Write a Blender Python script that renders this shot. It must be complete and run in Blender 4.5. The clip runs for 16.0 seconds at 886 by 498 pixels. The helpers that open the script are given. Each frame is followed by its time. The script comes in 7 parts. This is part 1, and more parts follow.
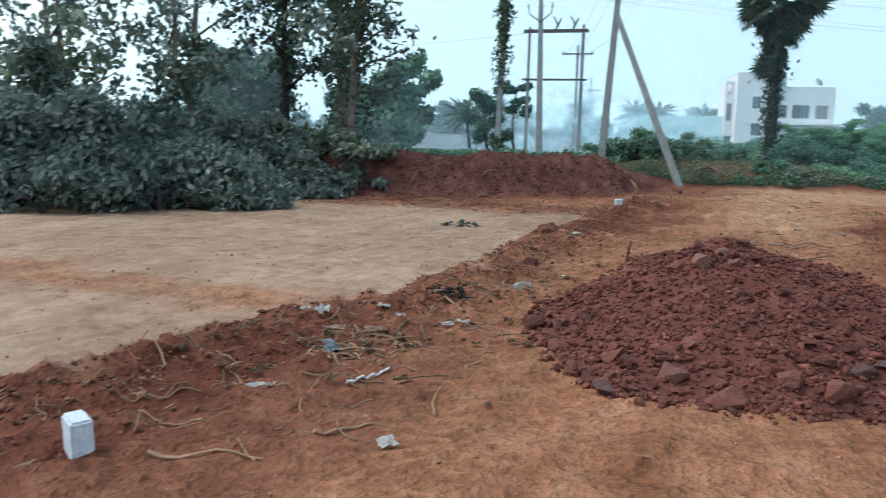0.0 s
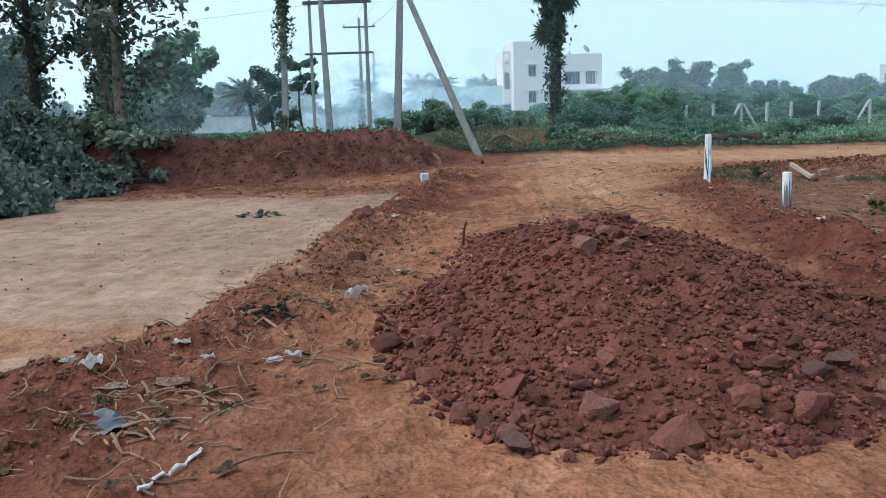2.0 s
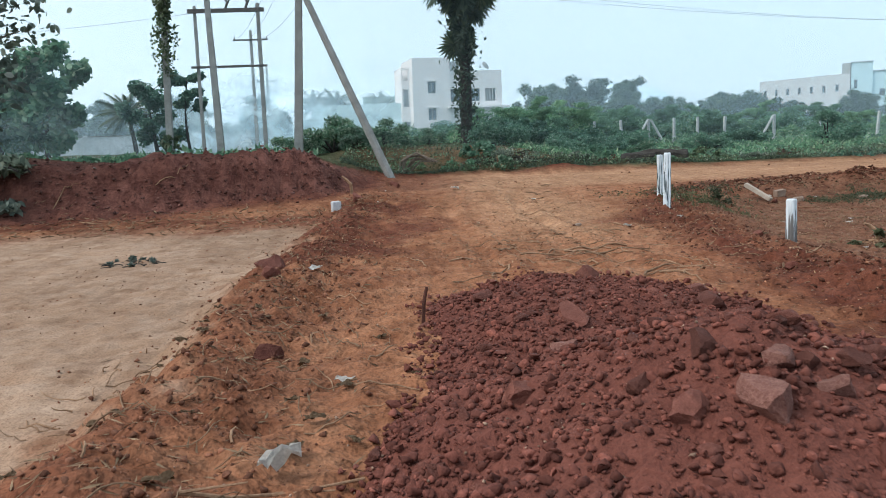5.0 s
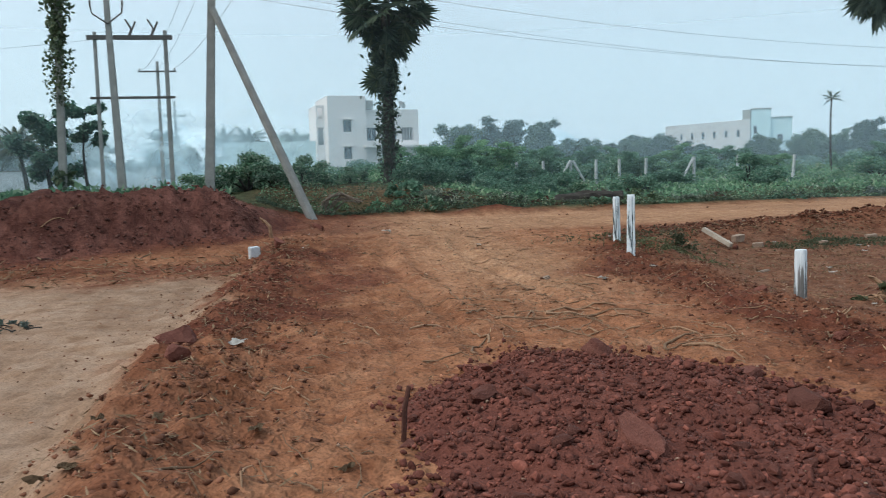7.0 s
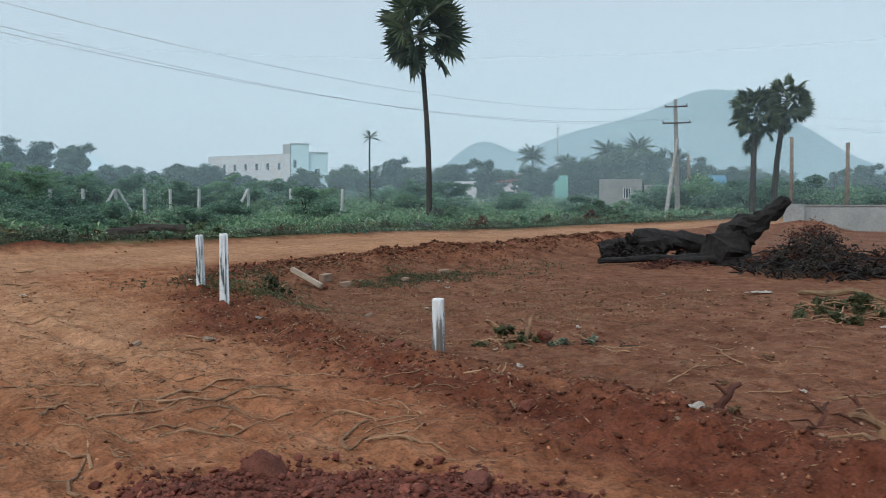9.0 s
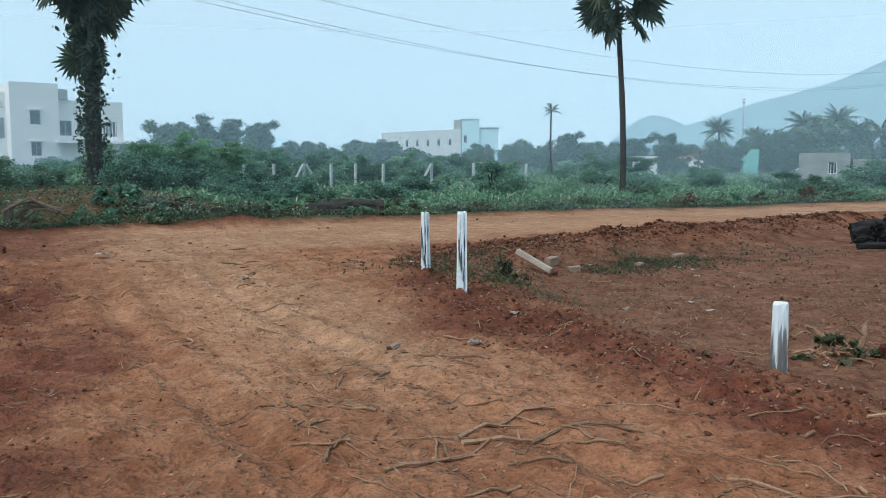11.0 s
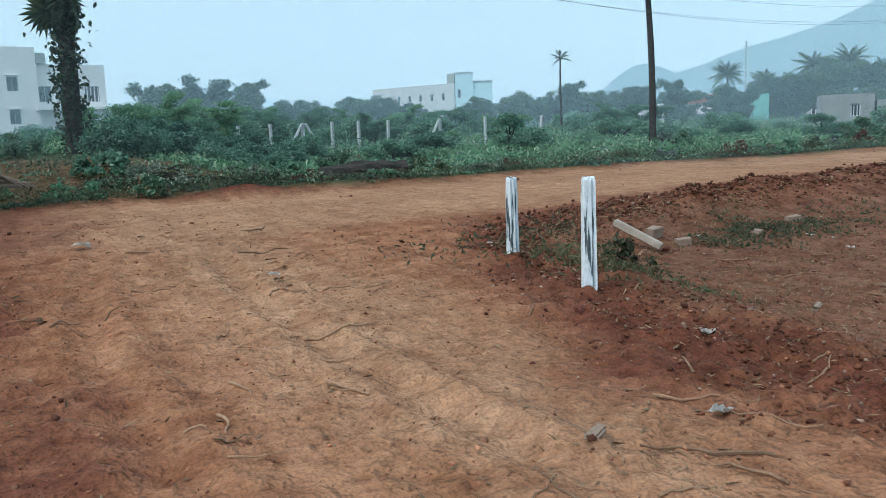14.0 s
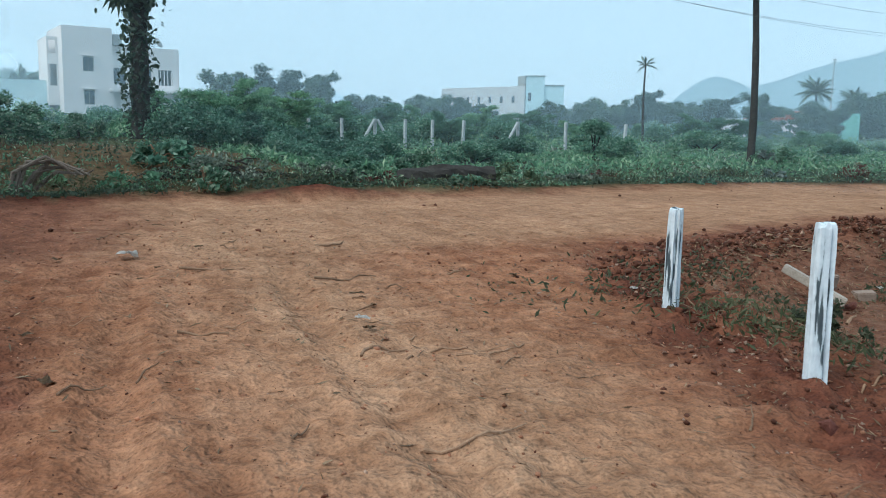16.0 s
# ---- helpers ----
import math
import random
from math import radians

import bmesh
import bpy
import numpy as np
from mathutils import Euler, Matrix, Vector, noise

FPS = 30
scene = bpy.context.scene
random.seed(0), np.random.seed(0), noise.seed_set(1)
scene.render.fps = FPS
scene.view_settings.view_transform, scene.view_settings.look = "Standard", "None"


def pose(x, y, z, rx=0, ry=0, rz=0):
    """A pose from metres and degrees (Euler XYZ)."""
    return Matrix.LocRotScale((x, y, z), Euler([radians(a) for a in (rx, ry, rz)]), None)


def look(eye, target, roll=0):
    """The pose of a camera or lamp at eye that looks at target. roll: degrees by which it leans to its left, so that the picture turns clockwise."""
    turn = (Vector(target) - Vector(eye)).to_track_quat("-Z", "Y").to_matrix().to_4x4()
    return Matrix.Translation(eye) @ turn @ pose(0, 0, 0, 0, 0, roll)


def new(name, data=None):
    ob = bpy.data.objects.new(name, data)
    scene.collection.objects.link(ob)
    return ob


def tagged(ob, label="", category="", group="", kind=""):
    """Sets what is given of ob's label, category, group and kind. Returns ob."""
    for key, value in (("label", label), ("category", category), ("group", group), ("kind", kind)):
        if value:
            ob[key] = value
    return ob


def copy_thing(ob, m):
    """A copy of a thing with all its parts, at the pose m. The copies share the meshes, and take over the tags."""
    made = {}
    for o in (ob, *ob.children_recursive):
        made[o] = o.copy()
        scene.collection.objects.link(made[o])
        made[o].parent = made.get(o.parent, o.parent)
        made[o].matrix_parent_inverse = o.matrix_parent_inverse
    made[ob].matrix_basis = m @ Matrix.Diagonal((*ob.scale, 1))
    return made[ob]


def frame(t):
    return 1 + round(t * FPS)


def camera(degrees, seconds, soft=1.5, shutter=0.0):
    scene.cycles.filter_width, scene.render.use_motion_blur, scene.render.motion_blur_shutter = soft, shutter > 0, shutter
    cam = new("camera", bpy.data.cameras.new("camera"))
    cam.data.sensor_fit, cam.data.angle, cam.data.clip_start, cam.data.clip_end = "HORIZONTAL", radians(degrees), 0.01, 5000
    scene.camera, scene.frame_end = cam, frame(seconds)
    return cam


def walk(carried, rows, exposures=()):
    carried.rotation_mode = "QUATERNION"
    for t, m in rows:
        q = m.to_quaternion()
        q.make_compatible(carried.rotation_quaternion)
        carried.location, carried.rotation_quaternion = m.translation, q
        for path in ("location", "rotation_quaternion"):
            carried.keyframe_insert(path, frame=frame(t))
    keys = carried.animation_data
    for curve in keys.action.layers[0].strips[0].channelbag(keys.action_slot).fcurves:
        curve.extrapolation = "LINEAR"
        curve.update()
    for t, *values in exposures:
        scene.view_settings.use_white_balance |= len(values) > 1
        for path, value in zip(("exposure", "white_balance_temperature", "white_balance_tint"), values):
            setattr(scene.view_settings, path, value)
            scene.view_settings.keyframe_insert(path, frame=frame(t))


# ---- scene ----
cam = camera(55.6, 16.0, soft=0.95, shutter=0.2)
METRES, EYE, TILT, LEAN, TURN = 17.6, 1.5, -2.1, 1.1, 17.7
ROWS = [
    (0.0, 0.0, 0.0, 0.0, 0.25, -5.23, -2.69),
    (0.2, 0.0011, 0.0098, 0.001, -4.34, -4.7, -1.45),
    (0.3, 0.0017, 0.0148, 0.0015, -6.75, -4.43, -1.31),
    (0.5, 0.0028, 0.0246, 0.0025, -10.01, -2.84, -1.01),
    (1.0, 0.0036, 0.0474, 0.0035, -13.34, -2.77, -0.77),
    (1.5, -0.004, 0.0744, 0.0015, -13.7, -4.2, -0.72),
    (2.0, -0.0083, 0.1009, -0.0006, -14.16, -6.46, 1.04),
    (2.5, -0.0081, 0.1311, 0.0009, -14.9, -6.77, 1.6),
    (3.0, -0.0089, 0.1625, 0.0024, -15.95, -7.02, 2.4),
    (3.2, -0.0068, 0.1735, 0.0024, -17.76, -7.5, 3.96),
    (3.5, -0.0036, 0.1899, 0.0023, -20.47, -8.91, 3.73),
    (4.0, 0.0013, 0.2203, 0.0054, -20.71, -5.9, 1.11),
    (4.2, 0.0035, 0.2325, 0.0059, -20.46, -6.13, 1.44),
    (6.3, 0.0264, 0.3607, 0.0112, -24.71, -2.94, 2.13),
    (6.5, 0.0286, 0.3729, 0.0117, -25.34, -2.71, 2.1),
    (7.0, 0.0326, 0.4028, 0.0111, -27.23, -2.9, 1.43),
    (7.2, 0.0348, 0.4137, 0.0127, -33.76, -3.08, 0.99),
    (7.5, 0.0382, 0.43, 0.0151, -39.87, -3.21, 1.24),
    (7.8, 0.0476, 0.446, 0.017, -46.61, -3.54, 1.05),
    (8.0, 0.0539, 0.4566, 0.0183, -52.65, -1.97, 0.67),
    (8.5, 0.0639, 0.4864, 0.018, -58.32, -1.59, 0.16),
    (9.0, 0.0712, 0.5163, 0.0209, -57.79, -1.62, 1.37),
    (9.3, 0.0767, 0.5351, 0.0213, -51.41, -2.03, 2.28),
    (9.5, 0.0803, 0.5476, 0.0216, -47.28, -1.61, 1.49),
    (10.0, 0.0907, 0.5797, 0.021, -43.22, -2.49, 1.17),
    (10.2, 0.0954, 0.5918, 0.0216, -43.81, -2.41, 1.09),
    (12.3, 0.1453, 0.7183, 0.0274, -48.62, -5.56, 0.81),
    (12.5, 0.15, 0.7304, 0.028, -48.12, -6.07, 1.19),
    (13.0, 0.1643, 0.7589, 0.0299, -47.97, -6.1, 1.51),
    (13.5, 0.1868, 0.7868, 0.0299, -48.36, -6.01, 2.64),
    (14.0, 0.2061, 0.8171, 0.0304, -47.32, -6.01, 2.81),
    (14.5, 0.2279, 0.8437, 0.0342, -47.94, -6.25, 2.8),
    (15.0, 0.2471, 0.8703, 0.0391, -48.98, -6.14, 1.65),
    (15.5, 0.2578, 0.9037, 0.038, -43.69, -6.48, -0.18),
    (16.0, 0.271, 0.9332, 0.0388, -43.1, -5.86, -0.46),
]
EXPOSURES = [(0.0, 0.05, 5850, 5), (1.0, -0.08, 5950, 7), (2.5, 0.1, 5950, 9), (3.5, 0.25, 6100, 11), (4.0, 0.2, 6250, 12), (6.3, -0.22, 6400, 8), (7.0, -0.26, 6400, 9), (9.0, -0.44, 6600, 12), (10.0, -0.32, 6250, 8), (12.5, -0.2, 5900, 4), (16.0, -0.22, 5850, 4)]
walk(cam, [(t, pose(0, 0, EYE, TILT, LEAN, TURN) @ pose(METRES * x, METRES * y, METRES * z, 90 + pitch, roll, yaw)) for t, x, y, z, yaw, pitch, roll in ROWS], EXPOSURES)

# ---- sky and sun: hazy, overcast early evening ----
world = bpy.data.worlds.new("world")
scene.world = world
world.use_nodes = True
wn, wl = world.node_tree.nodes, world.node_tree.links
sky = wn.new("ShaderNodeTexSky")
sky.sky_type, sky.sun_disc = "NISHITA", False
sky.sun_elevation, sky.sun_rotation = radians(24), radians(-70)
sky.air_density, sky.dust_density, sky.ozone_density = 1.0, 4.0, 1.5
cloud = wn.new("ShaderNodeMix")
cloud.data_type = "RGBA"
cloud.inputs[0].default_value = 0.72
cloud.inputs["B"].default_value = (6.5, 8.0, 9.1, 1)
wl.new(sky.outputs[0], cloud.inputs["A"])
wl.new(cloud.outputs["Result"], wn["Background"].inputs[0])
wn["Background"].inputs[1].default_value = 0.137
sun = new("sun", bpy.data.lights.new("sun", "SUN"))
sun.data.energy, sun.data.angle, sun.data.color = 2.3, radians(25), (1.0, 0.95, 0.9)
sun.matrix_world = look((-30, 10, 40), (0, 22, 0))

# ---- noise on arrays ----
rng = np.random.default_rng(7)


def vnoise(x, y, seed=0):
    xi, yi = np.floor(x), np.floor(y)
    u, v = x - xi, y - yi
    u, v = u * u * (3 - 2 * u), v * v * (3 - 2 * v)

    def h(a, b):
        n = np.sin(a * 127.1 + b * 311.7 + seed * 74.7) * 43758.5453
        return n - np.floor(n)
    return (h(xi, yi) * (1 - u) + h(xi + 1, yi) * u) * (1 - v) + (h(xi, yi + 1) * (1 - u) + h(xi + 1, yi + 1) * u) * v


def fbm(x, y, seed=0, octaves=4):
    total, amp = 0, 0.5
    for k in range(octaves):
        total = total + amp * (vnoise(x * 2 ** k, y * 2 ** k, seed + k) - 0.5)
        amp *= 0.55
    return total


def step(a, b, x):
    u = np.clip((x - a) / (b - a), 0, 1)
    return u * u * (3 - 2 * u)


# ---- the plan of the ground ----
def left_edge(y):
    return np.interp(y, [-5, 4.5, 6.4, 7.9, 14.7, 22, 30], [-4.6, -4.15, -3.6, -3.05, -2.85, -2.4, -2.2])


def right_edge(y):
    return np.interp(y, [-5, 5, 7.9, 10.3, 17.7, 19.6, 21.5, 22.2, 25.3], [1.9, 2.0, 2.15, 2.5, 2.8, 3.15, 3.7, 4.0, 5.4])


def bend_edge(x):
    return np.interp(x, [3, 4, 5.4, 9, 17, 30, 60], [20.5, 22.2, 25.3, 26.6, 27.9, 29.5, 31])


def far_edge(x):
    return np.interp(x, [-2, 1, 6, 15, 27, 60], [33.0, 34.3, 33.9, 35.2, 34.4, 36])


def bank_foot(x):
    return np.interp(x, [-40, -16, -11, -7, -3.2, -2], [23, 23.8, 25.2, 25.9, 28.0, 30])


def inside_plot(x, y):
    return np.minimum(x - right_edge(y), (bend_edge(x) - y) * 0.9)


def ground_height(x, y):
    x, y = np.asarray(x, float), np.asarray(y, float)
    wob = fbm(x * 0.9, y * 0.9, 3) * 0.7
    z = -0.1 + 0.1 * step(20, 30, y) + fbm(x * 0.5, y * 0.5, 11) * 0.06
    # sunken pale plot beside the track
    dl = left_edge(y) - x + wob
    left = step(-0.1, 0.5, dl) * (1 - step(24, 28, y))
    z = z + left * (-0.22) + 0.13 * np.exp(-((dl + 0.35) / 0.42) ** 2) * (1 - step(22, 27, y)) * step(2, 6, y)
    # sunken plot inside the bend, with its berm
    dr = inside_plot(x, y) + wob * 0.8
    lift = 0.36 - 0.18 * step(9, 12, y) - 0.16 * step(12.5, 14.5, y) - 0.06 * step(17, 19, y) + 0.2 * step(5, 12, x) * step(20, 25, y)
    z = z - 0.3 * step(0.9, 2.6, dr) + lift * np.exp(-((dr - 0.75) / 0.5) ** 2) * (1 + 2.2 * fbm(x * 2.0, y * 2.0, 19))
    # cut bank and the higher land behind it
    db = y - bank_foot(x) + wob * 0.5
    end = step(-1.6, -4.2, x)
    top = 1.08 - 0.25 * step(29, 34, y) + 0.45 * fbm(x * 0.7, y * 0.25, 17)
    z = z + end * top * (0.25 * step(-0.6, 0.3, db) + 0.75 * step(0.0, 0.75, db))
    z = z + 0.25 * step(-0.2, -3.0, x) * (1 - end) * step(29, 31, y)
    z = z + end * 0.22 * fbm(x * 1.8, y * 0.4, 15) * np.exp(-((db - 0.7) / 0.7) ** 2)
    # land beyond the road
    df = y - far_edge(x)
    far = step(0, 1.0, df)
    z = z + far * (0.05 + 0.3 * step(0, 22, df)) * (1 - end * step(-3, -5, x)) + 0.10 * np.exp(-((df - 0.4) / 0.4) ** 2) * (1 - end)
    z = z + (0.72 + 0.5 * fbm(x * 0.7, y * 0.7, 71)) * step(34.9, 39.5, y) * (1 - step(48, 58, y)) * (1 - step(3.2, 7.5, x)) * (1 - end)
    z = z + 0.3 * np.exp(-(((x - 4.6) / 1.1) ** 2 + ((y - 34.3) / 0.45) ** 2)) + 0.16 * np.exp(-(((x - 7.4) / 2.0) ** 2 + ((y - 35.2) / 0.5) ** 2))
    # small relief
    near = np.exp(-np.maximum(np.hypot(x, y - 14) - 14, 0) / 20)
    track = 1 - np.clip(left + step(0, 1, dr), 0, 1)
    rough = 0.9 + 1.4 * (np.exp(-((dl + 0.5) / 0.9) ** 2) + np.exp(-((dr - 0.6) / 0.8) ** 2)) + 4.5 * end * step(-1, 0, db) * (1 - step(1.5, 3, db))
    z = z + near * rough * (fbm(x * 4, y * 4, 21) * 0.10 + fbm(x * 11, y * 11, 31, 3) * 0.065)
    for off in (-0.75, 0.75):
        lane = x - (0.2 + 0.05 * (y - 14) + 0.55 * np.sin(y * 0.16) + off + 0.012 * np.maximum(y - 18, 0) ** 2)
        z = z - near * track * (0.045 * np.exp(-(lane / 0.13) ** 2) - 0.024 * np.exp(-((np.abs(lane) - 0.24) / 0.09) ** 2)) * step(11, 14, y) * (1 - step(25, 28, y)) * (0.5 + 0.9 * vnoise(y * 1.7, x * 0.5, 8))
    z = z - near * track * 0.009 * np.abs(np.sin(x * 2.6 + fbm(x * .4, y * .3, 5) * 5))
    # footprints and scuffs pressed into the track
    z = z - near * (0.3 + 0.7 * track) * (1 - 0.7 * left) * 0.018 * step(0.08, 0.2, fbm(x * 3.4, y * 3.0, 45, 3)) + near * track * 0.014 * step(0.1, 0.2, fbm(x * 5.5, y * 5.0, 47, 2))
    return z


def gz(x, y):
    return float(ground_height(np.array([x]), np.array([y]))[0])


# ---- materials ----
def mat(name, build):
    m = bpy.data.materials.new(name)
    m.use_nodes = True
    t = m.node_tree
    build(t, t.nodes["Principled BSDF"])
    return m


def node(t, kind, **values):
    n = t.nodes.new(kind)
    for key, value in values.items():
        if key in n.inputs:
            n.inputs[key].default_value = value
    return n


def noise_tex(t, scale, detail=5.0, rough=0.6):
    n = node(t, "ShaderNodeTexNoise", Scale=scale, Detail=detail, Roughness=rough)
    c = t.nodes.new("ShaderNodeTexCoord")
    t.links.new(c.outputs["Object"], n.inputs["Vector"])
    return n.outputs["Fac"]


def ramp(t, fac, stops):
    r = t.nodes.new("ShaderNodeValToRGB")
    while len(r.color_ramp.elements) < len(stops):
        r.color_ramp.elements.new(0.5)
    for e, (p, c) in zip(r.color_ramp.elements, stops):
        e.position, e.color = p, (*c, 1)
    t.links.new(fac, r.inputs[0])
    return r.outputs[0]


def mix(t, fac, a, b, kind="MIX"):
    m = t.nodes.new("ShaderNodeMix")
    m.data_type, m.blend_type = "RGBA", kind
    for sock, v in ((m.inputs[0], fac), (m.inputs["A"], a), (m.inputs["B"], b)):
        if isinstance(v, (int, float)):
            sock.default_value = v
        elif isinstance(v, tuple):
            sock.default_value = (*v, 1)
        else:
            t.links.new(v, sock)
    return m.outputs["Result"]


def bump(t, p, height, strength=0.4, distance=0.02):
    b = node(t, "ShaderNodeBump", Strength=strength, Distance=distance)
    t.links.new(height, b.inputs["Height"])
    t.links.new(b.outputs[0], p.inputs["Normal"])


def rnd(t):
    return t.nodes.new("ShaderNodeObjectInfo").outputs["Random"]


def island(t):
    return t.nodes.new("ShaderNodeNewGeometry").outputs["Random Per Island"]


def surface(name, dark, light, scale=8.0, roughness=0.9, relief=0.4, distance=0.01, vary=None, fine=60.0):
    """A mottled surface between two colours, with grain at two scales."""
    def build(t, p):
        coarse, grain = noise_tex(t, scale), noise_tex(t, fine, 3)
        c = ramp(t, coarse, [(0.3, dark), (0.7, light)])
        c = mix(t, 0.35, c, ramp(t, grain, [(0.3, tuple(v * 0.45 for v in dark)), (0.75, light)]))
        if vary:
            c = mix(t, 1.0, c, ramp(t, vary(t), [(0, (0.6, 0.62, 0.64) if vary is rnd else (0.5, 0.5, 0.5)), (0.85, (1.08, 1.08, 1.08)), (1, (1.22, 1.26, 1.3) if vary is rnd else (1.5, 1.47, 1.44))]), "MULTIPLY")
        t.links.new(c, p.inputs["Base Color"])
        p.inputs["Roughness"].default_value = roughness
        p.inputs["Specular IOR Level"].default_value = 0.2
        bump(t, p, grain, relief, distance)
    return mat(name, build)


def leaves(name, stops, back=0.4, gloss=0.6):
    def build(t, p):
        c = ramp(t, island(t), stops)
        c = mix(t, 0.5, c, ramp(t, noise_tex(t, 0.9, 2), [(0.35, (0.55, 0.6, 0.55)), (0.7, (1.2, 1.2, 1.1))]), "MULTIPLY")
        c = mix(t, 1.0, c, ramp(t, rnd(t), [(0, (0.72, 0.74, 0.8)), (0.5, (1, 1, 1)), (1, (1.25, 1.2, 1.0))]), "MULTIPLY")
        t.links.new(c, p.inputs["Base Color"])
        p.inputs["Roughness"].default_value = gloss
        p.inputs["Specular IOR Level"].default_value = 0.3
        tr = t.nodes.new("ShaderNodeBsdfTranslucent")
        t.links.new(c, tr.inputs[0])
        m = node(t, "ShaderNodeMixShader", Fac=back)
        t.links.new(p.outputs[0], m.inputs[1])
        t.links.new(tr.outputs[0], m.inputs[2])
        t.links.new(m.outputs[0], t.nodes["Material Output"].inputs[0])
    return mat(name, build)


def ground_build(t, p):
    def attr(n):
        a = t.nodes.new("ShaderNodeAttribute")
        a.attribute_name = n
        return a.outputs["Fac"]
    big, mid, grain, specks = noise_tex(t, 0.35, 4), noise_tex(t, 2.6, 5, 0.55), noise_tex(t, 24, 2, 0.5), noise_tex(t, 60, 1, 0.5)
    sc = t.nodes.new("ShaderNodeTexCoord")
    mp = node(t, "ShaderNodeMapping")
    mp.inputs["Scale"].default_value = (1.0, 1.7, 1)
    st = node(t, "ShaderNodeTexNoise", Scale=1.5, Detail=4.5, Roughness=0.6)
    t.links.new(sc.outputs["Object"], mp.inputs[0])
    t.links.new(mp.outputs[0], st.inputs[0])
    streak = st.outputs["Fac"]
    lump = noise_tex(t, 10, 2, 0.45)
    # wheel-drawn streaks along the track
    mp2 = node(t, "ShaderNodeMapping")
    mp2.inputs["Scale"].default_value, mp2.inputs["Rotation"].default_value = (3.2, 0.4, 1), (0, 0, radians(8))
    drawn = node(t, "ShaderNodeTexNoise", Scale=1.0, Detail=4.0, Roughness=0.55, Distortion=0.4)
    t.links.new(sc.outputs["Object"], mp2.inputs[0])
    t.links.new(mp2.outputs[0], drawn.inputs[0])
    road = ramp(t, mid, [(0.3, (0.335, 0.144, 0.072)), (0.55, (0.455, 0.220, 0.117)), (0.75, (0.545, 0.292, 0.163))])
    pale = ramp(t, mid, [(0.28, (0.38, 0.245, 0.155)), (0.5, (0.465, 0.325, 0.222)), (0.75, (0.52, 0.385, 0.278))])
    red = ramp(t, mid, [(0.3, (0.137, 0.046, 0.028)), (0.7, (0.258, 0.099, 0.059))])
    dry = ramp(t, mid, [(0.3, (0.165, 0.074, 0.043)), (0.48, (0.255, 0.122, 0.072)), (0.62, (0.30, 0.162, 0.10)), (0.78, (0.215, 0.145, 0.085))])
    weed = ramp(t, mid, [(0.3, (0.06, 0.075, 0.04)), (0.6, (0.10, 0.125, 0.06)), (0.8, (0.17, 0.13, 0.08))])
    c = mix(t, attr("light"), road, ramp(t, mid, [(0.3, (0.455, 0.25, 0.137)), (0.7, (0.62, 0.382, 0.226))]))
    c = mix(t, attr("pale"), c, pale)
    c = mix(t, attr("dry"), c, dry)
    c = mix(t, attr("red"), c, red)
    c = mix(t, attr("bank"), c, ramp(t, mid, [(0.3, (0.135, 0.055, 0.043)), (0.7, (0.285, 0.13, 0.1))]))
    c = mix(t, attr("weed"), c, weed)
    soft = t.nodes.new("ShaderNodeMath")
    soft.operation = "MULTIPLY_ADD"
    soft.inputs[1].default_value, soft.inputs[2].default_value = -0.28, 0.42
    t.links.new(attr("pale"), soft.inputs[0])
    c = mix(t, soft.outputs[0], c, ramp(t, grain, [(0.3, (0.5, 0.46, 0.44)), (0.42, (1, 1, 1)), (0.72, (1.16, 1.15, 1.14))]), "MULTIPLY")
    c = mix(t, soft.outputs[0], c, ramp(t, lump, [(0.3, (0.55, 0.5, 0.47)), (0.42, (0.9, 0.88, 0.87)), (0.52, (1, 1, 1)), (0.66, (1.28, 1.27, 1.26))]), "MULTIPLY")
    c = mix(t, 0.32, c, ramp(t, streak, [(0.34, (0.68, 0.6, 0.55)), (0.5, (1, 1, 1)), (0.7, (1.14, 1.13, 1.12))]), "MULTIPLY")
    c = mix(t, 0.4, c, ramp(t, noise_tex(t, 5.0, 4, 0.5), [(0.34, (0.62, 0.54, 0.5)), (0.44, (0.95, 0.94, 0.93)), (0.55, (1, 1, 1)), (0.7, (1.15, 1.14, 1.13))]), "MULTIPLY")
    c = mix(t, 0.45, c, ramp(t, drawn.outputs["Fac"], [(0.36, (0.7, 0.62, 0.58)), (0.5, (1, 1, 1)), (0.66, (1.14, 1.13, 1.12))]), "MULTIPLY")
    c = mix(t, 0.45, c, ramp(t, specks, [(0.3, (0.5, 0.45, 0.42)), (0.46, (1, 1, 1)), (0.72, (1.4, 1.36, 1.32))]), "MULTIPLY")
    c = mix(t, 0.75, c, ramp(t, big, [(0.35, (0.75, 0.7, 0.68)), (0.65, (1.12, 1.1, 1.1))]), "MULTIPLY")
    c = mix(t, 1.0, c, (0.71, 0.695, 0.70), "MULTIPLY")
    t.links.new(c, p.inputs["Base Color"])
    p.inputs["Roughness"].default_value = 0.95
    p.inputs["Specular IOR Level"].default_value = 0.12
    both = t.nodes.new("ShaderNodeMath")
    both.operation = "MULTIPLY_ADD"
    both.inputs[1].default_value = 0.9
    t.links.new(streak, both.inputs[0])
    t.links.new(noise_tex(t, 26, 2, 0.4), both.inputs[2])
    all3 = t.nodes.new("ShaderNodeMath")
    all3.operation = "MULTIPLY_ADD"
    all3.inputs[1].default_value = 2.0
    t.links.new(lump, all3.inputs[0])
    t.links.new(both.outputs[0], all3.inputs[2])
    relief = t.nodes.new("ShaderNodeMath")
    relief.operation = "MULTIPLY_ADD"
    relief.inputs[1].default_value, relief.inputs[2].default_value = -0.7, 0.95
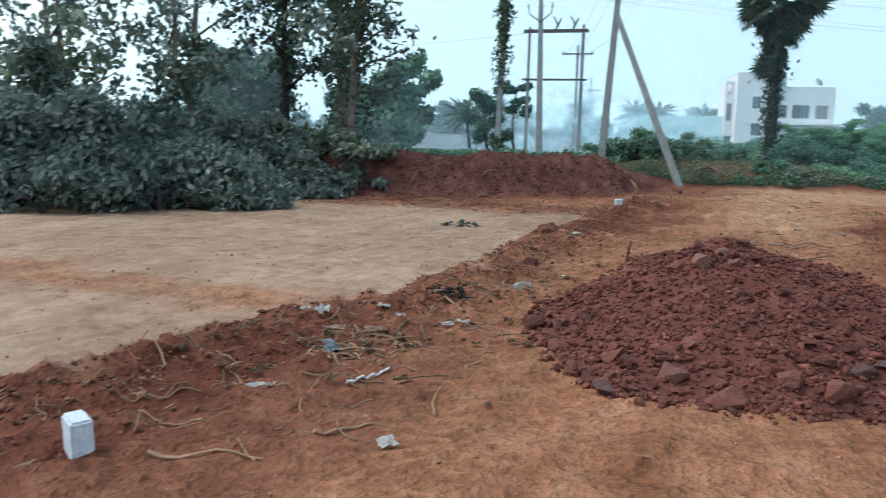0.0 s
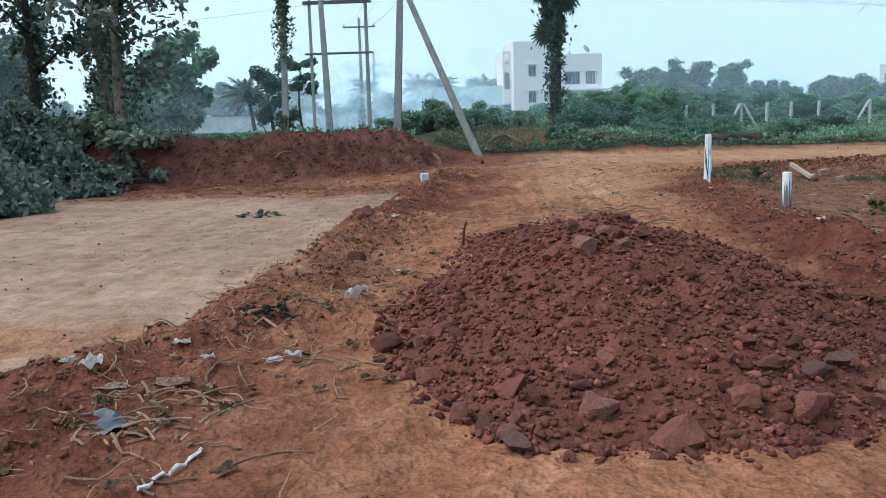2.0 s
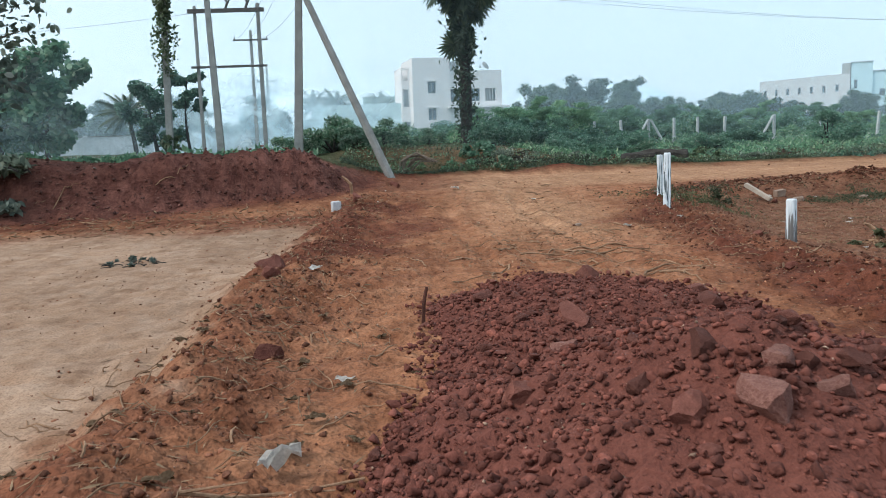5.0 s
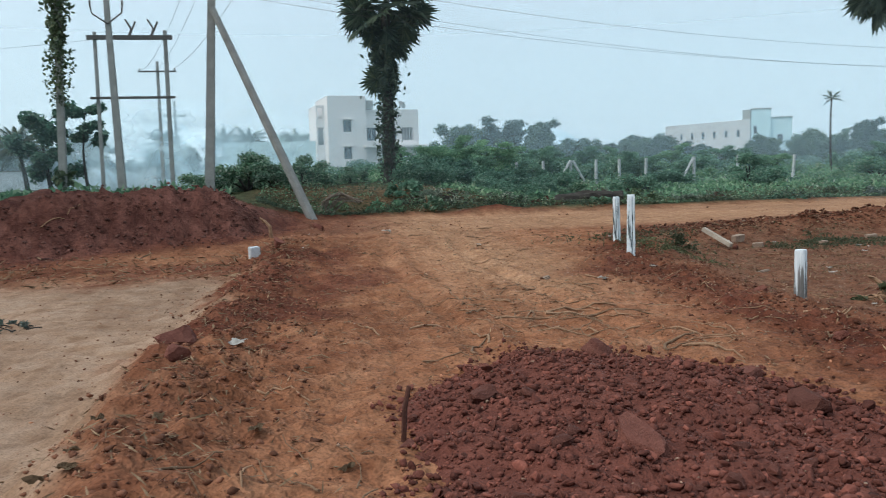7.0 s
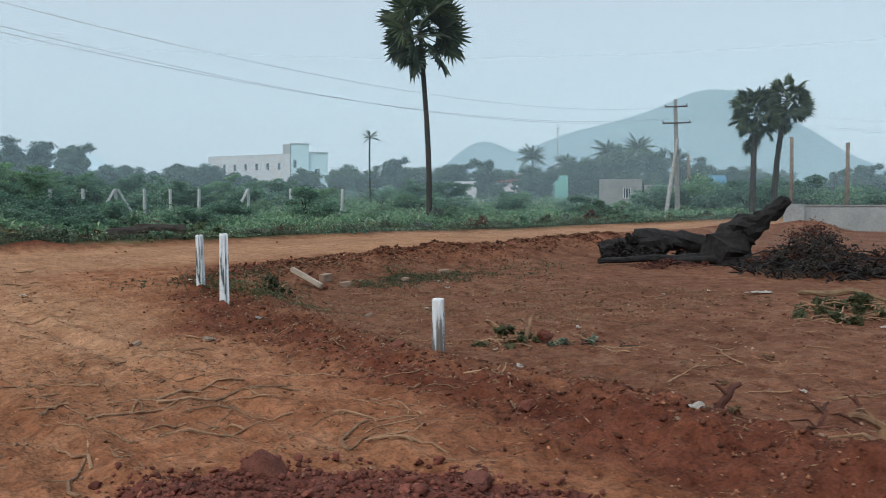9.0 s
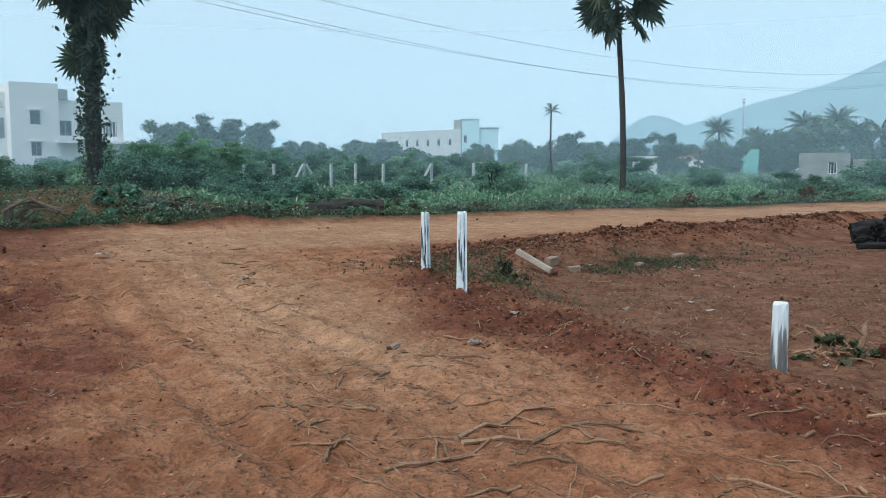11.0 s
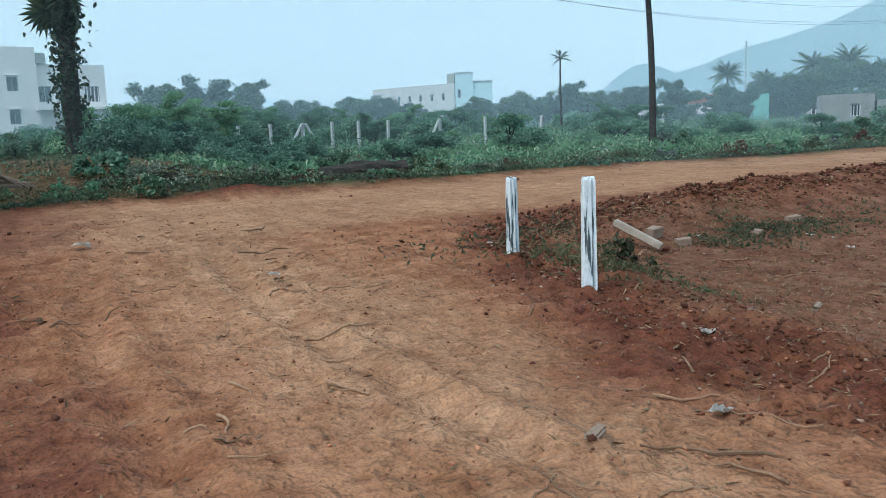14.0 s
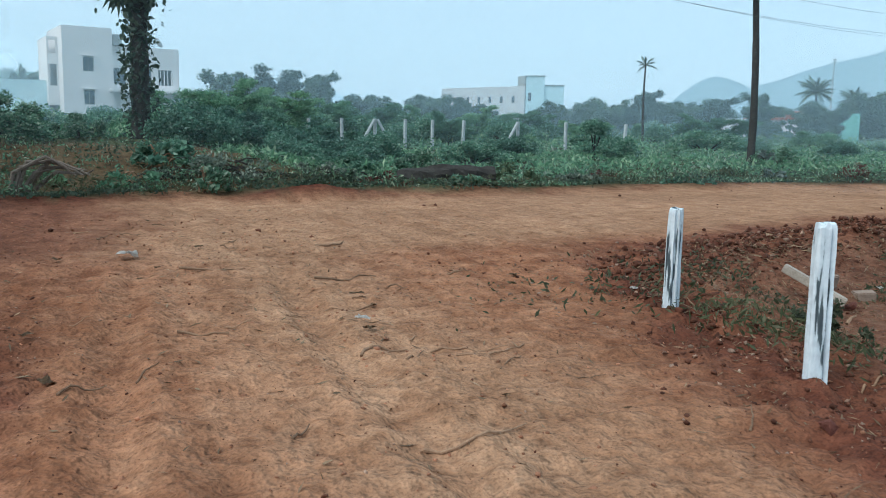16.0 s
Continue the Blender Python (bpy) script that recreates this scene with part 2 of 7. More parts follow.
    t.links.new(attr("pale"), relief.inputs[0])
    bump(t, p, all3.outputs[0], 1.0, 0.035)
    t.links.new(relief.outputs[0], p.inputs["Normal"].links[0].from_node.inputs["Strength"])


GROUND = mat("laterite_ground", ground_build)
HEAP = surface("red_laterite", (0.108, 0.034, 0.024), (0.225, 0.079, 0.056), 5, 0.95, 1.0, 0.03, None, 38)
CLOD = surface("laterite_clods", (0.118, 0.038, 0.028), (0.262, 0.096, 0.070), 9, 0.95, 0.8, 0.01, island)
STONE = surface("laterite_stone", (0.150, 0.050, 0.036), (0.275, 0.108, 0.078), 2.5, 0.9, 0.8, 0.02, rnd, 14)
BERMCLOD = surface("brown_berm_clods", (0.14, 0.056, 0.034), (0.29, 0.13, 0.078), 4, 0.95, 0.7, 0.01, island)
GREYSTONE = surface("dusty_grey_stone", (0.085, 0.04, 0.034), (0.205, 0.11, 0.093), 4, 0.9, 0.8, 0.02, None, 16)
PALESTONE = surface("pale_pink_stone", (0.17, 0.066, 0.05), (0.33, 0.165, 0.13), 4, 0.9, 0.8, 0.02, None, 16)
GROUND_CLOD = surface("orange_clods", (0.095, 0.035, 0.021), (0.195, 0.08, 0.047), 4, 0.95, 0.7, 0.01, island)
BANKCLOD = surface("dark_bank_clods", (0.10, 0.043, 0.034), (0.205, 0.098, 0.078), 4, 0.95, 0.7, 0.01, island)
ROAD_CLOD = surface("tan_crumbs", (0.26, 0.105, 0.056), (0.50, 0.245, 0.145), 4, 0.95, 0.7, 0.01, island)
PEBBLE = surface("pale_grit", (0.20, 0.10, 0.06), (0.44, 0.31, 0.23), 5, 0.9, 0.4, 0.01, island)
CONCRETE = surface("old_concrete", (0.22, 0.23, 0.22), (0.40, 0.41, 0.39), 3, 0.9, 0.3)
WHITEWASH = surface("whitewash", (0.52, 0.56, 0.60), (0.80, 0.84, 0.86), 7, 0.85, 0.3)
FENCEPAINT = surface("weathered_fence_concrete", (0.36, 0.40, 0.40), (0.58, 0.62, 0.61), 5, 0.9, 0.3)
RENDERED = surface("painted_render", (0.62, 0.60, 0.60), (0.78, 0.76, 0.76), 0.35, 0.9, 0.1, fine=9)
HOUSEPAINT = surface("cream_white_paint", (0.74, 0.71, 0.69), (0.86, 0.83, 0.81), 0.35, 0.9, 0.1, fine=9)
MINT = surface("mint_paint", (0.36, 0.55, 0.52), (0.46, 0.66, 0.62), 0.5, 0.9, 0.1, fine=9)
PALE_BLUE = surface("pale_blue_paint", (0.50, 0.72, 0.78), (0.60, 0.80, 0.85), 0.4, 0.9, 0.1, fine=9)
BLOCKWORK = surface("grey_blockwork", (0.22, 0.245, 0.25), (0.36, 0.385, 0.39), 0.8, 0.95, 0.3, fine=9)
GLASS_DARK = surface("dark_window", (0.03, 0.045, 0.06), (0.07, 0.09, 0.11), 1, 0.25, 0.0)
STEEL = surface("rusty_steel", (0.07, 0.065, 0.06), (0.14, 0.13, 0.12), 9, 0.6, 0.2)
TREEBARK = surface("mottled_bark", (0.055, 0.047, 0.038), (0.19, 0.155, 0.125), 6, 0.95, 1.0, 0.03, None, 40)
BARK = surface("grey_bark", (0.12, 0.095, 0.075), (0.30, 0.245, 0.20), 5, 0.95, 0.8, 0.02)
DARKBARK = surface("dark_bark", (0.028, 0.026, 0.024), (0.076, 0.069, 0.061), 7, 0.95, 0.8, 0.02)
CHAR = surface("charred_wood", (0.008, 0.0085, 0.009), (0.042, 0.040, 0.040), 5, 0.85, 0.9, 0.02)
TWIG = surface("dry_twig", (0.19, 0.11, 0.065), (0.44, 0.27, 0.165), 9, 0.9, 0.5, 0.005, rnd)
RUST = surface("red_brown_roots", (0.075, 0.034, 0.026), (0.20, 0.088, 0.066), 9, 0.95, 0.5, 0.005, island)
STRAW = surface("straw", (0.17, 0.105, 0.06), (0.36, 0.25, 0.155), 9, 0.9, 0.2, 0.005, island)
PAPER = surface("white_litter", (0.50, 0.47, 0.43), (0.80, 0.77, 0.72), 12, 0.7, 0.3)
BLACKBAG = surface("dark_plastic", (0.02, 0.022, 0.025), (0.10, 0.11, 0.12), 9, 0.45, 0.5)
GREEN = leaves("shrub_leaves", [(0, (0.07, 0.165, 0.112)), (0.5, (0.135, 0.275, 0.185)), (0.85, (0.225, 0.37, 0.255)), (1, (0.36, 0.47, 0.36))])
THORNLEAF = leaves("thorn_leaves", [(0, (0.08, 0.18, 0.115)), (0.5, (0.15, 0.30, 0.195)), (1, (0.255, 0.40, 0.27))], 0.45)
DULL = leaves("dusty_leaves", [(0, (0.095, 0.128, 0.112)), (0.5, (0.165, 0.208, 0.178)), (0.85, (0.265, 0.305, 0.265)), (1, (0.42, 0.45, 0.40))])
DARKLEAF = leaves("dark_leaves", [(0, (0.05, 0.078, 0.056)), (0.6, (0.085, 0.125, 0.085)), (1, (0.15, 0.185, 0.125))])
FROND = leaves("palm_leaves", [(0, (0.045, 0.07, 0.052)), (0.6, (0.075, 0.11, 0.075)), (1, (0.13, 0.165, 0.105))], 0.35)
WEED = leaves("weed_leaves", [(0, (0.07, 0.145, 0.098)), (0.45, (0.125, 0.235, 0.155)), (0.75, (0.19, 0.305, 0.205)), (0.9, (0.29, 0.365, 0.27)), (1, (0.47, 0.52, 0.44))])
DULL_GREEN = leaves("dull_weeds", [(0, (0.06, 0.075, 0.04)), (0.6, (0.10, 0.115, 0.06)), (1, (0.17, 0.16, 0.10))])
FARLEAF = leaves("far_leaves", [(0, (0.05, 0.095, 0.07)), (1, (0.09, 0.15, 0.11))], 0.1)


# ---- mesh helpers ----
def mesh_from(name, verts, faces, smooth=False):
    me = bpy.data.meshes.new(name)
    me.from_pydata([tuple(v) for v in verts], [], [tuple(f) for f in faces])
    if smooth:
        me.polygons.foreach_set("use_smooth", [True] * len(me.polygons))
    me.update()
    return me


def put(name, me, material, parent=None, label="", m=None):
    ob = new(name, me)
    if material and not me.materials:
        me.materials.append(material)
    if parent:
        ob.parent = parent
    if m is not None:
        ob.matrix_basis = m
    if label:
        tagged(ob, label)
    return ob


def part(name, bm, material, parent=None, label="", smooth=False):
    me = bpy.data.meshes.new(name)
    bm.to_mesh(me)
    bm.free()
    if smooth:
        me.polygons.foreach_set("use_smooth", [True] * len(me.polygons))
    return put(name, me, material, parent, label)


def empty(name, m, label, category, group="", kind=""):
    ob = tagged(new(name), label, category, group, kind)
    ob.matrix_basis = m
    return ob


def tube(bm, pts, radii, sides=8, wobble=0.0, seed=0):
    """A tapered tube along points, capped."""
    r = random.Random(seed)
    pts = [Vector(p) for p in pts]
    rings, a = [], None
    for i, p in enumerate(pts):
        d = (pts[min(i + 1, len(pts) - 1)] - pts[max(i - 1, 0)]).normalized()
        if a is None:
            a = d.orthogonal() if abs(d.z) < 0.9 else Vector((1, 0, 0))
        a = a - d * d.dot(a)
        a.normalize()
        b = d.cross(a)
        ring = []
        for k in range(sides):
            an = 2 * math.pi * k / sides
            rr = radii[i] * (1 + wobble * (r.random() - 0.5))
            ring.append(bm.verts.new(p + a * math.cos(an) * rr + b * math.sin(an) * rr))
        rings.append(ring)
    for i in range(len(rings) - 1):
        for k in range(sides):
            bm.faces.new((rings[i][k], rings[i][(k + 1) % sides], rings[i + 1][(k + 1) % sides], rings[i + 1][k]))
    bm.faces.new(rings[0][::-1])
    bm.faces.new(rings[-1])


def box(bm, x0, x1, y0, y1, z0, z1, bevel=0.0):
    r = bmesh.ops.create_cube(bm, size=1, matrix=Matrix.Translation(((x0 + x1) / 2, (y0 + y1) / 2, (z0 + z1) / 2)) @ Matrix.Diagonal((x1 - x0, y1 - y0, z1 - z0, 1)))
    if bevel:
        edges = list({e for v in r["verts"] for e in v.link_edges})
        bmesh.ops.bevel(bm, geom=edges, offset=bevel, segments=2, affect="EDGES")


def blade_mesh(name, centres, size, elong=1.6, fold=0.25, flat=0.0, seed=0, oval=False):
    """Many small folded leaves, one at each centre: two faces each along a bent midrib."""
    r = np.random.default_rng(seed)
    c = np.asarray(centres, float)
    n = len(c)
    s = size * (0.6 + 0.8 * r.random(n))[:, None]
    d = r.normal(size=(n, 3))
    d[:, 2] = d[:, 2] * (1 - flat) - 0.25
    d /= np.linalg.norm(d, axis=1)[:, None]
    e = r.normal(size=(n, 3))
    e[:, 2] *= 1 - flat
    e -= d * np.sum(d * e, axis=1)[:, None]
    e /= np.linalg.norm(e, axis=1)[:, None]
    f = np.cross(d, e)
    w = 6 if oval else 4
    v = np.empty((n, w, 3))
    v[:, 0] = c - d * s * elong * 0.5
    if oval:
        droop = np.array([0, 0, -0.12]) * s
        v[:, 1] = c - d * s * elong * 0.18 + e * s * 0.42 + f * s * fold
        v[:, 2] = c + d * s * elong * 0.22 + e * s * 0.40 + f * s * fold * 0.6
        v[:, 3] = c + d * s * elong * 0.5 + droop
        v[:, 4] = c + d * s * elong * 0.22 - e * s * 0.40 + f * s * fold * 0.6
        v[:, 5] = c - d * s * elong * 0.18 - e * s * 0.42 + f * s * fold
        corners, side = np.array([0, 1, 2, 3, 0, 3, 4, 5]), 4
    else:
        v[:, 1] = c + e * s * 0.5 + f * s * fold
        v[:, 2] = c + d * s * elong * 0.5
        v[:, 3] = c - e * s * 0.5 + f * s * fold
        corners, side = np.array([0, 1, 2, 0, 2, 3]), 3
    me = bpy.data.meshes.new(name)
    me.vertices.add(n * w)
    me.vertices.foreach_set("co", v.reshape(-1))
    idx = (np.arange(n)[:, None] * w + corners).reshape(-1)
    me.loops.add(len(idx))
    me.loops.foreach_set("vertex_index", idx.astype(np.int32))
    me.polygons.add(n * 2)
    me.polygons.foreach_set("loop_start", np.arange(0, n * 2 * side, side, dtype=np.int32))
    me.update(calc_edges=True)
    me.validate()
    return me


def clumps(centres, radii, count, seed=0, squash=0.75, shell=0.45):
    """Points for leaves in uneven clumps round the given centres."""
    r = np.random.default_rng(seed)
    out = []
    for c, rad in zip(centres, radii):
        d = r.normal(size=(count, 3))
        d /= np.linalg.norm(d, axis=1)[:, None]
        q = d * (rad * (shell + (1 - shell) * r.random(count)) * (0.75 + 0.5 * vnoise(d[:, 0] * 3 + 9, d[:, 2] * 3 + 5, seed)))[:, None]
        q[:, 2] *= squash
        out.append(q + np.array(c))
    return np.concatenate(out)


# ---- the ground: one sheet to the horizon ----
def axis(lo, a, b, hi, stepsize, grow):
    mid = list(np.arange(a, b, stepsize))
    up, d = [b], stepsize
    while up[-1] < hi:
        d *= grow
        up.append(up[-1] + d)
    dn, d = [a], stepsize
    while dn[-1] > lo:
        d *= grow
        dn.append(dn[-1] - d)
    return np.array(dn[:0:-1] + mid + up)


def build_ground():
    gx, gy = axis(-2500, -5.5, 6.5, 2500, 0.065, 1.075), axis(-2500, 2.5, 24, 3500, 0.07, 1.06)
    X, Y = np.meshgrid(gx, gy)
    Z = ground_height(X, Y)
    nx, ny = len(gx), len(gy)
    me = bpy.data.meshes.new("ground")
    me.vertices.add(nx * ny)
    me.vertices.foreach_set("co", np.stack([X, Y, Z], -1).reshape(-1))
    i = (np.arange(ny - 1)[:, None] * nx + np.arange(nx - 1)[None, :]).reshape(-1)
    idx = np.stack([i, i + 1, i + nx + 1, i + nx], -1).reshape(-1)
    me.loops.add(len(idx))
    me.loops.foreach_set("vertex_index", idx.astype(np.int32))
    me.polygons.add(len(i))
    me.polygons.foreach_set("loop_start", np.arange(0, len(idx), 4, dtype=np.int32))
    me.update(calc_edges=True)
    me.polygons.foreach_set("use_smooth", [True] * len(me.polygons))
    wob = fbm(X * 0.8, Y * 0.8, 51) * 1.6 + fbm(X * 3, Y * 3, 61) * 0.8
    dl, dr, db, df = left_edge(Y) - X + wob, inside_plot(X, Y) + wob, Y - bank_foot(X) + wob * 0.5, Y - far_edge(X) + wob
    pale = step(-0.1, 0.5, dl) * (1 - step(20.5, 23, Y + wob)) * (1 - 0.75 * np.exp(-((Y - 8.3 + 0.15 * (X + 5) + wob) / 0.6) ** 2) * step(-9, -6, X + 3))
    end = step(-1.2, -3.0, X)
    red = np.clip((0.5 + 0.35 * (1 - step(7, 10, Y))) * np.exp(-((dl + 0.3) / (0.45 + 0.45 * (1 - step(6, 9, Y)))) ** 2) * (1 - step(24, 28, Y)) + 0.95 * np.exp(-((dr - 0.45) / 0.9) ** 2)
                  + end * step(-2.5, 0.0, db) + 0.55 * np.exp(-((df - 0.3) / 0.5) ** 2) * (Y > 28)
                  + 0.12 * step(-0.5, -2.5, X) * step(0.3, -1.5, dl) * (1 - step(21, 26, Y)), 0, 1)
    dry = step(0.7, 1.8, dr)
    weed = np.clip(step(0.0, 0.9, df) * (Y > 28) + end * step(2.2, 4.5, db) + step(40, 70, np.hypot(X, Y - 15)) + step(-14, -17, X), 0, 1)
    slope = step(34.5, 36, Y + wob) * (1 - step(40.5, 43, Y + wob)) * step(-4, -2, X) * (1 - step(3.5, 6.5, X + wob))
    weed = weed * (1 - 0.45 * slope)
    dry = np.clip(dry * (Y < 31) + slope, 0, 1)
    red = np.clip(red + 0.9 * np.exp(-(((X - 4.6) / 1.3) ** 2 + ((Y - 34.3) / 0.6) ** 2)), 0, 1)
    red = np.clip(red + 0.1 * (1 - step(13, 18, Y + wob)) * step(-3.2, -2.2, X) * (1 - dry) + 0.5 * step(1.4, 2.4, X + wob) * (1 - step(11, 14, Y)), 0, 1)
    red = np.clip(red + 0.7 * step(1.6, -0.6, X + wob) * step(24.5, 28.5, Y) * (Y < 36), 0, 1)
    red = np.clip(red + 0.9 * step(-0.2, -1.2, X + wob * 0.9) * step(13, 15.5, Y) * (1 - step(23, 26, Y)) * (1 - pale) * step(-0.3, 0.12, fbm(X * 1.1, Y * 1.1, 66)) + 0.4 * (1 - step(5.2, 7.2, Y + wob)) * step(-4.2, -3.2, X) * (1 - step(-1.7, -0.9, X + wob)), 0, 1)
    light = np.clip(np.exp(-((X - 1.2 - 0.02 * Y + wob * 0.4) / 1.3) ** 2) * step(14.5, 19, Y) + step(26, 28, Y) * (Y < 36), 0, 1) * (1 - red)
    for name, a in (("pale", pale), ("red", red), ("dry", dry), ("weed", weed), ("light", light), ("bank", end * step(-1.2, 0.0, db) * (1 - step(1.8, 3.0, db)))):
        at = me.attributes.new(name, "FLOAT", "POINT")
        at.data.foreach_set("value", a.reshape(-1).astype(np.float32))
    ob = put("ground", me, GROUND)
    return tagged(ob, "bare red and tan laterite earth with a graded dirt track", "ground", "", "structure")


build_ground()


# ---- lumps of earth and stone ----
def ico(subdiv=1):
    bm = bmesh.new()
    bmesh.ops.create_icosphere(bm, subdivisions=subdiv, radius=1)
    v = np.array([p.co[:] for p in bm.verts])
    f = np.array([[q.index for q in p.verts] for p in bm.faces])
    bm.free()
    return v, f


ICO, ICO_F = ico(1)
ICO2, ICO2_F = ico(2)


def lumps(name, pos, size, seed=0, flat=0.7, fine=False):
    """Many small irregular lumps in one mesh."""
    r = np.random.default_rng(seed)
    base, base_faces = (ICO2, ICO2_F) if fine else (ICO, ICO_F)
    pos, n = np.asarray(pos, float), len(pos)
    s = np.asarray(size, float)[:, None, None]
    sc = np.stack([0.7 + 0.6 * r.random(n), 0.7 + 0.6 * r.random(n), flat * (0.7 + 0.5 * r.random(n))], -1)[:, None, :]
    v = base[None] * ((0.86 + 0.28 * r.random((n, len(base), 1))) if fine else (0.5 + 0.85 * r.random((n, len(base), 1)))) * sc * s
    for k in range(9 if fine else 6):
        nv = r.normal(size=(n, 1, 3))
        nv /= np.linalg.norm(nv, axis=2)[..., None]
        over = np.maximum((v / s * nv).sum(-1, keepdims=True) - ((0.22 if fine else 0.3) + 0.3 * r.random((n, 1, 1))), 0)
        v = v - over * nv * s
    a = r.random(n) * 6.283
    ca, sa = np.cos(a)[:, None], np.sin(a)[:, None]
    v = np.stack([v[..., 0] * ca - v[..., 1] * sa, v[..., 0] * sa + v[..., 1] * ca, v[..., 2]], -1) + pos[:, None, :]
    idx = (base_faces[None] + np.arange(n)[:, None, None] * len(base)).reshape(-1)
    me = bpy.data.meshes.new(name)
    me.vertices.add(n * len(base))
    me.vertices.foreach_set("co", v.reshape(-1))
    me.loops.add(len(idx))
    me.loops.foreach_set("vertex_index", idx.astype(np.int32))
    me.polygons.add(len(idx) // 3)
    me.polygons.foreach_set("loop_start", np.arange(0, len(idx), 3, dtype=np.int32))
    me.update(calc_edges=True)
    return me


def rock_mesh(name, seed, flat=0.7, subdiv=2):
    r = random.Random(seed)
    base, faces = (ICO2, ICO2_F) if subdiv == 2 else (ICO, ICO_F)
    cuts = [(Vector((r.gauss(0, 1), r.gauss(0, 1), r.gauss(0, 1))).normalized(), 0.40 + 0.36 * r.random()) for _ in range(11)]
    verts = []
    for p in base:
        q = Vector(p)
        for nrm, d in cuts:
            over = q.dot(nrm) - d
            if over > 0:
                q -= nrm * over
        q *= 1 + 0.22 * noise.noise(Vector(p) * 2.1 + Vector((seed * 3.7, 0, 0)))
        verts.append((q.x * 1.3, q.y * 1.05, q.z * flat * 1.15))
    return mesh_from(name, verts, faces)


ROCKS = [rock_mesh("stone", k, 0.6 + 0.05 * (k % 4)) for k in range(9)]
for me in ROCKS:
    me.materials.append(STONE)


def stone_in(k, material):
    me = ROCKS[k].copy()
    me.materials.clear()
    me.materials.append(material)
    return me


# ---- the heap of red laterite ----
def heap_height(x, y):
    ax = np.where(x < 0.2, 1.75, 2.0)
    ay = np.where(y < 8.0, 2.75, 2.6)
    wob = fbm(x * 1.3, y * 1.3, 77) * 0.35
    r = np.sqrt(((x - 0.2) / ax) ** 2 + ((y - 8.0) / ay) ** 2) + wob * 0.5
    main = 0.85 * np.clip(1 - np.sqrt(r * r + 0.006), -0.2, 1)
    r2 = np.sqrt(((x - 0.35) / 1.5) ** 2 + ((y - 11.0) / 2.7) ** 2) + wob
    tail = 0.24 * np.clip(1.02 - r2 ** 2, -0.2, 0.75)
    return np.maximum(main, tail)


def heap_surface(x, y):
    x, y = np.asarray(x, float), np.asarray(y, float)
    h = heap_height(x, y)
    return ground_height(x, y) - 0.02 + h + np.clip(h * 5, 0, 1) * (fbm(x * 3.5, y * 3.5, 81) * 0.10 + fbm(x * 10, y * 10, 91, 3) * 0.07)


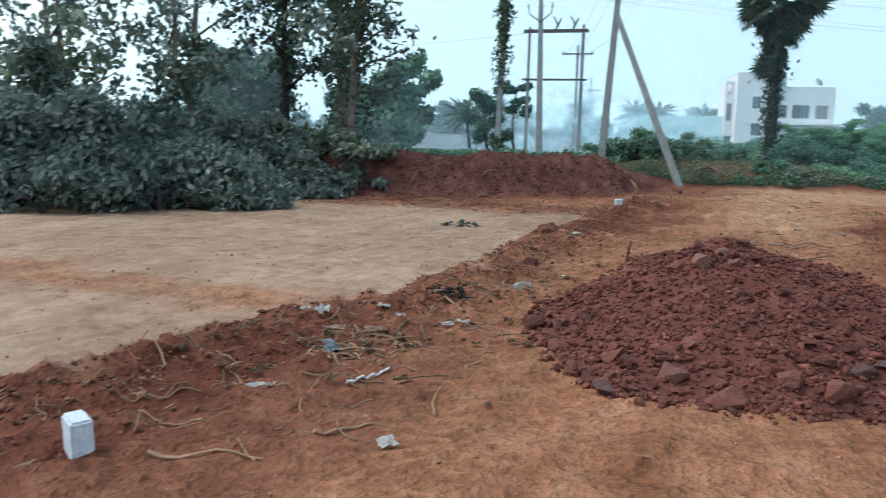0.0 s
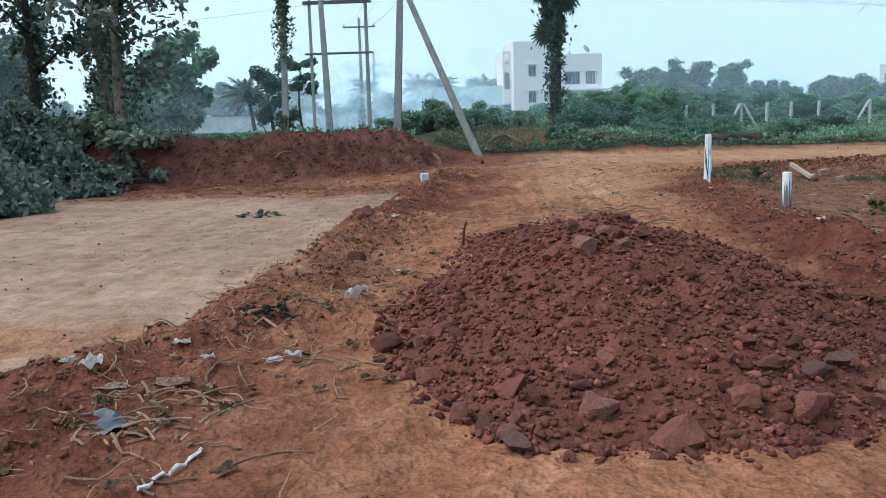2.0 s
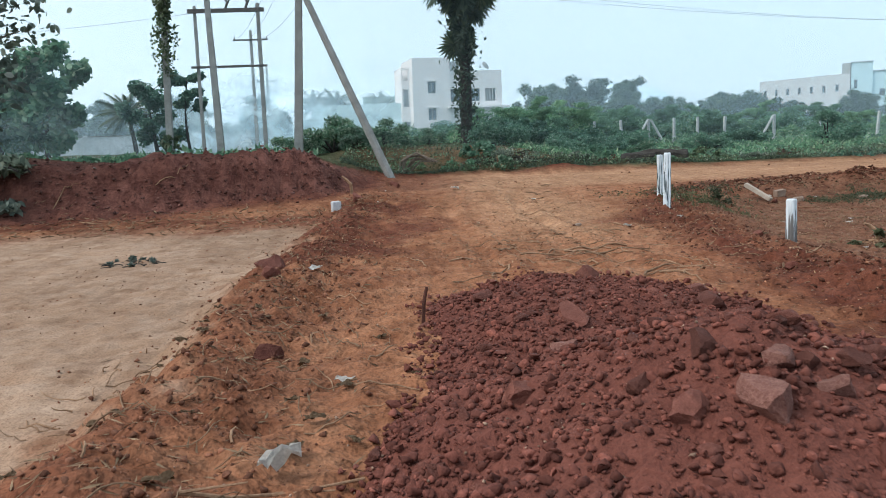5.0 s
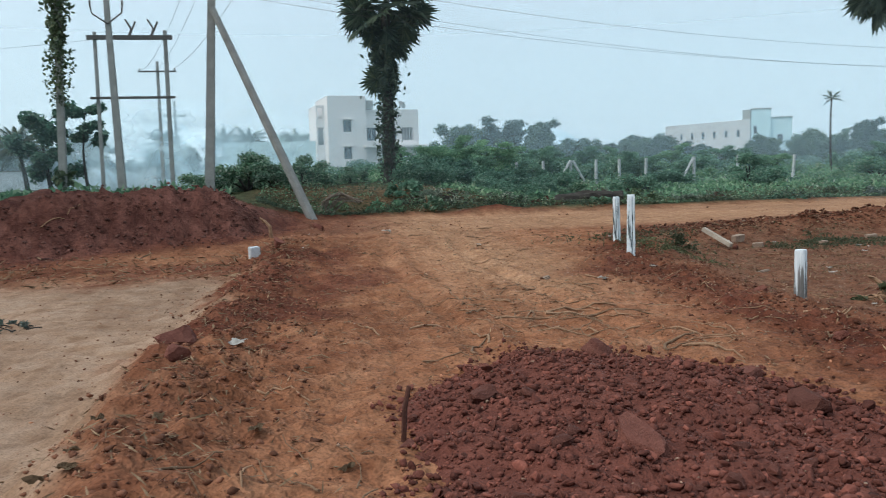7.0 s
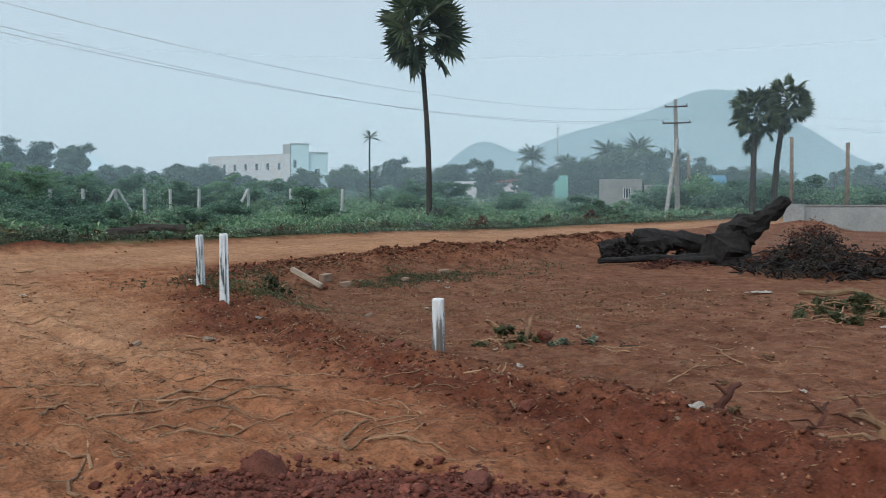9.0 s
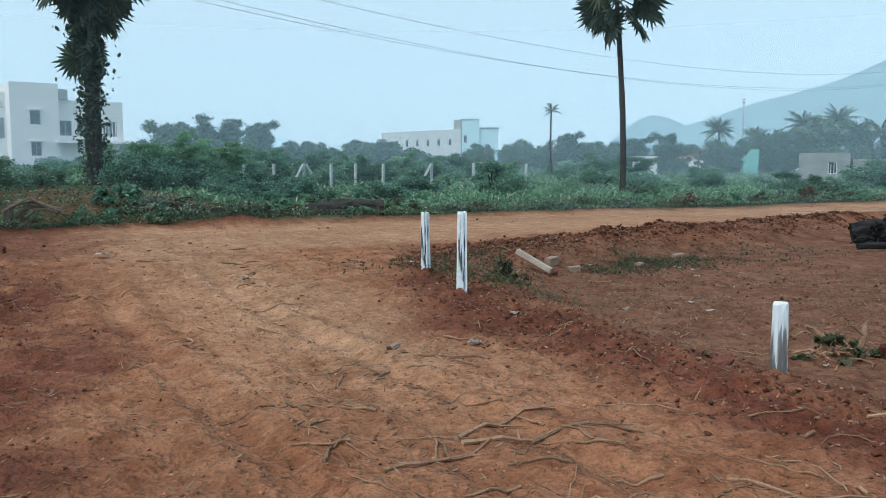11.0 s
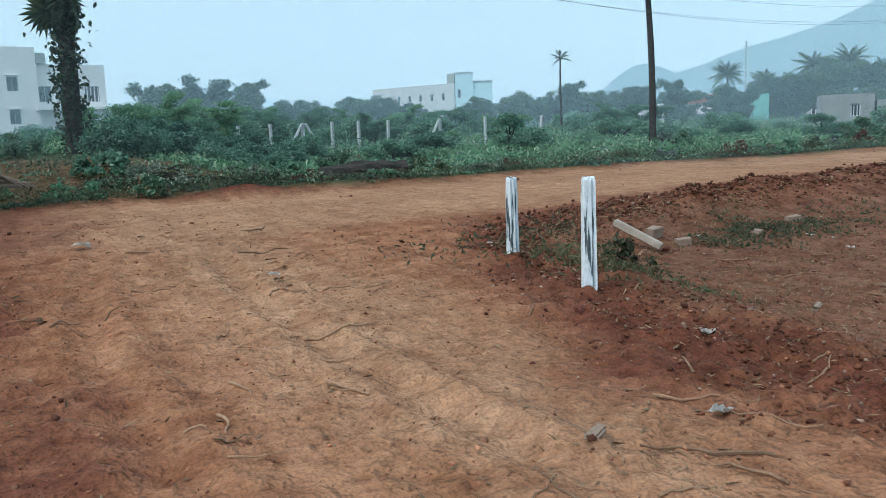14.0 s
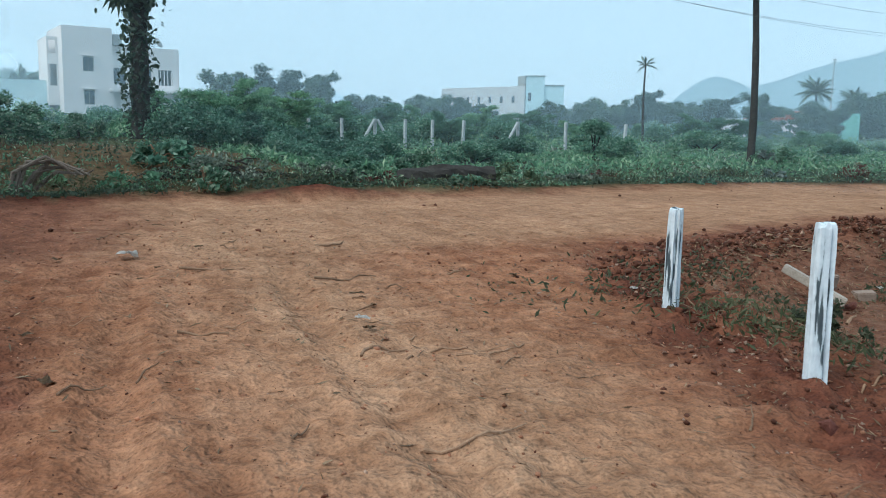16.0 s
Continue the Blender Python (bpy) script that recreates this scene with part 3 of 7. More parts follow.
def build_heap():
    heap = empty("soil_heap", pose(0.2, 8, gz(0.2, 8)), "loose heap of dark red laterite soil and stones on the track", "soil heap")
    inv = heap.matrix_basis.inverted()
    gx, gy = np.arange(-2.2, 3.0, 0.05), np.arange(4.7, 14.4, 0.05)
    X, Y = np.meshgrid(gx, gy)
    Z = heap_surface(X, Y)
    keep = heap_height(X, Y) > -0.05
    nx = len(gx)
    verts = np.stack([X, Y, Z], -1).reshape(-1, 3) - np.array(heap.location)
    faces = [(j * nx + i, j * nx + i + 1, (j + 1) * nx + i + 1, (j + 1) * nx + i) for j in range(len(gy) - 1) for i in range(nx - 1)
             if keep[j, i] and keep[j + 1, i + 1] and keep[j, i + 1] and keep[j + 1, i]]
    used = sorted({i for f in faces for i in f})
    back = {u: k for k, u in enumerate(used)}
    put("soil", mesh_from("soil", verts[used], [[back[i] for i in f] for f in faces], True), HEAP, heap)
    r = np.random.default_rng(5)
    X = np.column_stack([r.uniform(-2.2, 2.8, 90000), r.uniform(4.9, 14.2, 90000)])
    h = heap_height(X[:, 0], X[:, 1])
    P = X[(h > 0.01) | ((h > -0.03) & (r.random(len(h)) < 0.22))][:19000]
    z = np.maximum(heap_surface(P[:, 0], P[:, 1]), ground_height(P[:, 0], P[:, 1]))
    s = np.where(r.random(len(P)) < 0.8, 0.006 + 0.014 * r.random(len(P)), 0.018 + 0.022 * r.random(len(P)) ** 1.6)
    me = lumps("loose_soil", np.column_stack([P, z + s * 0.35]) - np.array(heap.location), s, 6)
    tagged(put("loose_soil", me, CLOD, heap), kind="stuff")
    # middle-sized clods gather on the lower flanks
    h = heap_height(X[:, 0], X[:, 1])
    Q = X[(h > -0.03) & (r.random(len(h)) < np.where(X[:, 1] < 9.5, np.clip(1.25 - h * 1.5, 0.15, 1), 0.4) * 0.085)]
    z = np.maximum(heap_surface(Q[:, 0], Q[:, 1]), ground_height(Q[:, 0], Q[:, 1]))
    s = 0.018 + 0.04 * r.random(len(Q)) ** 2.2
    me = lumps("rough_soil", np.column_stack([Q, z + s * 0.3]) - np.array(heap.location), s, 7, 0.72, True)
    tagged(put("rough_soil", me, CLOD, heap), kind="stuff")
    pick = r.choice(len(P), 420, replace=False)
    me = lumps("pale_chips", np.column_stack([P, heap_surface(P[:, 0], P[:, 1]) + 0.012])[pick] - np.array(heap.location), 0.005 + 0.012 * r.random(420), 8)
    tagged(put("pale_chip", me, PEBBLE, heap), kind="stuff")
    made = 0
    while made < 270:
        x, y = r.uniform(-1.9, 2.5), r.uniform(5.0, 13.8)
        h = float(heap_height(np.array(x), np.array(y)))
        if h < -0.04:
            continue
        low = h < 0.26 and y < 8.5
        if not low and r.random() < 0.55:
            continue
        s = 0.026 + 0.038 * r.random() ** 2 + (0.026 * r.random() if low else 0)
        zz = max(float(heap_surface(x, y)), gz(x, y))
        m = pose(x, y, zz + s * 0.15, r.uniform(-25, 25), r.uniform(-25, 25), r.uniform(0, 360)) @ Matrix.Diagonal((s, s, s, 1))
        put("stone", ROCKS[made % 9], None, heap, m=inv @ m)
        made += 1
    # single boulders at the foot and near the crest
    grey, pale = stone_in(4, GREYSTONE), stone_in(6, PALESTONE)
    for k, (x, y, s, kind) in enumerate([(0.18, 5.48, 0.16, 0), (0.84, 5.7, 0.125, 0), (-0.61, 5.38, 0.1, 1), (1.2, 6.25, 0.09, 1), (-0.2, 5.7, 0.11, 2), (-0.63, 5.95, 0.12, 0), (1.41, 6.1, 0.12, 2), (0.55, 5.75, 0.1, 0),
                                         (1.02, 6.15, 0.09, 1), (1.7, 6.5, 0.1, 2), (-0.9, 5.8, 0.09, 0), (-1.1, 6.4, 0.09, 0), (-1.45, 7.1, 0.1, 0), (-1.2, 7.0, 0.08, 2),
                                         (-0.08, 7.42, 0.13, 2), (0.2, 7.5, 0.075, 2), (-0.28, 7.62, 0.09, 0), (0.1, 7.7, 0.09, 2), (0.36, 7.7, 0.07, 0), (0.55, 7.9, 0.07, 0), (-0.35, 7.95, 0.07, 0), (-0.12, 7.9, 0.08, 0), (0.25, 8.05, 0.07, 0), (0.0, 10.75, 0.17, 0), (-0.55, 11.9, 0.12, 0), (0.7, 13.35, 0.16, 0),
                                         (1.3, 9.6, 0.16, 0), (-0.75, 8.6, 0.11, 0), (0.5, 9.0, 0.14, 0), (1.2, 11.2, 0.14, 0), (-0.3, 9.6, 0.11, 2), (1.5, 12.4, 0.12, 0)]):
        zz = max(float(heap_surface(x, y)), gz(x, y))
        put("stone", (ROCKS[k % 9], grey, pale)[kind], None, heap, ("", "dusty grey stone", "pale pinkish stone")[kind], inv @ (pose(x, y, zz + s * 0.22, 10 * k % 30, 7 * k % 25, 47 * k) @ Matrix.Diagonal((s, s, s, 1))))


build_heap()


# ---- painted marker posts ----
def weathered(t, p):
    c = t.nodes.new("ShaderNodeTexCoord")
    mp = node(t, "ShaderNodeMapping")
    mp.inputs["Scale"].default_value = (17, 17, 1.7)
    n = node(t, "ShaderNodeTexNoise", Scale=1.0, Detail=4.0)
    t.links.new(c.outputs["Object"], mp.inputs[0])
    t.links.new(mp.outputs[0], n.inputs[0])
    col = ramp(t, n.outputs[0], [(0.34, (0.05, 0.065, 0.075)), (0.405, (0.09, 0.12, 0.13)), (0.425, (0.62, 0.70, 0.73)), (0.5, (0.76, 0.83, 0.86))])
    col = mix(t, 0.5, col, ramp(t, noise_tex(t, 14), [(0.3, (0.6, 0.6, 0.62)), (0.6, (1, 1, 1))]), "MULTIPLY")
    t.links.new(col, p.inputs["Base Color"])
    p.inputs["Roughness"].default_value = 0.85
    bump(t, p, n.outputs[0], 0.6, 0.01)


POSTPAINT = mat("flaking_white_paint", weathered)


def dripped(t, p):
    c = t.nodes.new("ShaderNodeTexCoord")
    mp = node(t, "ShaderNodeMapping")
    mp.inputs["Scale"].default_value = (26, 26, 1.2)
    n = node(t, "ShaderNodeTexNoise", Scale=1.0, Detail=3.0)
    t.links.new(c.outputs["Object"], mp.inputs[0])
    t.links.new(mp.outputs[0], n.inputs[0])
    sep = t.nodes.new("ShaderNodeSeparateXYZ")
    t.links.new(c.outputs["Object"], sep.inputs[0])
    lift = node(t, "ShaderNodeMath")
    lift.operation = "MULTIPLY_ADD"
    lift.inputs[1].default_value = 0.55
    t.links.new(sep.outputs["Z"], lift.inputs[0])
    t.links.new(n.outputs[0], lift.inputs[2])
    col = ramp(t, lift.outputs[0], [(0.5, (0.13, 0.125, 0.12)), (0.58, (0.22, 0.22, 0.22)), (0.62, (0.58, 0.64, 0.67)), (0.75, (0.74, 0.80, 0.83))])
    t.links.new(col, p.inputs["Base Color"])
    p.inputs["Roughness"].default_value = 0.88
    bump(t, p, noise_tex(t, 40, 3), 0.4, 0.006)


DRIPPED = mat("whitewash_run_down", dripped)


def marker_post(x, y, height, half, m_tilt, label, seed, cracked=True, z=-0.11):
    """A rough squared post with a splintered top and a long vertical split."""
    r = random.Random(seed)
    bm = bmesh.new()
    ring = []
    for k in range(20):
        an = 2 * math.pi * k / 20
        c, s = math.cos(an), math.sin(an)
        rad = half / max(abs(c), abs(s)) ** 0.75
        if cracked and k in (3, 12):
            rad *= 0.5
        ring.append((c * rad, s * rad))
    levels = [-0.25, 0, 0.12, 0.3, 0.5, 0.68, 0.85, 0.97, 1.0]
    rows = []
    for lv in levels:
        sc = (1.12 - 0.14 * max(lv, 0)) * (1 if lv < 0.99 else 0.9)
        rows.append([bm.verts.new((a * sc * (1 + 0.06 * r.uniform(-1, 1)), b * sc * (1 + 0.06 * r.uniform(-1, 1)), lv * height + (0.03 * r.random() if cracked and lv > 0.9 else 0))) for a, b in ring])
    for a, b in zip(rows, rows[1:]):
        for k in range(20):
            bm.faces.new((a[k], a[(k + 1) % 20], b[(k + 1) % 20], b[k]))
    bm.faces.new(rows[-1])
    ob = part("marker_post", bm, POSTPAINT if cracked else DRIPPED)
    ob.matrix_basis = pose(x, y, z, *m_tilt)
    return tagged(ob, label, "marker post", "painted plot markers")


marker_post(4.58, 22.9, 0.93, 0.058, (1, -2, 25), "white-painted splintered wooden marker post at the track corner", 1)
marker_post(4.05, 20.87, 1.03, 0.064, (0, 1.5, 60), "white-painted cracked wooden marker post beside the track bend", 2)
marker_post(4.13, 15.9, 0.52, 0.06, (0, -1, 40), "short whitewashed concrete marker post at the plot edge", 3, False)


def marker_block(x, y, w, d, h, turn, label):
    bm = bmesh.new()
    box(bm, -w / 2, w / 2, -d / 2, d / 2, -0.08, h, 0.012)
    ob = part("marker_block", bm, WHITEWASH)
    ob.matrix_basis = pose(x, y, gz(x, y), 2, -3, turn)
    return tagged(ob, label, "marker block", "painted plot markers")


marker_block(-3.0, 3.36, 0.11, 0.19, 0.2, 55, "pale blue whitewashed plot marker block in red soil")
marker_block(-2.6, 24.3, 0.2, 0.2, 0.2, 20, "whitewashed plot marker block at the plot corner")


# ---- poles and wires ----
def insulator(bm, p, h=0.16):
    for k, rr in enumerate((0.035, 0.06, 0.04, 0.055, 0.03)):
        bmesh.ops.create_cone(bm, cap_ends=True, segments=8, radius1=rr, radius2=rr * 0.7, depth=h / 5, matrix=Matrix.Translation(Vector(p) + Vector((0, 0, h * (k + 0.5) / 5))))


def pole(name, x, y, z0, height, label, lean=(0, 0), arms=(), r0=0.15, r1=0.09, group="", turn=0):
    """A tapered concrete pole with crossarms (height, half length) and insulators."""
    th = empty(name, pose(x, y, z0, lean[0], lean[1], turn), label, "utility pole", group)
    bm = bmesh.new()
    box(bm, -r0, r0, -r0 * 0.7, r0 * 0.7, -0.5, height, 0.02)
    for v in bm.verts:
        f = 1 - (1 - r1 / r0) * max(v.co.z, 0) / height
        v.co.x *= f
        v.co.y *= f
    part("shaft", bm, CONCRETE, th)
    for h, half in arms:
        bm = bmesh.new()
        box(bm, -half, half, -0.16, -0.09, h - 0.05, h + 0.05, 0.008)
        arm = part("crossarm", bm, STEEL, th)
        for sx in (-half * 0.92, half * 0.92):
            bm = bmesh.new()
            insulator(bm, (sx, -0.125, h + 0.05))
            part("insulator", bm, STEEL, arm)
    return th


def strut(x0, y0, z0, x1, y1, z1, label):
    bm = bmesh.new()
    tube(bm, [(0, 0, -0.3), (x1 - x0, y1 - y0, z1 - z0)], [0.15, 0.1], 8)
    ob = part("strut_pole", bm, CONCRETE)
    ob.location = (x0, y0, z0)
    return tagged(ob, label, "strut pole")


P1 = (-4.4, 33.7, gz(-4.4, 33.7))
pole("utility_pole", *P1, 7.5, "leaning grey concrete utility pole with a steel crossarm", (0, 3.2), [(6.6, 0.95)], 0.15, 0.1)
strut(-1.15, 32.8, gz(-1.15, 32.8) - 0.1, -4.05, 33.55, 6.5, "slanting concrete strut propping the utility pole")
ivy_base = (-9.4, 36.6, gz(-9.4, 36.6))
pole("vine_pole", *ivy_base, 8.3, "concrete utility pole wrapped in climbing vine", (0, 1.5), [(7.4, 1.05)], 0.13, 0.09)
pole("utility_pole", -9.8, 60.0, gz(-9.8, 60), 7.6, "distant concrete pole with a short crossarm", (0, 0), [(7.0, 1.1)], 0.12, 0.08)
pole("utility_pole", -11.7, 80, gz(-11.7, 80), 6.8, "far thin concrete pole behind the smoke", (0, 0), [(5.6, 0.9)], 0.12, 0.08)
pole("utility_pole", -9.9, 44.7, gz(-9.9, 44.7), 6.8, "thin pole of the transformer frame", (0, 0), [], 0.08, 0.07, "transformer frame")
pole("utility_pole", -7.1, 45.0, gz(-7.1, 45), 6.8, "thin pole of the transformer frame", (0, 0), [], 0.1, 0.08, "transformer frame")
tall = pole("utility_pole", -8.6, 42.0, gz(-8.6, 42), 7.8, "tall concrete pole with forked insulator arms", (0, -1.5), [], 0.16, 0.1, "transformer frame")
for sx in (-1, 1):
    bm = bmesh.new()
    tube(bm, [(0, -0.1, 6.6), (sx * 0.55, -0.1, 7.0), (sx * 0.6, -0.1, 7.3)], [0.035, 0.03, 0.03], 6)
    insulator(bm, (sx * 0.6, -0.1, 7.25), 0.25)
    part("fork_arm", bm, STEEL, tall)
bm = bmesh.new()
tube(bm, [(0, 0, 7.7), (0, 0, 8.1)], [0.03, 0.03], 6)
insulator(bm, (0, 0, 8.0), 0.25)
part("top_pin", bm, STEEL, tall)
frame_beams = empty("frame_beams", pose(-8.5, 44.7, gz(-8.5, 44.7)), "steel crossbeams and switches between the transformer poles", "steel beams")
for h, w in ((6.45, 0.09), (3.95, 0.05)):
    bm = bmesh.new()
    box(bm, -1.7, 1.75, -0.16, -0.04, h - w, h + w, 0.01)
    part("beam", bm, STEEL, frame_beams)
for sx in (0.0, 0.9):
    bm = bmesh.new()
    tube(bm, [(sx, -0.1, 6.5), (sx + 0.1, -0.1, 6.8), (sx - 0.12, -0.1, 7.2)], [0.06, 0.05, 0.03], 6)
    tube(bm, [(sx, -0.1, 6.5), (sx + 0.28, -0.1, 7.1)], [0.05, 0.04], 6)
    part("switch", bm, STEEL, frame_beams)
P2 = (47.6, 42.6, gz(47.6, 42.6) - 0.2)
pole("utility_pole", *P2, 8.0, "whitish concrete utility pole with two crossarms beside the far road", (0, -2), [(7.5, 0.8), (6.4, 1.0)], 0.17, 0.1, turn=-35)
strut(44.7, 41.6, gz(44.7, 41.6) - 0.1, 47.3, 42.5, 5.2, "slanting concrete stay beside the far utility pole")
for x, y, h in ((42.6, 32.0, 4.6), (44.0, 29.6, 4.1), (47.5, 28.5, 3.0), (60.0, 50.1, 4.5)):
    bm = bmesh.new()
    tube(bm, [(0, 0, -0.3), (0.03, 0, h * 0.5), (0, 0.02, h)], [0.12, 0.11, 0.1], 8, 0.15, int(x))
    ob = part("timber_post", bm, BARK, smooth=True)
    ob.location = (x, y, gz(x, y))
    tagged(ob, "bare brown timber post near the low block walls", "timber post", "timber posts")


def wire(a, b, sag, rad=0.006):
    a, b = Vector(a), Vector(b)
    pts = []
    for i in range(25):
        u = i / 24
        p = a.lerp(b, u) - a
        p.z -= sag * 4 * u * (1 - u)
        pts.append(p)
    bm = bmesh.new()
    tube(bm, pts, [rad] * 25, 4)
    ob = part("power_line", bm, STEEL)
    ob.location = a
    tagged(ob, "thin sagging overhead power line between poles", "power line", "overhead wires")


for off, hh in ((-0.8, 0.0), (0.0, 0.75), (0.8, 0.0)):
    wire((-4.0 + off, 33.5, 7.1 + hh), (47.6 + off * 0.5, 42.4 + off * 0.6, 6.7 + hh), 1.7)
    wire((47.6 + off * 0.5, 42.4 + off * 0.6, 6.7 + hh), (110, 20 + off, 7.0 + hh), 0.8)
    wire((-4.0 + off, 33.5, 7.1 + hh), (-9.8 + off, 59.8, 7.9), 0.4, 0.007)
wire((-10.2, 36.5, 8.5), (-34, 42, 8.3), 0.4, 0.008)
wire((-9.9, 44.7, 7.3), (-36, 52, 7.3), 0.4, 0.008)


# ---- palms ----
def fan_mesh(radius, blades, seed):
    """One stiff fan leaf: a stalk and pleated blades in a ring sector, drooping at the tips."""
    r = random.Random(seed)
    v, f = [], []
    stalk = radius * 1.15
    for k, (y, w) in enumerate(((0, 0.035), (stalk, 0.02))):
        v += [(-w, y, 0), (w, y, 0), (0, y, 0.03)]
    f += [(0, 1, 4, 3), (1, 2, 5, 4), (2, 0, 3, 5)]
    for k in range(blades):
        a0 = radians(-125 + 250 * k / blades)
        a1 = radians(-125 + 250 * (k + 1) / blades)
        am = (a0 + a1) / 2
        ln = radius * (0.8 + 0.25 * r.random())
        b = len(v)
        drop = -0.25 * ln * r.random()
        v += [(0, stalk, 0), (math.sin(a0) * ln * 0.62, stalk + math.cos(a0) * ln * 0.62, -0.03), (math.sin(am) * ln * 0.66, stalk + math.cos(am) * ln * 0.66, 0.05),
              (math.sin(a1) * ln * 0.62, stalk + math.cos(a1) * ln * 0.62, -0.03), (math.sin(am) * ln, stalk + math.cos(am) * ln, drop)]
        f += [(b, b + 1, b + 2), (b, b + 2, b + 3), (b + 1, b + 4, b + 2), (b + 2, b + 4, b + 3)]
    return mesh_from("frond", v, f)


FANS = [fan_mesh(0.98, 20, k) for k in range(4)]
for me in FANS:
    me.materials.append(FROND)


def fan_palm(x, y, z0, height, label, crown=1.0, fans=46, r0=0.2, bend=(0.3, 0.2), seed=0, skirt=0):
    r = random.Random(seed)
    th = empty("palmyra_palm", pose(x, y, z0), label, "palm tree", "fan palms")
    pts = [(bend[0] * u * u + 0.04 * math.sin(5 * u), bend[1] * u * u, -0.3 + (height + 0.3) * u) for u in [i / 14 for i in range(15)]]
    bm = bmesh.new()
    tube(bm, pts, [r0 * (1.35 if i == 0 else 1.1 - 0.35 * i / 14) * (1 + 0.06 * (i % 2)) for i in range(15)], 10, 0.1, seed)
    part("trunk", bm, DARKBARK, th, smooth=True)
    top = Vector(pts[-1])
    for k in range(fans):
        u = (k + 0.5) / fans
        elev = math.degrees(math.asin(max(-1, min(1, 0.97 - 1.86 * u)))) + r.uniform(-8, 8)
        m = Matrix.Translation(top + Vector((0, 0, 0.35 * (1 - u) * crown))) @ pose(0, 0, 0, 0, 0, 137.5 * k + r.uniform(-15, 15)) @ pose(0, 0, 0, elev, 0, 0) @ pose(0, 0, 0, 0, r.uniform(-85, 85), 0)
        s = crown * r.uniform(0.8, 1.1)
        put("frond", FANS[k % 4], None, th, m=m @ Matrix.Diagonal((s, s, s, 1)))
    for k in range(skirt):
        m = Matrix.Translation(top + Vector((0, 0, -r.uniform(0.2, 2.4)))) @ pose(0, 0, 0, 0, 0, 137.5 * k) @ pose(0, 0, 0, r.uniform(-82, -55), 0, 0) @ pose(0, 0, 0, 0, r.uniform(-60, 60), 0)
        s = crown * r.uniform(0.55, 0.85)
        put("dead_frond", FANS[k % 4], None, th, "dry hanging frond" if k == 0 else "", m=m @ Matrix.Diagonal((s, s, s, 1)))
    return th


def vine(th, height, radius, count, seed, size=0.16, spread=1.0, z0=0.0):
    r = np.random.default_rng(seed)
    z = z0 + (height - z0) * r.random(count)
    a = r.random(count) * 6.283
    rr = radius * (0.5 + 0.9 * r.random(count) ** 2 * spread) * (0.7 + 0.9 * vnoise(z * 1.3, a * 0 + seed, seed))
    pts = np.column_stack([np.cos(a) * rr, np.sin(a) * rr, z])
    me = blade_mesh("vine", pts, size, 1.5, 0.2, 0, seed, True)
    put("vine", me, DARKLEAF, th, "dark climbing vine leaves")


palm1 = fan_palm(2.4, 45.6, gz(2.4, 45.6) - 0.1, 7.95, "tall palmyra palm with a vine-covered trunk and ragged crown", 1.22, 40, 0.26, (0.1, 0), 3, 18)
vine(palm1, 6.8, 0.31, 1500, 4, 0.15, 1.1)
vine(palm1, 6.9, 0.5, 260, 14, 0.14, 1.5, 2.6)
fan_palm(27.25, 44.45, gz(27.25, 44.45) - 0.1, 9.9, "slender palmyra palm with a round crown in the scrub", 1.25, 36, 0.15, (-0.35, 0.2), 5, 0)
fan_palm(50.5, 38.8, gz(50.5, 38.8), 6.6, "leaning palmyra palm of a close pair beyond the road", 0.98, 30, 0.2, (0.3, 0), 6, 4)
fan_palm(52.9, 38.6, gz(52.9, 38.6), 7.6, "taller palmyra palm of a close pair beyond the road", 0.98, 30, 0.2, (0.8, -0.4), 7, 4)
ivy = bpy.data.objects["vine_pole"]
vine(ivy, 8.2, 0.19, 1300, 8, 0.12, 1.6, 3.0)
vine(ivy, 0.9, 0.3, 200, 18, 0.12, 1.4)


def feather_mesh(length, seed):
    r = random.Random(seed)
    v, f = [], []
    n = 26
    spine = [Vector((0, length * u, -0.55 * length * u * u + 0.12 * length * u)) for u in [i / n for i in range(n + 1)]]
    for i in range(n):
        b = len(v)
        w = 0.03
        v += [spine[i] + Vector((-w, 0, 0)), spine[i] + Vector((w, 0, 0)), spine[i + 1] + Vector((w, 0, 0)), spine[i + 1] + Vector((-w, 0, 0))]
        f.append((b, b + 1, b + 2, b + 3))
        ln = length * 0.26 * math.sin(math.pi * (0.12 + 0.85 * i / n)) * r.uniform(0.85, 1.1)
        for sd in (-1, 1):
            for q in (0, 0.5):
                p = spine[i].lerp(spine[i + 1], q)
                b = len(v)
                v += [p, p + Vector((0, 0.05, 0)), p + Vector((sd * ln * 0.75, ln * 0.45, -ln * 0.9))]
                f.append((b, b + 1, b + 2))
    return mesh_from("frond", v, f)


FEATHERS = [feather_mesh(2.6, k) for k in range(3)]
for me in FEATHERS:
    me.materials.append(FROND)


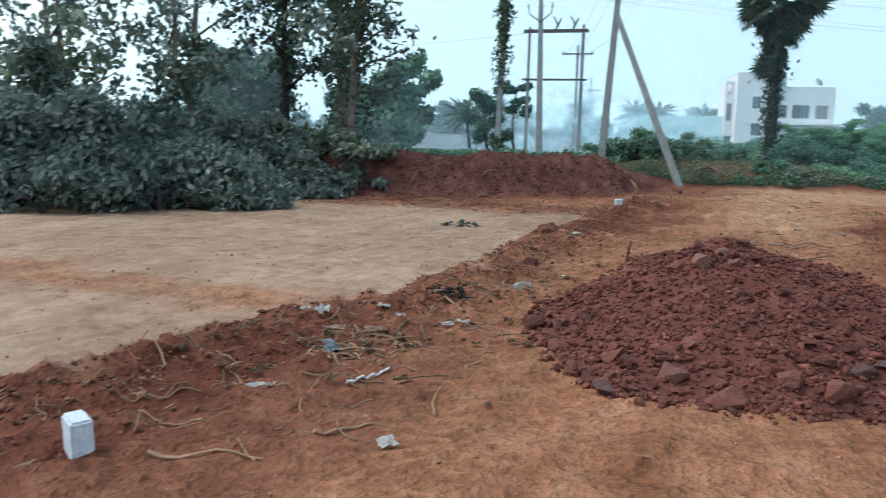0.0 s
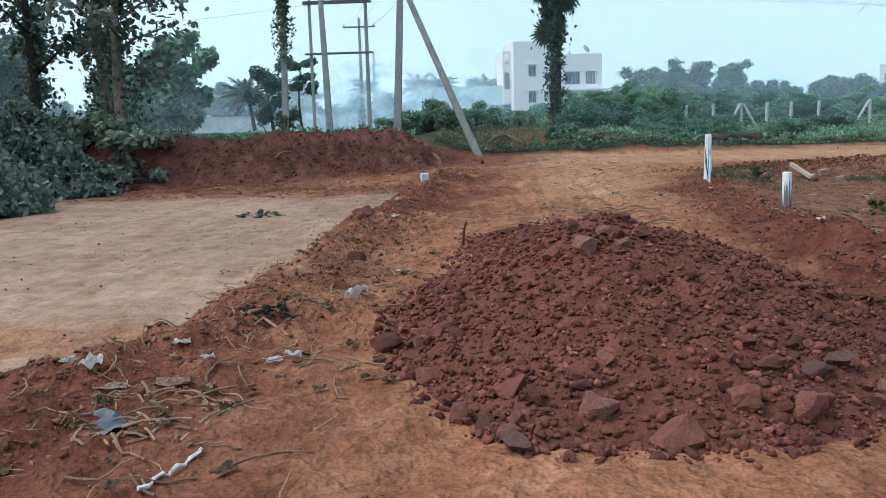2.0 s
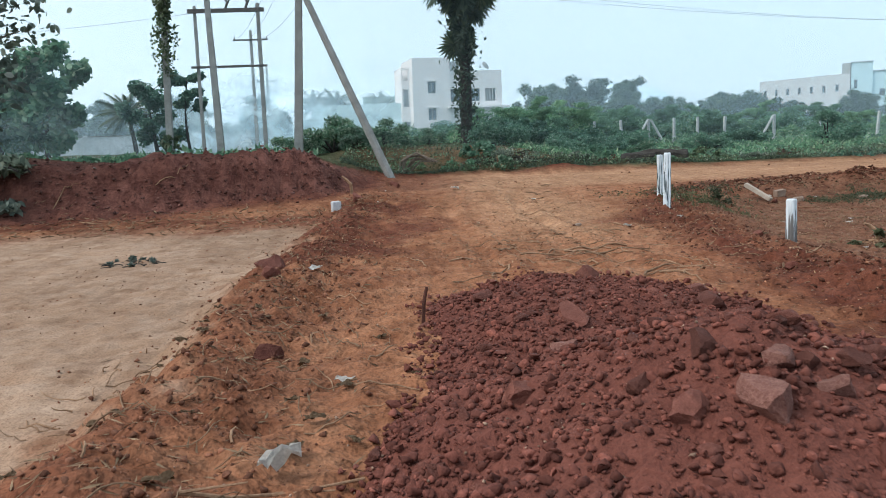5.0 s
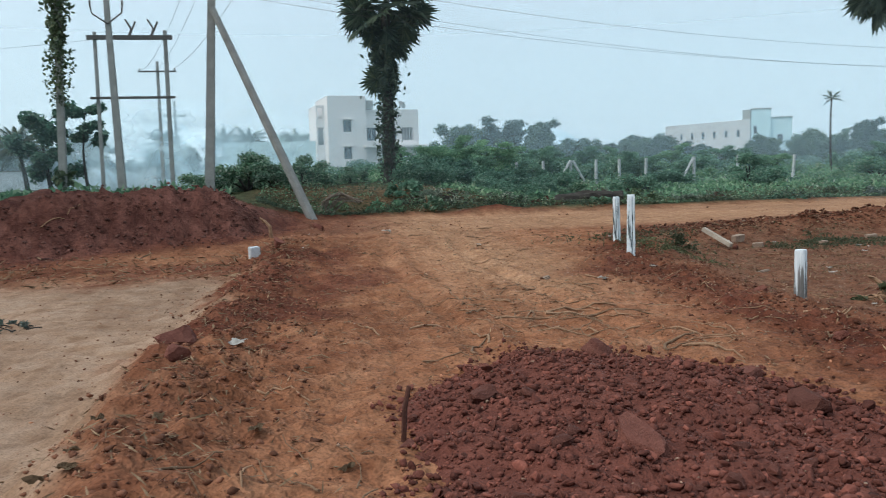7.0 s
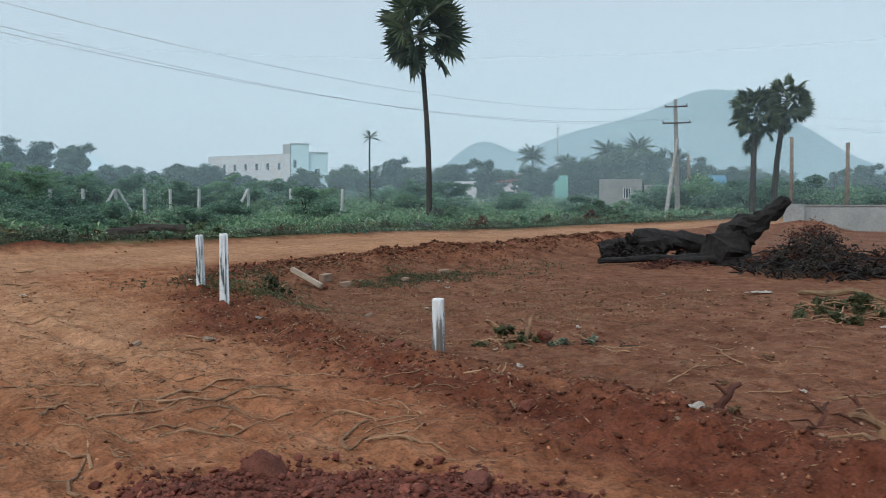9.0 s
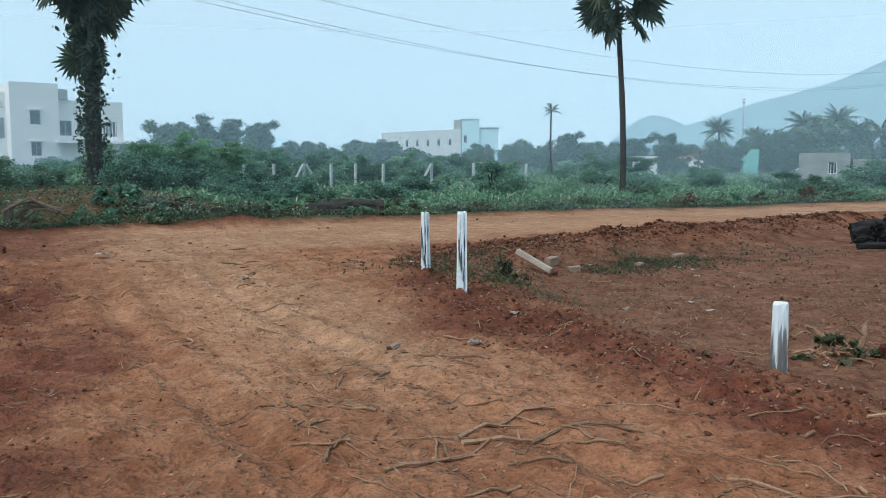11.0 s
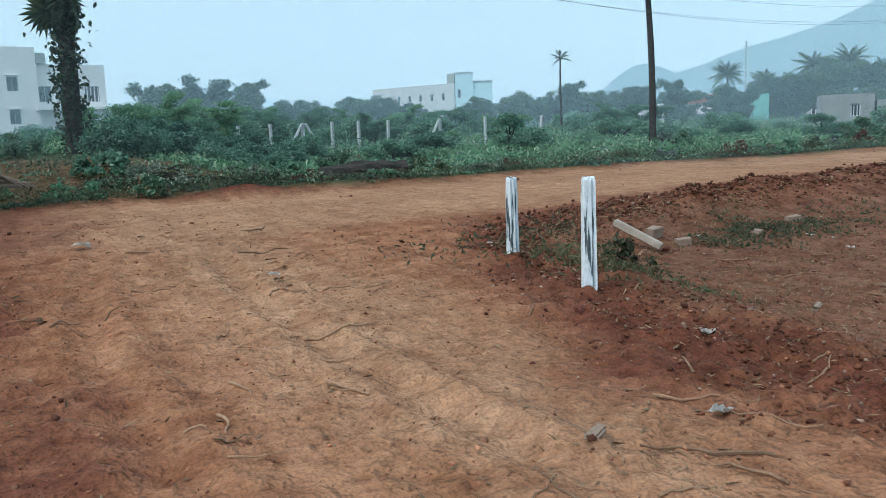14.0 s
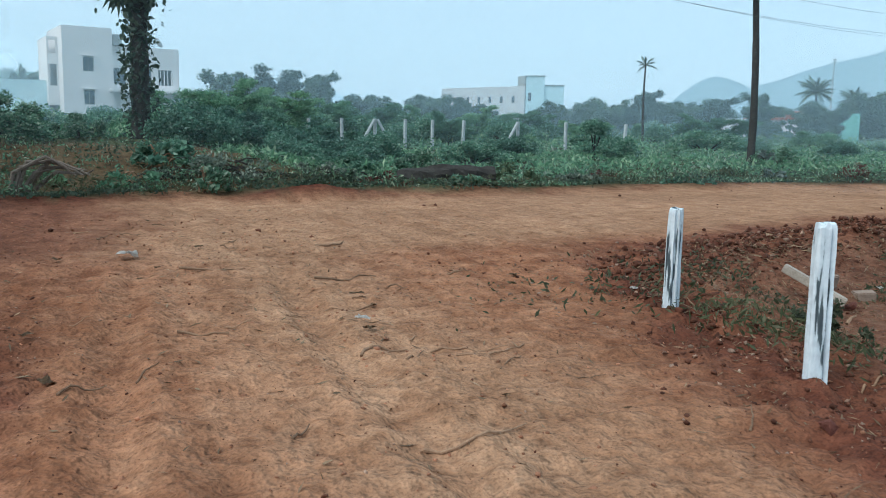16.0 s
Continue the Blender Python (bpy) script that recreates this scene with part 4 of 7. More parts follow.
def feather_palm(x, y, height, label, scale=1.0, seed=0, count=26):
    r = random.Random(seed)
    th = empty("coconut_palm", pose(x, y, gz(x, y)), label, "palm tree", "feather palms")
    bm = bmesh.new()
    pts = [(0.25 * math.sin(2 * u + seed), 0.2 * u, -0.3 + (height + 0.3) * u) for u in [i / 8 for i in range(9)]]
    tube(bm, pts, [(0.2 - 0.07 * i / 8) * min(1, scale) ** 0.7 for i in range(9)], 8)
    part("trunk", bm, DARKBARK, th, smooth=True)
    for k in range(count):
        m = Matrix.Translation(pts[-1]) @ pose(0, 0, 0, 0, 0, 137.5 * k) @ pose(0, 0, 0, 75 - 95 * k / count + r.uniform(-8, 8), 0, 0)
        s = scale * r.uniform(0.85, 1.1)
        put("frond", FEATHERS[k % 3], None, th, m=m @ Matrix.Diagonal((s, s, s, 1)))


for k, (x, y, h, s) in enumerate([(77.8, 85.3, 6.0, 0.8), (91.9, 84.3, 7.0, 0.9), (95.5, 81.6, 7.5, 0.9), (88, 88, 5.4, 0.75), (-8.0, 118, 5.0, 1.0), (-12, 125, 5.2, 1.0),
                                  (-2.5, 125, 4.8, 1.0), (-18, 116, 4.8, 1.0), (-15.5, 52.5, 2.4, 0.6), (120, 92, 6.5, 1.1), (38.9, 66.1, 5.9, 0.34)]):
    feather_palm(x, y, h, "hazy coconut palm with arching fronds in the distance", s, k, 26 if s > 0.4 else 9)


# ---- broad-leaved trees ----
def tree(x, y, height, crown, label, seed, trunk_r=0.16, leaf=0.3, per=260, material=None, bark=None, spread=1.0, low=0.35, limbs=9, squash=0.8, lean=(0, 0), name="tree", group="", z0=None):
    r = random.Random(seed)
    th = empty(name, pose(x, y, gz(x, y) if z0 is None else z0), label, "tree", group)
    bm = bmesh.new()
    pts = [Vector((lean[0] * u + 0.12 * math.sin(4 * u + seed), lean[1] * u + 0.12 * math.cos(3 * u + seed) - 0.12, -0.3 + (height * 0.92 + 0.3) * u)) for u in [i / 9 for i in range(10)]]
    tube(bm, pts, [trunk_r * (1.5 if i == 0 else 1.05 - 0.85 * i / 9) for i in range(10)], 10, 0.12, seed)
    ends, radii = [], []
    for k in range(limbs):
        u = low + (0.97 - low) * k / max(limbs - 1, 1)
        base = pts[0].lerp(pts[-1], u)
        a = 2.4 * k + r.uniform(-0.4, 0.4)
        ln = crown * spread * (1.15 - 0.6 * abs(u - 0.6)) * r.uniform(0.6, 1.05)
        tip = base + Vector((math.cos(a) * ln, math.sin(a) * ln, ln * r.uniform(0.15, 0.7)))
        mid = base.lerp(tip, 0.5) + Vector((0, 0, 0.1 * ln))
        tube(bm, [base, mid, tip], [trunk_r * 0.38 * (1.2 - u), trunk_r * 0.22, trunk_r * 0.08], 6)
        for q in (0.55, 0.8, 1.05):
            ends.append(base.lerp(tip, q) + Vector((r.uniform(-.3, .3), r.uniform(-.3, .3), r.uniform(-.1, .35))) * crown * 0.5)
            radii.append(crown * r.uniform(0.22, 0.42))
    part("trunk", bm, bark or BARK, th, smooth=True)
    me = blade_mesh("crown", clumps([e[:] for e in ends], radii, per, seed, squash, 0.2), leaf, 1.5, 0.15, 0.2, seed, name != "far_tree")
    put("crown", me, material or GREEN, th)
    return th


# roadside teak trees on and behind the bank
TEAK = "tall teak tree with large dusty leaves and vines on its trunk"
for k, (x, y, h, c) in enumerate([(-12.9, 27.6, 9.5, 2.3), (-15.3, 28.2, 9.5, 2.2), (-11.6, 26.2, 8.8, 1.7), (-18.5, 27.0, 9.5, 2.5), (-17.0, 23.5, 8.5, 2.2), (-20.5, 22.5, 9, 2.6), (-18, 19.5, 8.0, 2.3)]):
    th = tree(x, y, h, c, TEAK, 20 + k, 0.17 if k else 0.2, 0.15, 38, DULL if k != 1 else DARKLEAF, BARK if k != 1 else DARKBARK, 1.0, 0.28, 12, 0.9, (0.2, 0), "teak_tree", "roadside teak trees")
    vine(th, 7.0 if k < 3 else 4, 0.42, 1100 if k < 3 else 500, 40 + k, 0.14, 1.5)
tree(-16.2, 42.6, 4.35, 1.8, "rounded dark green mango tree in front of the white wall", 31, 0.14, 0.22, 190, GREEN, DARKBARK, 0.95, 0.2, 12, 0.9, (0, 0), "mango_tree")
tree(-18.6, 43.5, 3.6, 1.5, "smaller dark green mango tree in front of the white wall", 32, 0.12, 0.22, 170, GREEN, DARKBARK, 0.95, 0.2, 10, 0.9, (0, 0), "mango_tree")
tree(-13.2, 48.8, 3.6, 1.3, "small dark drooping tree near the white wall", 33, 0.12, 0.13, 300, GREEN, DARKBARK, 0.9, 0.2, 9, 0.8, (0, 0), "small_tree")
tree(-11.4, 48.6, 4.2, 0.8, "small dark drooping tree behind the vine pole", 34, 0.09, 0.13, 200, GREEN, DARKBARK, 0.9, 0.6, 6, 0.8, (0, 0), "small_tree")

# felled leafy branches heaped against the bank
def brush_heap(x, y, size, label, seed, count, leaf, material, lump=26, twigs=40, base=0.0):
    r = random.Random(seed)
    th = empty("brush_heap", pose(x, y, gz(x, y)), label, "brush heap", "cut brush")
    for k in range(twigs):
        a, q = r.random() * 6.28, r.random() ** 0.5
        p = Vector((math.cos(a) * q * size[0], math.sin(a) * q * size[1], r.random() * size[2] * (1 - q) * 0.9))
        d = Vector((r.uniform(-1, 1) * size[0], r.uniform(-1, 1) * size[1], r.uniform(-0.3, 0.5) * size[2])) * 0.4
        bm = bmesh.new()
        tube(bm, [p, p + d * 0.5 + Vector((0, 0, 0.08 * size[2])), p + d], [0.03 * size[2] ** 0.5, 0.02 * size[2] ** 0.5, 0.008], 5)
        part("branch", bm, CHAR if material in (CHAR, DARKBARK) else RUST if material is RUST else DARKBARK if material in (DULL, DARKLEAF) else TWIG, th)
    cs, rs = [], []
    for k in range(lump):
        a, q = r.random() * 6.28, r.random() ** 0.6
        hgt = size[2] * max(0.08, 1 - q ** 1.4) * r.uniform(0.3, 0.95)
        cs.append((math.cos(a) * q * size[0], math.sin(a) * q * size[1], hgt))
        rs.append(min(size) * r.uniform(0.22, 0.42))
    pts = clumps(cs, rs, count // lump, seed, 0.8, 0.15)
    pts[:, 2] = np.abs(pts[:, 2]) + 0.02
    put("foliage", blade_mesh("foliage", pts, leaf, 1.9, 0.2, 0.15, seed, leaf > 0.09), material, th)
    return th


brush_heap(-15.2, 16.6, (2.9, 2.4, 3.5), "large heap of felled branches with dusty grey-green leaves", 51, 14000, 0.105, DULL, 46, 70)
brush_heap(-17.6, 18.2, (2.2, 2.0, 4.4), "tall heap of felled branches with dusty leaves", 71, 9000, 0.115, DULL, 40, 70)
brush_heap(-12.6, 18.6, (2.0, 1.9, 1.9), "heap of felled branches with dusty drying leaves", 52, 10000, 0.10, DULL, 40, 60)
brush_heap(-16.0, 21.5, (3.0, 3.0, 3.2), "tall tangle of dusty brush under the teak trees", 53, 9000, 0.12, DULL, 38, 50)
brush_heap(-13.2, 23.3, (2.3, 1.6, 1.3), "low tangle of dusty brush at the foot of the bank", 54, 4200, 0.11, DULL, 26, 70)
brush_heap(-11.6, 25.6, (1.5, 1.0, 1.0), "vines and dry brush spilling over the bank edge", 55, 1300, 0.15, DULL, 18, 50)
brush_heap(-15.2, 25.6, (2.4, 1.4, 1.5), "dusty leafy brush hanging over the bank", 56, 5200, 0.12, DULL, 28, 60)
brush_heap(-12.6, 26.0, (1.6, 1.1, 1.2), "dark leafy brush hanging over the bank", 57, 2600, 0.15, DULL, 22, 40)
brush_heap(-14.6, 21.6, (2.2, 1.7, 1.5), "dusty brush heaped below the bank", 58, 6500, 0.105, DULL, 34, 50)
brush_heap(-13.6, 24.2, (2.6, 1.5, 1.6), "dusty tangled brush and vines covering the bank", 59, 6200, 0.11, DULL, 34, 90)
brush_heap(-11.4, 25.0, (1.2, 0.9, 0.9), "dry tangled vines at the end of the brush", 68, 1500, 0.12, DULL, 18, 40)
brush_heap(3.2, 36.6, (1.5, 0.8, 0.7), "brown heap of cut stalks beside the far road", 69, 900, 0.05, DULL, 16, 80)
brush_heap(5.6, 36.8, (1.2, 0.7, 0.5), "brown heap of cut stalks beside the far road", 70, 700, 0.06, DULL, 14, 60)
for k, (x, y) in enumerate([(-14.5, 29.5), (-16.8, 30.5), (-19.5, 29), (-18, 33), (-22, 26)]):
    brush_heap(x, y, (1.6, 1.3, 1.1), "leafy green shrub behind the bank under the trees", 60 + k, 1500, 0.17, GREEN if k % 2 else DARKLEAF, 16, 8).name = "shrub"

# the near tree beside the track, bare hanging twigs
def near_tree():
    x, y = 2.81, 8.15
    th = empty("bare_tree", pose(x, y, gz(x, y) - 0.05), "grey-barked tree with bare drooping twigs beside the track", "tree")
    bm = bmesh.new()
    pts, rad = [], []
    for i in range(22):
        u = i / 21
        pts.append((0.12 * u + 0.03 * math.sin(6 * u), 0.1 * u, -0.2 + 6.4 * u))
        rad.append((0.145 - 0.04 * u) * (1.45 - 0.45 * min(1, u * 9)) * (1 + 0.12 * math.exp(-((u - 0.44) / 0.02) ** 2)))
    tube(bm, pts, rad, 14, 0.12, 4)
    for k in range(6):
        a = k * 1.05 + 0.4
        tube(bm, [(0, 0, 0.25), (math.cos(a) * 0.15, math.sin(a) * 0.15, 0.06), (math.cos(a) * 0.32, math.sin(a) * 0.32, -0.08)], [0.08, 0.06, 0.03], 7, 0.15, k)
    part("trunk", bm, TREEBARK, th, smooth=True)
    r = random.Random(9)
    for k, (reach, low, side) in enumerate([(0.55, 1.85, 0.0), (0.68, 2.05, 0.2), (0.4, 2.4, -0.2), (0.75, 2.5, 0.3), (0.9, 2.2, -0.1), (1.15, 2.6, 0.1), (0.5, 2.75, 0.35)]):
        bm = bmesh.new()
        pp, rr = [], []
        for i in range(13):
            u = i / 12
            pp.append(Vector((0.05 - reach * math.sin(min(1, u * 1.5) * 1.57) + 0.09 * math.sin(7 * u + k) * u + 0.03 * r.uniform(-1, 1), side * u * 1.5 + 0.08 * math.cos(6 * u + 2 * k) * u,
                              4.1 + 0.15 * k * (1 - u) + 0.5 * math.sin(u * 3.14) * (1 - u) - (4.1 - low) * u ** 1.6)))
            rr.append(0.008 * (1 - u) + 0.002)
        tube(bm, pp, rr, 5)
        stem = part("twig", bm, BARK, th)
        for i in range(3, 12):
            q = pp[i]
            e = Vector((r.uniform(-.7, .4), r.uniform(-.4, .4), r.uniform(-.9, 0.0))) * 0.55
            bm = bmesh.new()
            tube(bm, [q, q + e * 0.5 + Vector((0, 0, 0.05)), q + e], [0.005, 0.0035, 0.002], 4)
            part("side_twig", bm, BARK, stem)
    bm = bmesh.new()
    tube(bm, [(0.05, 0, 2.75), (-0.12, -0.02, 2.5), (-0.2, -0.02, 2.2), (-0.24, 0, 1.95)], [0.03, 0.011, 0.008, 0.004], 6)
    part("broken_twig", bm, DARKBARK, th)


near_tree()


# ---- buildings ----
def facade(bm, w, h, t, holes, z0=0.0, m=None):
    """A wall along x from 0 to w, with openings (x0, x1, z0, z1) right through it."""
    xs = sorted({0, w, *[v for a in holes for v in a[:2]]})
    zs = sorted({z0, h, *[v for a in holes for v in a[2:]]})
    start = len(bm.verts)
    for xa, xb in zip(xs, xs[1:]):
        run = None
        for za, zb in zip(zs, zs[1:]):
            solid = not any(a <= xa and xb <= b and c <= za and zb <= d for a, b, c, d in holes)
            if solid and run is None:
                run = za
            if run is not None and (not solid or zb == zs[-1]):
                box(bm, xa, xb, 0, t, run, zb if solid else za)
                run = None
    if m is not None:
        bm.verts.ensure_lookup_table()
        for v in bm.verts[start:]:
            v.co = m @ v.co


def window(parent, x0, x1, z0, z1, y, m, bars=1, frame_mat=None):
    win = new("window")
    win.parent, win.matrix_basis = parent, m
    bm = bmesh.new()
    e = 0.06
    for a in ((x0, x0 + e, z0, z1), (x1 - e, x1, z0, z1), (x0 + e, x1 - e, z0, z0 + e), (x0 + e, x1 - e, z1 - e, z1)):
        box(bm, a[0], a[1], y - 0.03, y + 0.03, a[2], a[3])
    for k in range(bars):
        c = x0 + (x1 - x0) * (k + 1) / (bars + 1)
        box(bm, c - 0.025, c + 0.025, y - 0.02, y + 0.02, z0 + e, z1 - e)
    part("window_frame", bm, frame_mat or CONCRETE, win)
    bm = bmesh.new()
    box(bm, x0 + 0.02, x1 - 0.02, y + 0.035, y + 0.05, z0 + 0.02, z1 - 0.02)
    part("pane", bm, GLASS_DARK, win)


def white_house():
    m = pose(1.6, 103, -0.2, 0, 0, 8)
    th = empty("white_house", m, "three-storey cream-white flat-roofed house with dark windows", "house", "buildings")
    one = Matrix.Identity(4)
    # tall block
    holes = [(1.75, 2.7, 6.35, 7.7), (1.75, 2.7, 3.3, 4.65)]
    bm = bmesh.new()
    facade(bm, 4.4, 10.4, 0.25, holes)
    box(bm, 4.15, 4.4, 0.25, 8, 0, 10.4)
    box(bm, 0.25, 4.15, 7.75, 8, 0, 10.4)
    box(bm, 0, 0.25, 0.25, 8, 0, 10.4)
    part("wall", bm, HOUSEPAINT, th)
    bm = bmesh.new()
    box(bm, 0.25, 4.15, 0.25, 7.75, 10.0, 10.15)
    part("roof", bm, CONCRETE, th)
    for a in holes:
        window(th, *a, 0.14, one)
        bm = bmesh.new()
        box(bm, a[0] - 0.1, a[1] + 0.1, -0.3, -0.005, a[3] + 0.06, a[3] + 0.14)
        part("sunshade", bm, HOUSEPAINT, th)
    # lower wing with an open loggia
    holes = [(0.15, 1.3, 5.35, 6.85), (1.8, 3.7, 5.35, 6.85), (4.35, 5.7, 5.35, 6.85), (1.4, 2.6, 1.6, 3.2)]
    w = Matrix.Translation((4.4, 0.6, 0))
    bm = bmesh.new()
    facade(bm, 6.35, 8.9, 0.25, holes, 0, w)
    box(bm, 10.5, 10.75, 0.85, 7.5, 0, 8.9)
    box(bm, 4.4, 10.5, 7.25, 7.5, 0, 8.9)
    part("wing_wall", bm, HOUSEPAINT, th)
    bm = bmesh.new()
    box(bm, 4.4, 10.5, 0.85, 7.25, 8.3, 8.5)
    box(bm, 4.4, 10.5, 0.85, 7.25, 4.4, 4.6)
    part("wing_slab", bm, CONCRETE, th)
    bm = bmesh.new()
    box(bm, 4.0, 11.3, -0.9, 0.6, 4.55, 4.8, 0.03)
    part("ledge", bm, HOUSEPAINT, th)
    bm = bmesh.new()
    box(bm, 4.45, 5.3, 0.1, 0.6, 8.9, 9.9)
    part("stair_head", bm, CONCRETE, th)
    window(th, 0.15, 1.3, 5.35, 6.85, 0.16, w)
    window(th, 2.7, 3.7, 5.35, 6.85, 0.16, w)
    window(th, 1.4, 2.6, 1.6, 3.2, 0.16, w)
    for k in range(4):
        bm = bmesh.new()
        box(bm, 8.95 + 0.34 * k, 9.02 + 0.34 * k, 0.68, 0.76, 5.35, 6.85)
        part("baluster", bm, HOUSEPAINT, th)
    # stair block set back on the side
    holes = [(0.15, 0.75, 8.0, 9.2), (0.1, 0.8, 5.0, 7.0)]
    bm = bmesh.new()
    facade(bm, 0.95, 9.5, 0.2, holes, 3.2, Matrix.Translation((-0.95, 2.2, 0)))
    box(bm, -0.95, -0.75, 2.4, 7.5, 3.2, 9.5)
    part("stair_wall", bm, HOUSEPAINT, th)
    bm = bmesh.new()
    tube(bm, [(9.0, 3, 8.5), (9.2, 3, 9.6)], [0.03, 0.03], 6)
    bmesh.ops.create_cone(bm, cap_ends=True, segments=14, radius1=0.55, radius2=0.1, depth=0.2, matrix=Matrix.Translation((9.5, 2.8, 9.7)) @ pose(0, 0, 0, 60, 0, 40))
    part("satellite_dish", bm, CONCRETE, th)
    bm = bmesh.new()
    box(bm, -2.5, 9.0, -2.2, -2.0, 0, 1.5)
    part("garden_wall", bm, HOUSEPAINT, th)


white_house()


def long_building():
    # corner at (95, 177): long side runs away from the road, bright end faces the camera
    d = math.degrees(math.atan2(202.8 - 177, 87.3 - 95))
    th = empty("school_building", pose(95, 177, 0), "long pale grey two-storey building with small windows and a stair tower", "building", "buildings")
    m = pose(0, 0, 0, 0, 0, d)
    holes = [(3.0 + 3.6 * k, 3.9 + 3.6 * k, 7.4, 8.9) for k in range(7)]
    bm = bmesh.new()
    facade(bm, 27, 11.0, 0.3, holes, 0, m)
    part("side_wall", bm, surface("grey_render", (0.46, 0.48, 0.49), (0.56, 0.58, 0.59), 0.3, 0.9, 0.1, fine=8), th)
    for a in holes:
        window(th, *a, 0.16, m)
    bm = bmesh.new()
    box(bm, 0, 27, -0.35, 0.0, 9.6, 9.8)
    bm.transform(m)
    part("ledge", bm, CONCRETE, th)
    e = math.degrees(math.atan2(-4.0, 6.6))
    m2 = pose(0, 0, 0, 0, 0, e)
    holes = [(0.5, 1.2, 7.8, 9.6), (0.5, 1.2, 4.0, 5.5)]
    bm = bmesh.new()
    facade(bm, 4.0, 13.1, 0.3, holes, 0, m2)
    part("tower_wall", bm, PALE_BLUE, th, "pale blue painted stair tower")
    for a in holes:
        window(th, *a, 0.16, m2)
    bm = bmesh.new()
    box(bm, -0.15, 4.15, -0.15, 3.5, 13.1, 13.3)
    bm.transform(m2)
    part("tower_roof", bm, CONCRETE, th)
    bm = bmesh.new()
    facade(bm, 2.2, 13.1, 0.3, [(0.6, 1.7, 7.8, 9.6)], 0, pose(0, 0, 0, 0, 0, d) @ Matrix.Translation((0, -0.01, 0)))
    part("tower_side", bm, CONCRETE, th)
    holes = [(1.3, 2.4, 6.2, 7.6)]
    m3 = m2 @ Matrix.Translation((4.0, 0.5, 0))
    bm = bmesh.new()
    facade(bm, 4.2, 11.2, 0.3, holes, 0, m3)
    part("end_wall", bm, PALE_BLUE, th, "pale blue painted end wall")
    window(th, *holes[0], 0.16, m3)
    bm = bmesh.new()
    box(bm, -0.1, 4.4, -0.25, 6, 11.2, 11.35)
    bm.transform(m3)
    part("end_roof", bm, CONCRETE, th)


long_building()


def plain_block(name, x, y, turn, w, d, h, material, label, roof=None, holes=(), z0=0.0, category="building"):
    th = empty(name, pose(x, y, z0, 0, 0, turn), label, category, "buildings")
    bm = bmesh.new()
    facade(bm, w, h, 0.2, holes)
    box(bm, 0, 0.2, 0.2, d, 0, h)
    box(bm, w - 0.2, w, 0.2, d, 0, h)
    box(bm, 0.2, w - 0.2, d - 0.2, d, 0, h)
    part("wall", bm, material, th)
    if roof:
        bm = bmesh.new()
        if roof[0] == "flat":
            box(bm, 0.2, w - 0.2, 0.2, d - 0.2, h - 0.3, h - 0.15)
        else:
            v = [bm.verts.new(p) for p in ((-0.3, -0.4, h - 0.1), (w + 0.3, -0.4, h - 0.1), (w + 0.3, d / 2, h + roof[2]), (-0.3, d / 2, h + roof[2]), (-0.3, d + 0.4, h - 0.1), (w + 0.3, d + 0.4, h - 0.1))]
            f = [bm.faces.new((v[0], v[1], v[2], v[3])), bm.faces.new((v[3], v[2], v[5], v[4]))]
            bmesh.ops.solidify(bm, geom=f, thickness=0.12)
        part("roof", bm, roof[1], th)
    for a in holes:
        window(th, *a, 0.1, Matrix.Identity(4), 2, WHITEWASH)
    return th


ROOFTILE = surface("red_roof_tile", (0.25, 0.10, 0.07), (0.38, 0.17, 0.12), 1.5, 0.9, 0.3)
TEALPAINT = surface("teal_paint", (0.16, 0.42, 0.38), (0.24, 0.55, 0.48), 1.5, 0.8, 0.1)
BLUESHEET = surface("blue_tarpaulin", (0.10, 0.32, 0.50), (0.18, 0.45, 0.62), 1.5, 0.6, 0.2)
PALEBLUE = surface("pale_blue_wall", (0.50, 0.68, 0.70), (0.62, 0.80, 0.82), 0.4, 0.9, 0.1, fine=9)
plain_block("mint_building", -5.0, 131, 0, 6.5, 7, 7.3, MINT, "mint green flat-roofed building behind the bushes", ("flat", CONCRETE))
plain_block("long_shed", -10.2, 106, 0, 10.6, 6, 5.3, PALEBLUE, "long pale blue-green walled shed behind the bushes", ("flat", CONCRETE))
plain_block("grey_hut", 60.2, 59.8, math.degrees(math.atan2(-3.0, 2.4)), 3.9, 9, 2.75, BLOCKWORK, "small roofless grey blockwork hut with a barred white window", ("flat", BLOCKWORK), [(2.2, 2.9, 0.95, 1.95)], 0.2, "hut")
plain_block("low_shed", 62.75, 56.6, math.degrees(math.atan2(-3.0, 2.4)), 3.6, 6, 2.2, BLOCKWORK, "low grey blockwork shed beside the hut", ("flat", BLOCKWORK), (), 0.2, "shed")
plain_block("tiled_house", 86.5, 104, -42, 9, 6, 3.0, RENDERED, "low house with a red tiled roof among the trees", ("gable", ROOFTILE, 1.2), (), 0.6, "house")
plain_block("teal_shed", 79.6, 83, -42, 1.7, 3, 3.4, TEALPAINT, "small teal painted shed among the trees", ("flat", TEALPAINT), (), 0.6, "shed")
plain_block("blue_shed", 76, 58, -50, 1.3, 3, 2.2, BLUESHEET, "small shed under a blue tarpaulin roof", ("gable", BLUESHEET, 0.7), (), 0.6, "shed")
for k, (x, y, w) in enumerate([(71, 93, 4), (98, 90, 5), (64, 105, 4)]):
    plain_block("low_house", x, y, -45, w, 4, 2.9, RENDERED if k % 2 else WHITEWASH, "distant low white house half hidden by scrub", ("flat", CONCRETE), (), 0.4, "house")


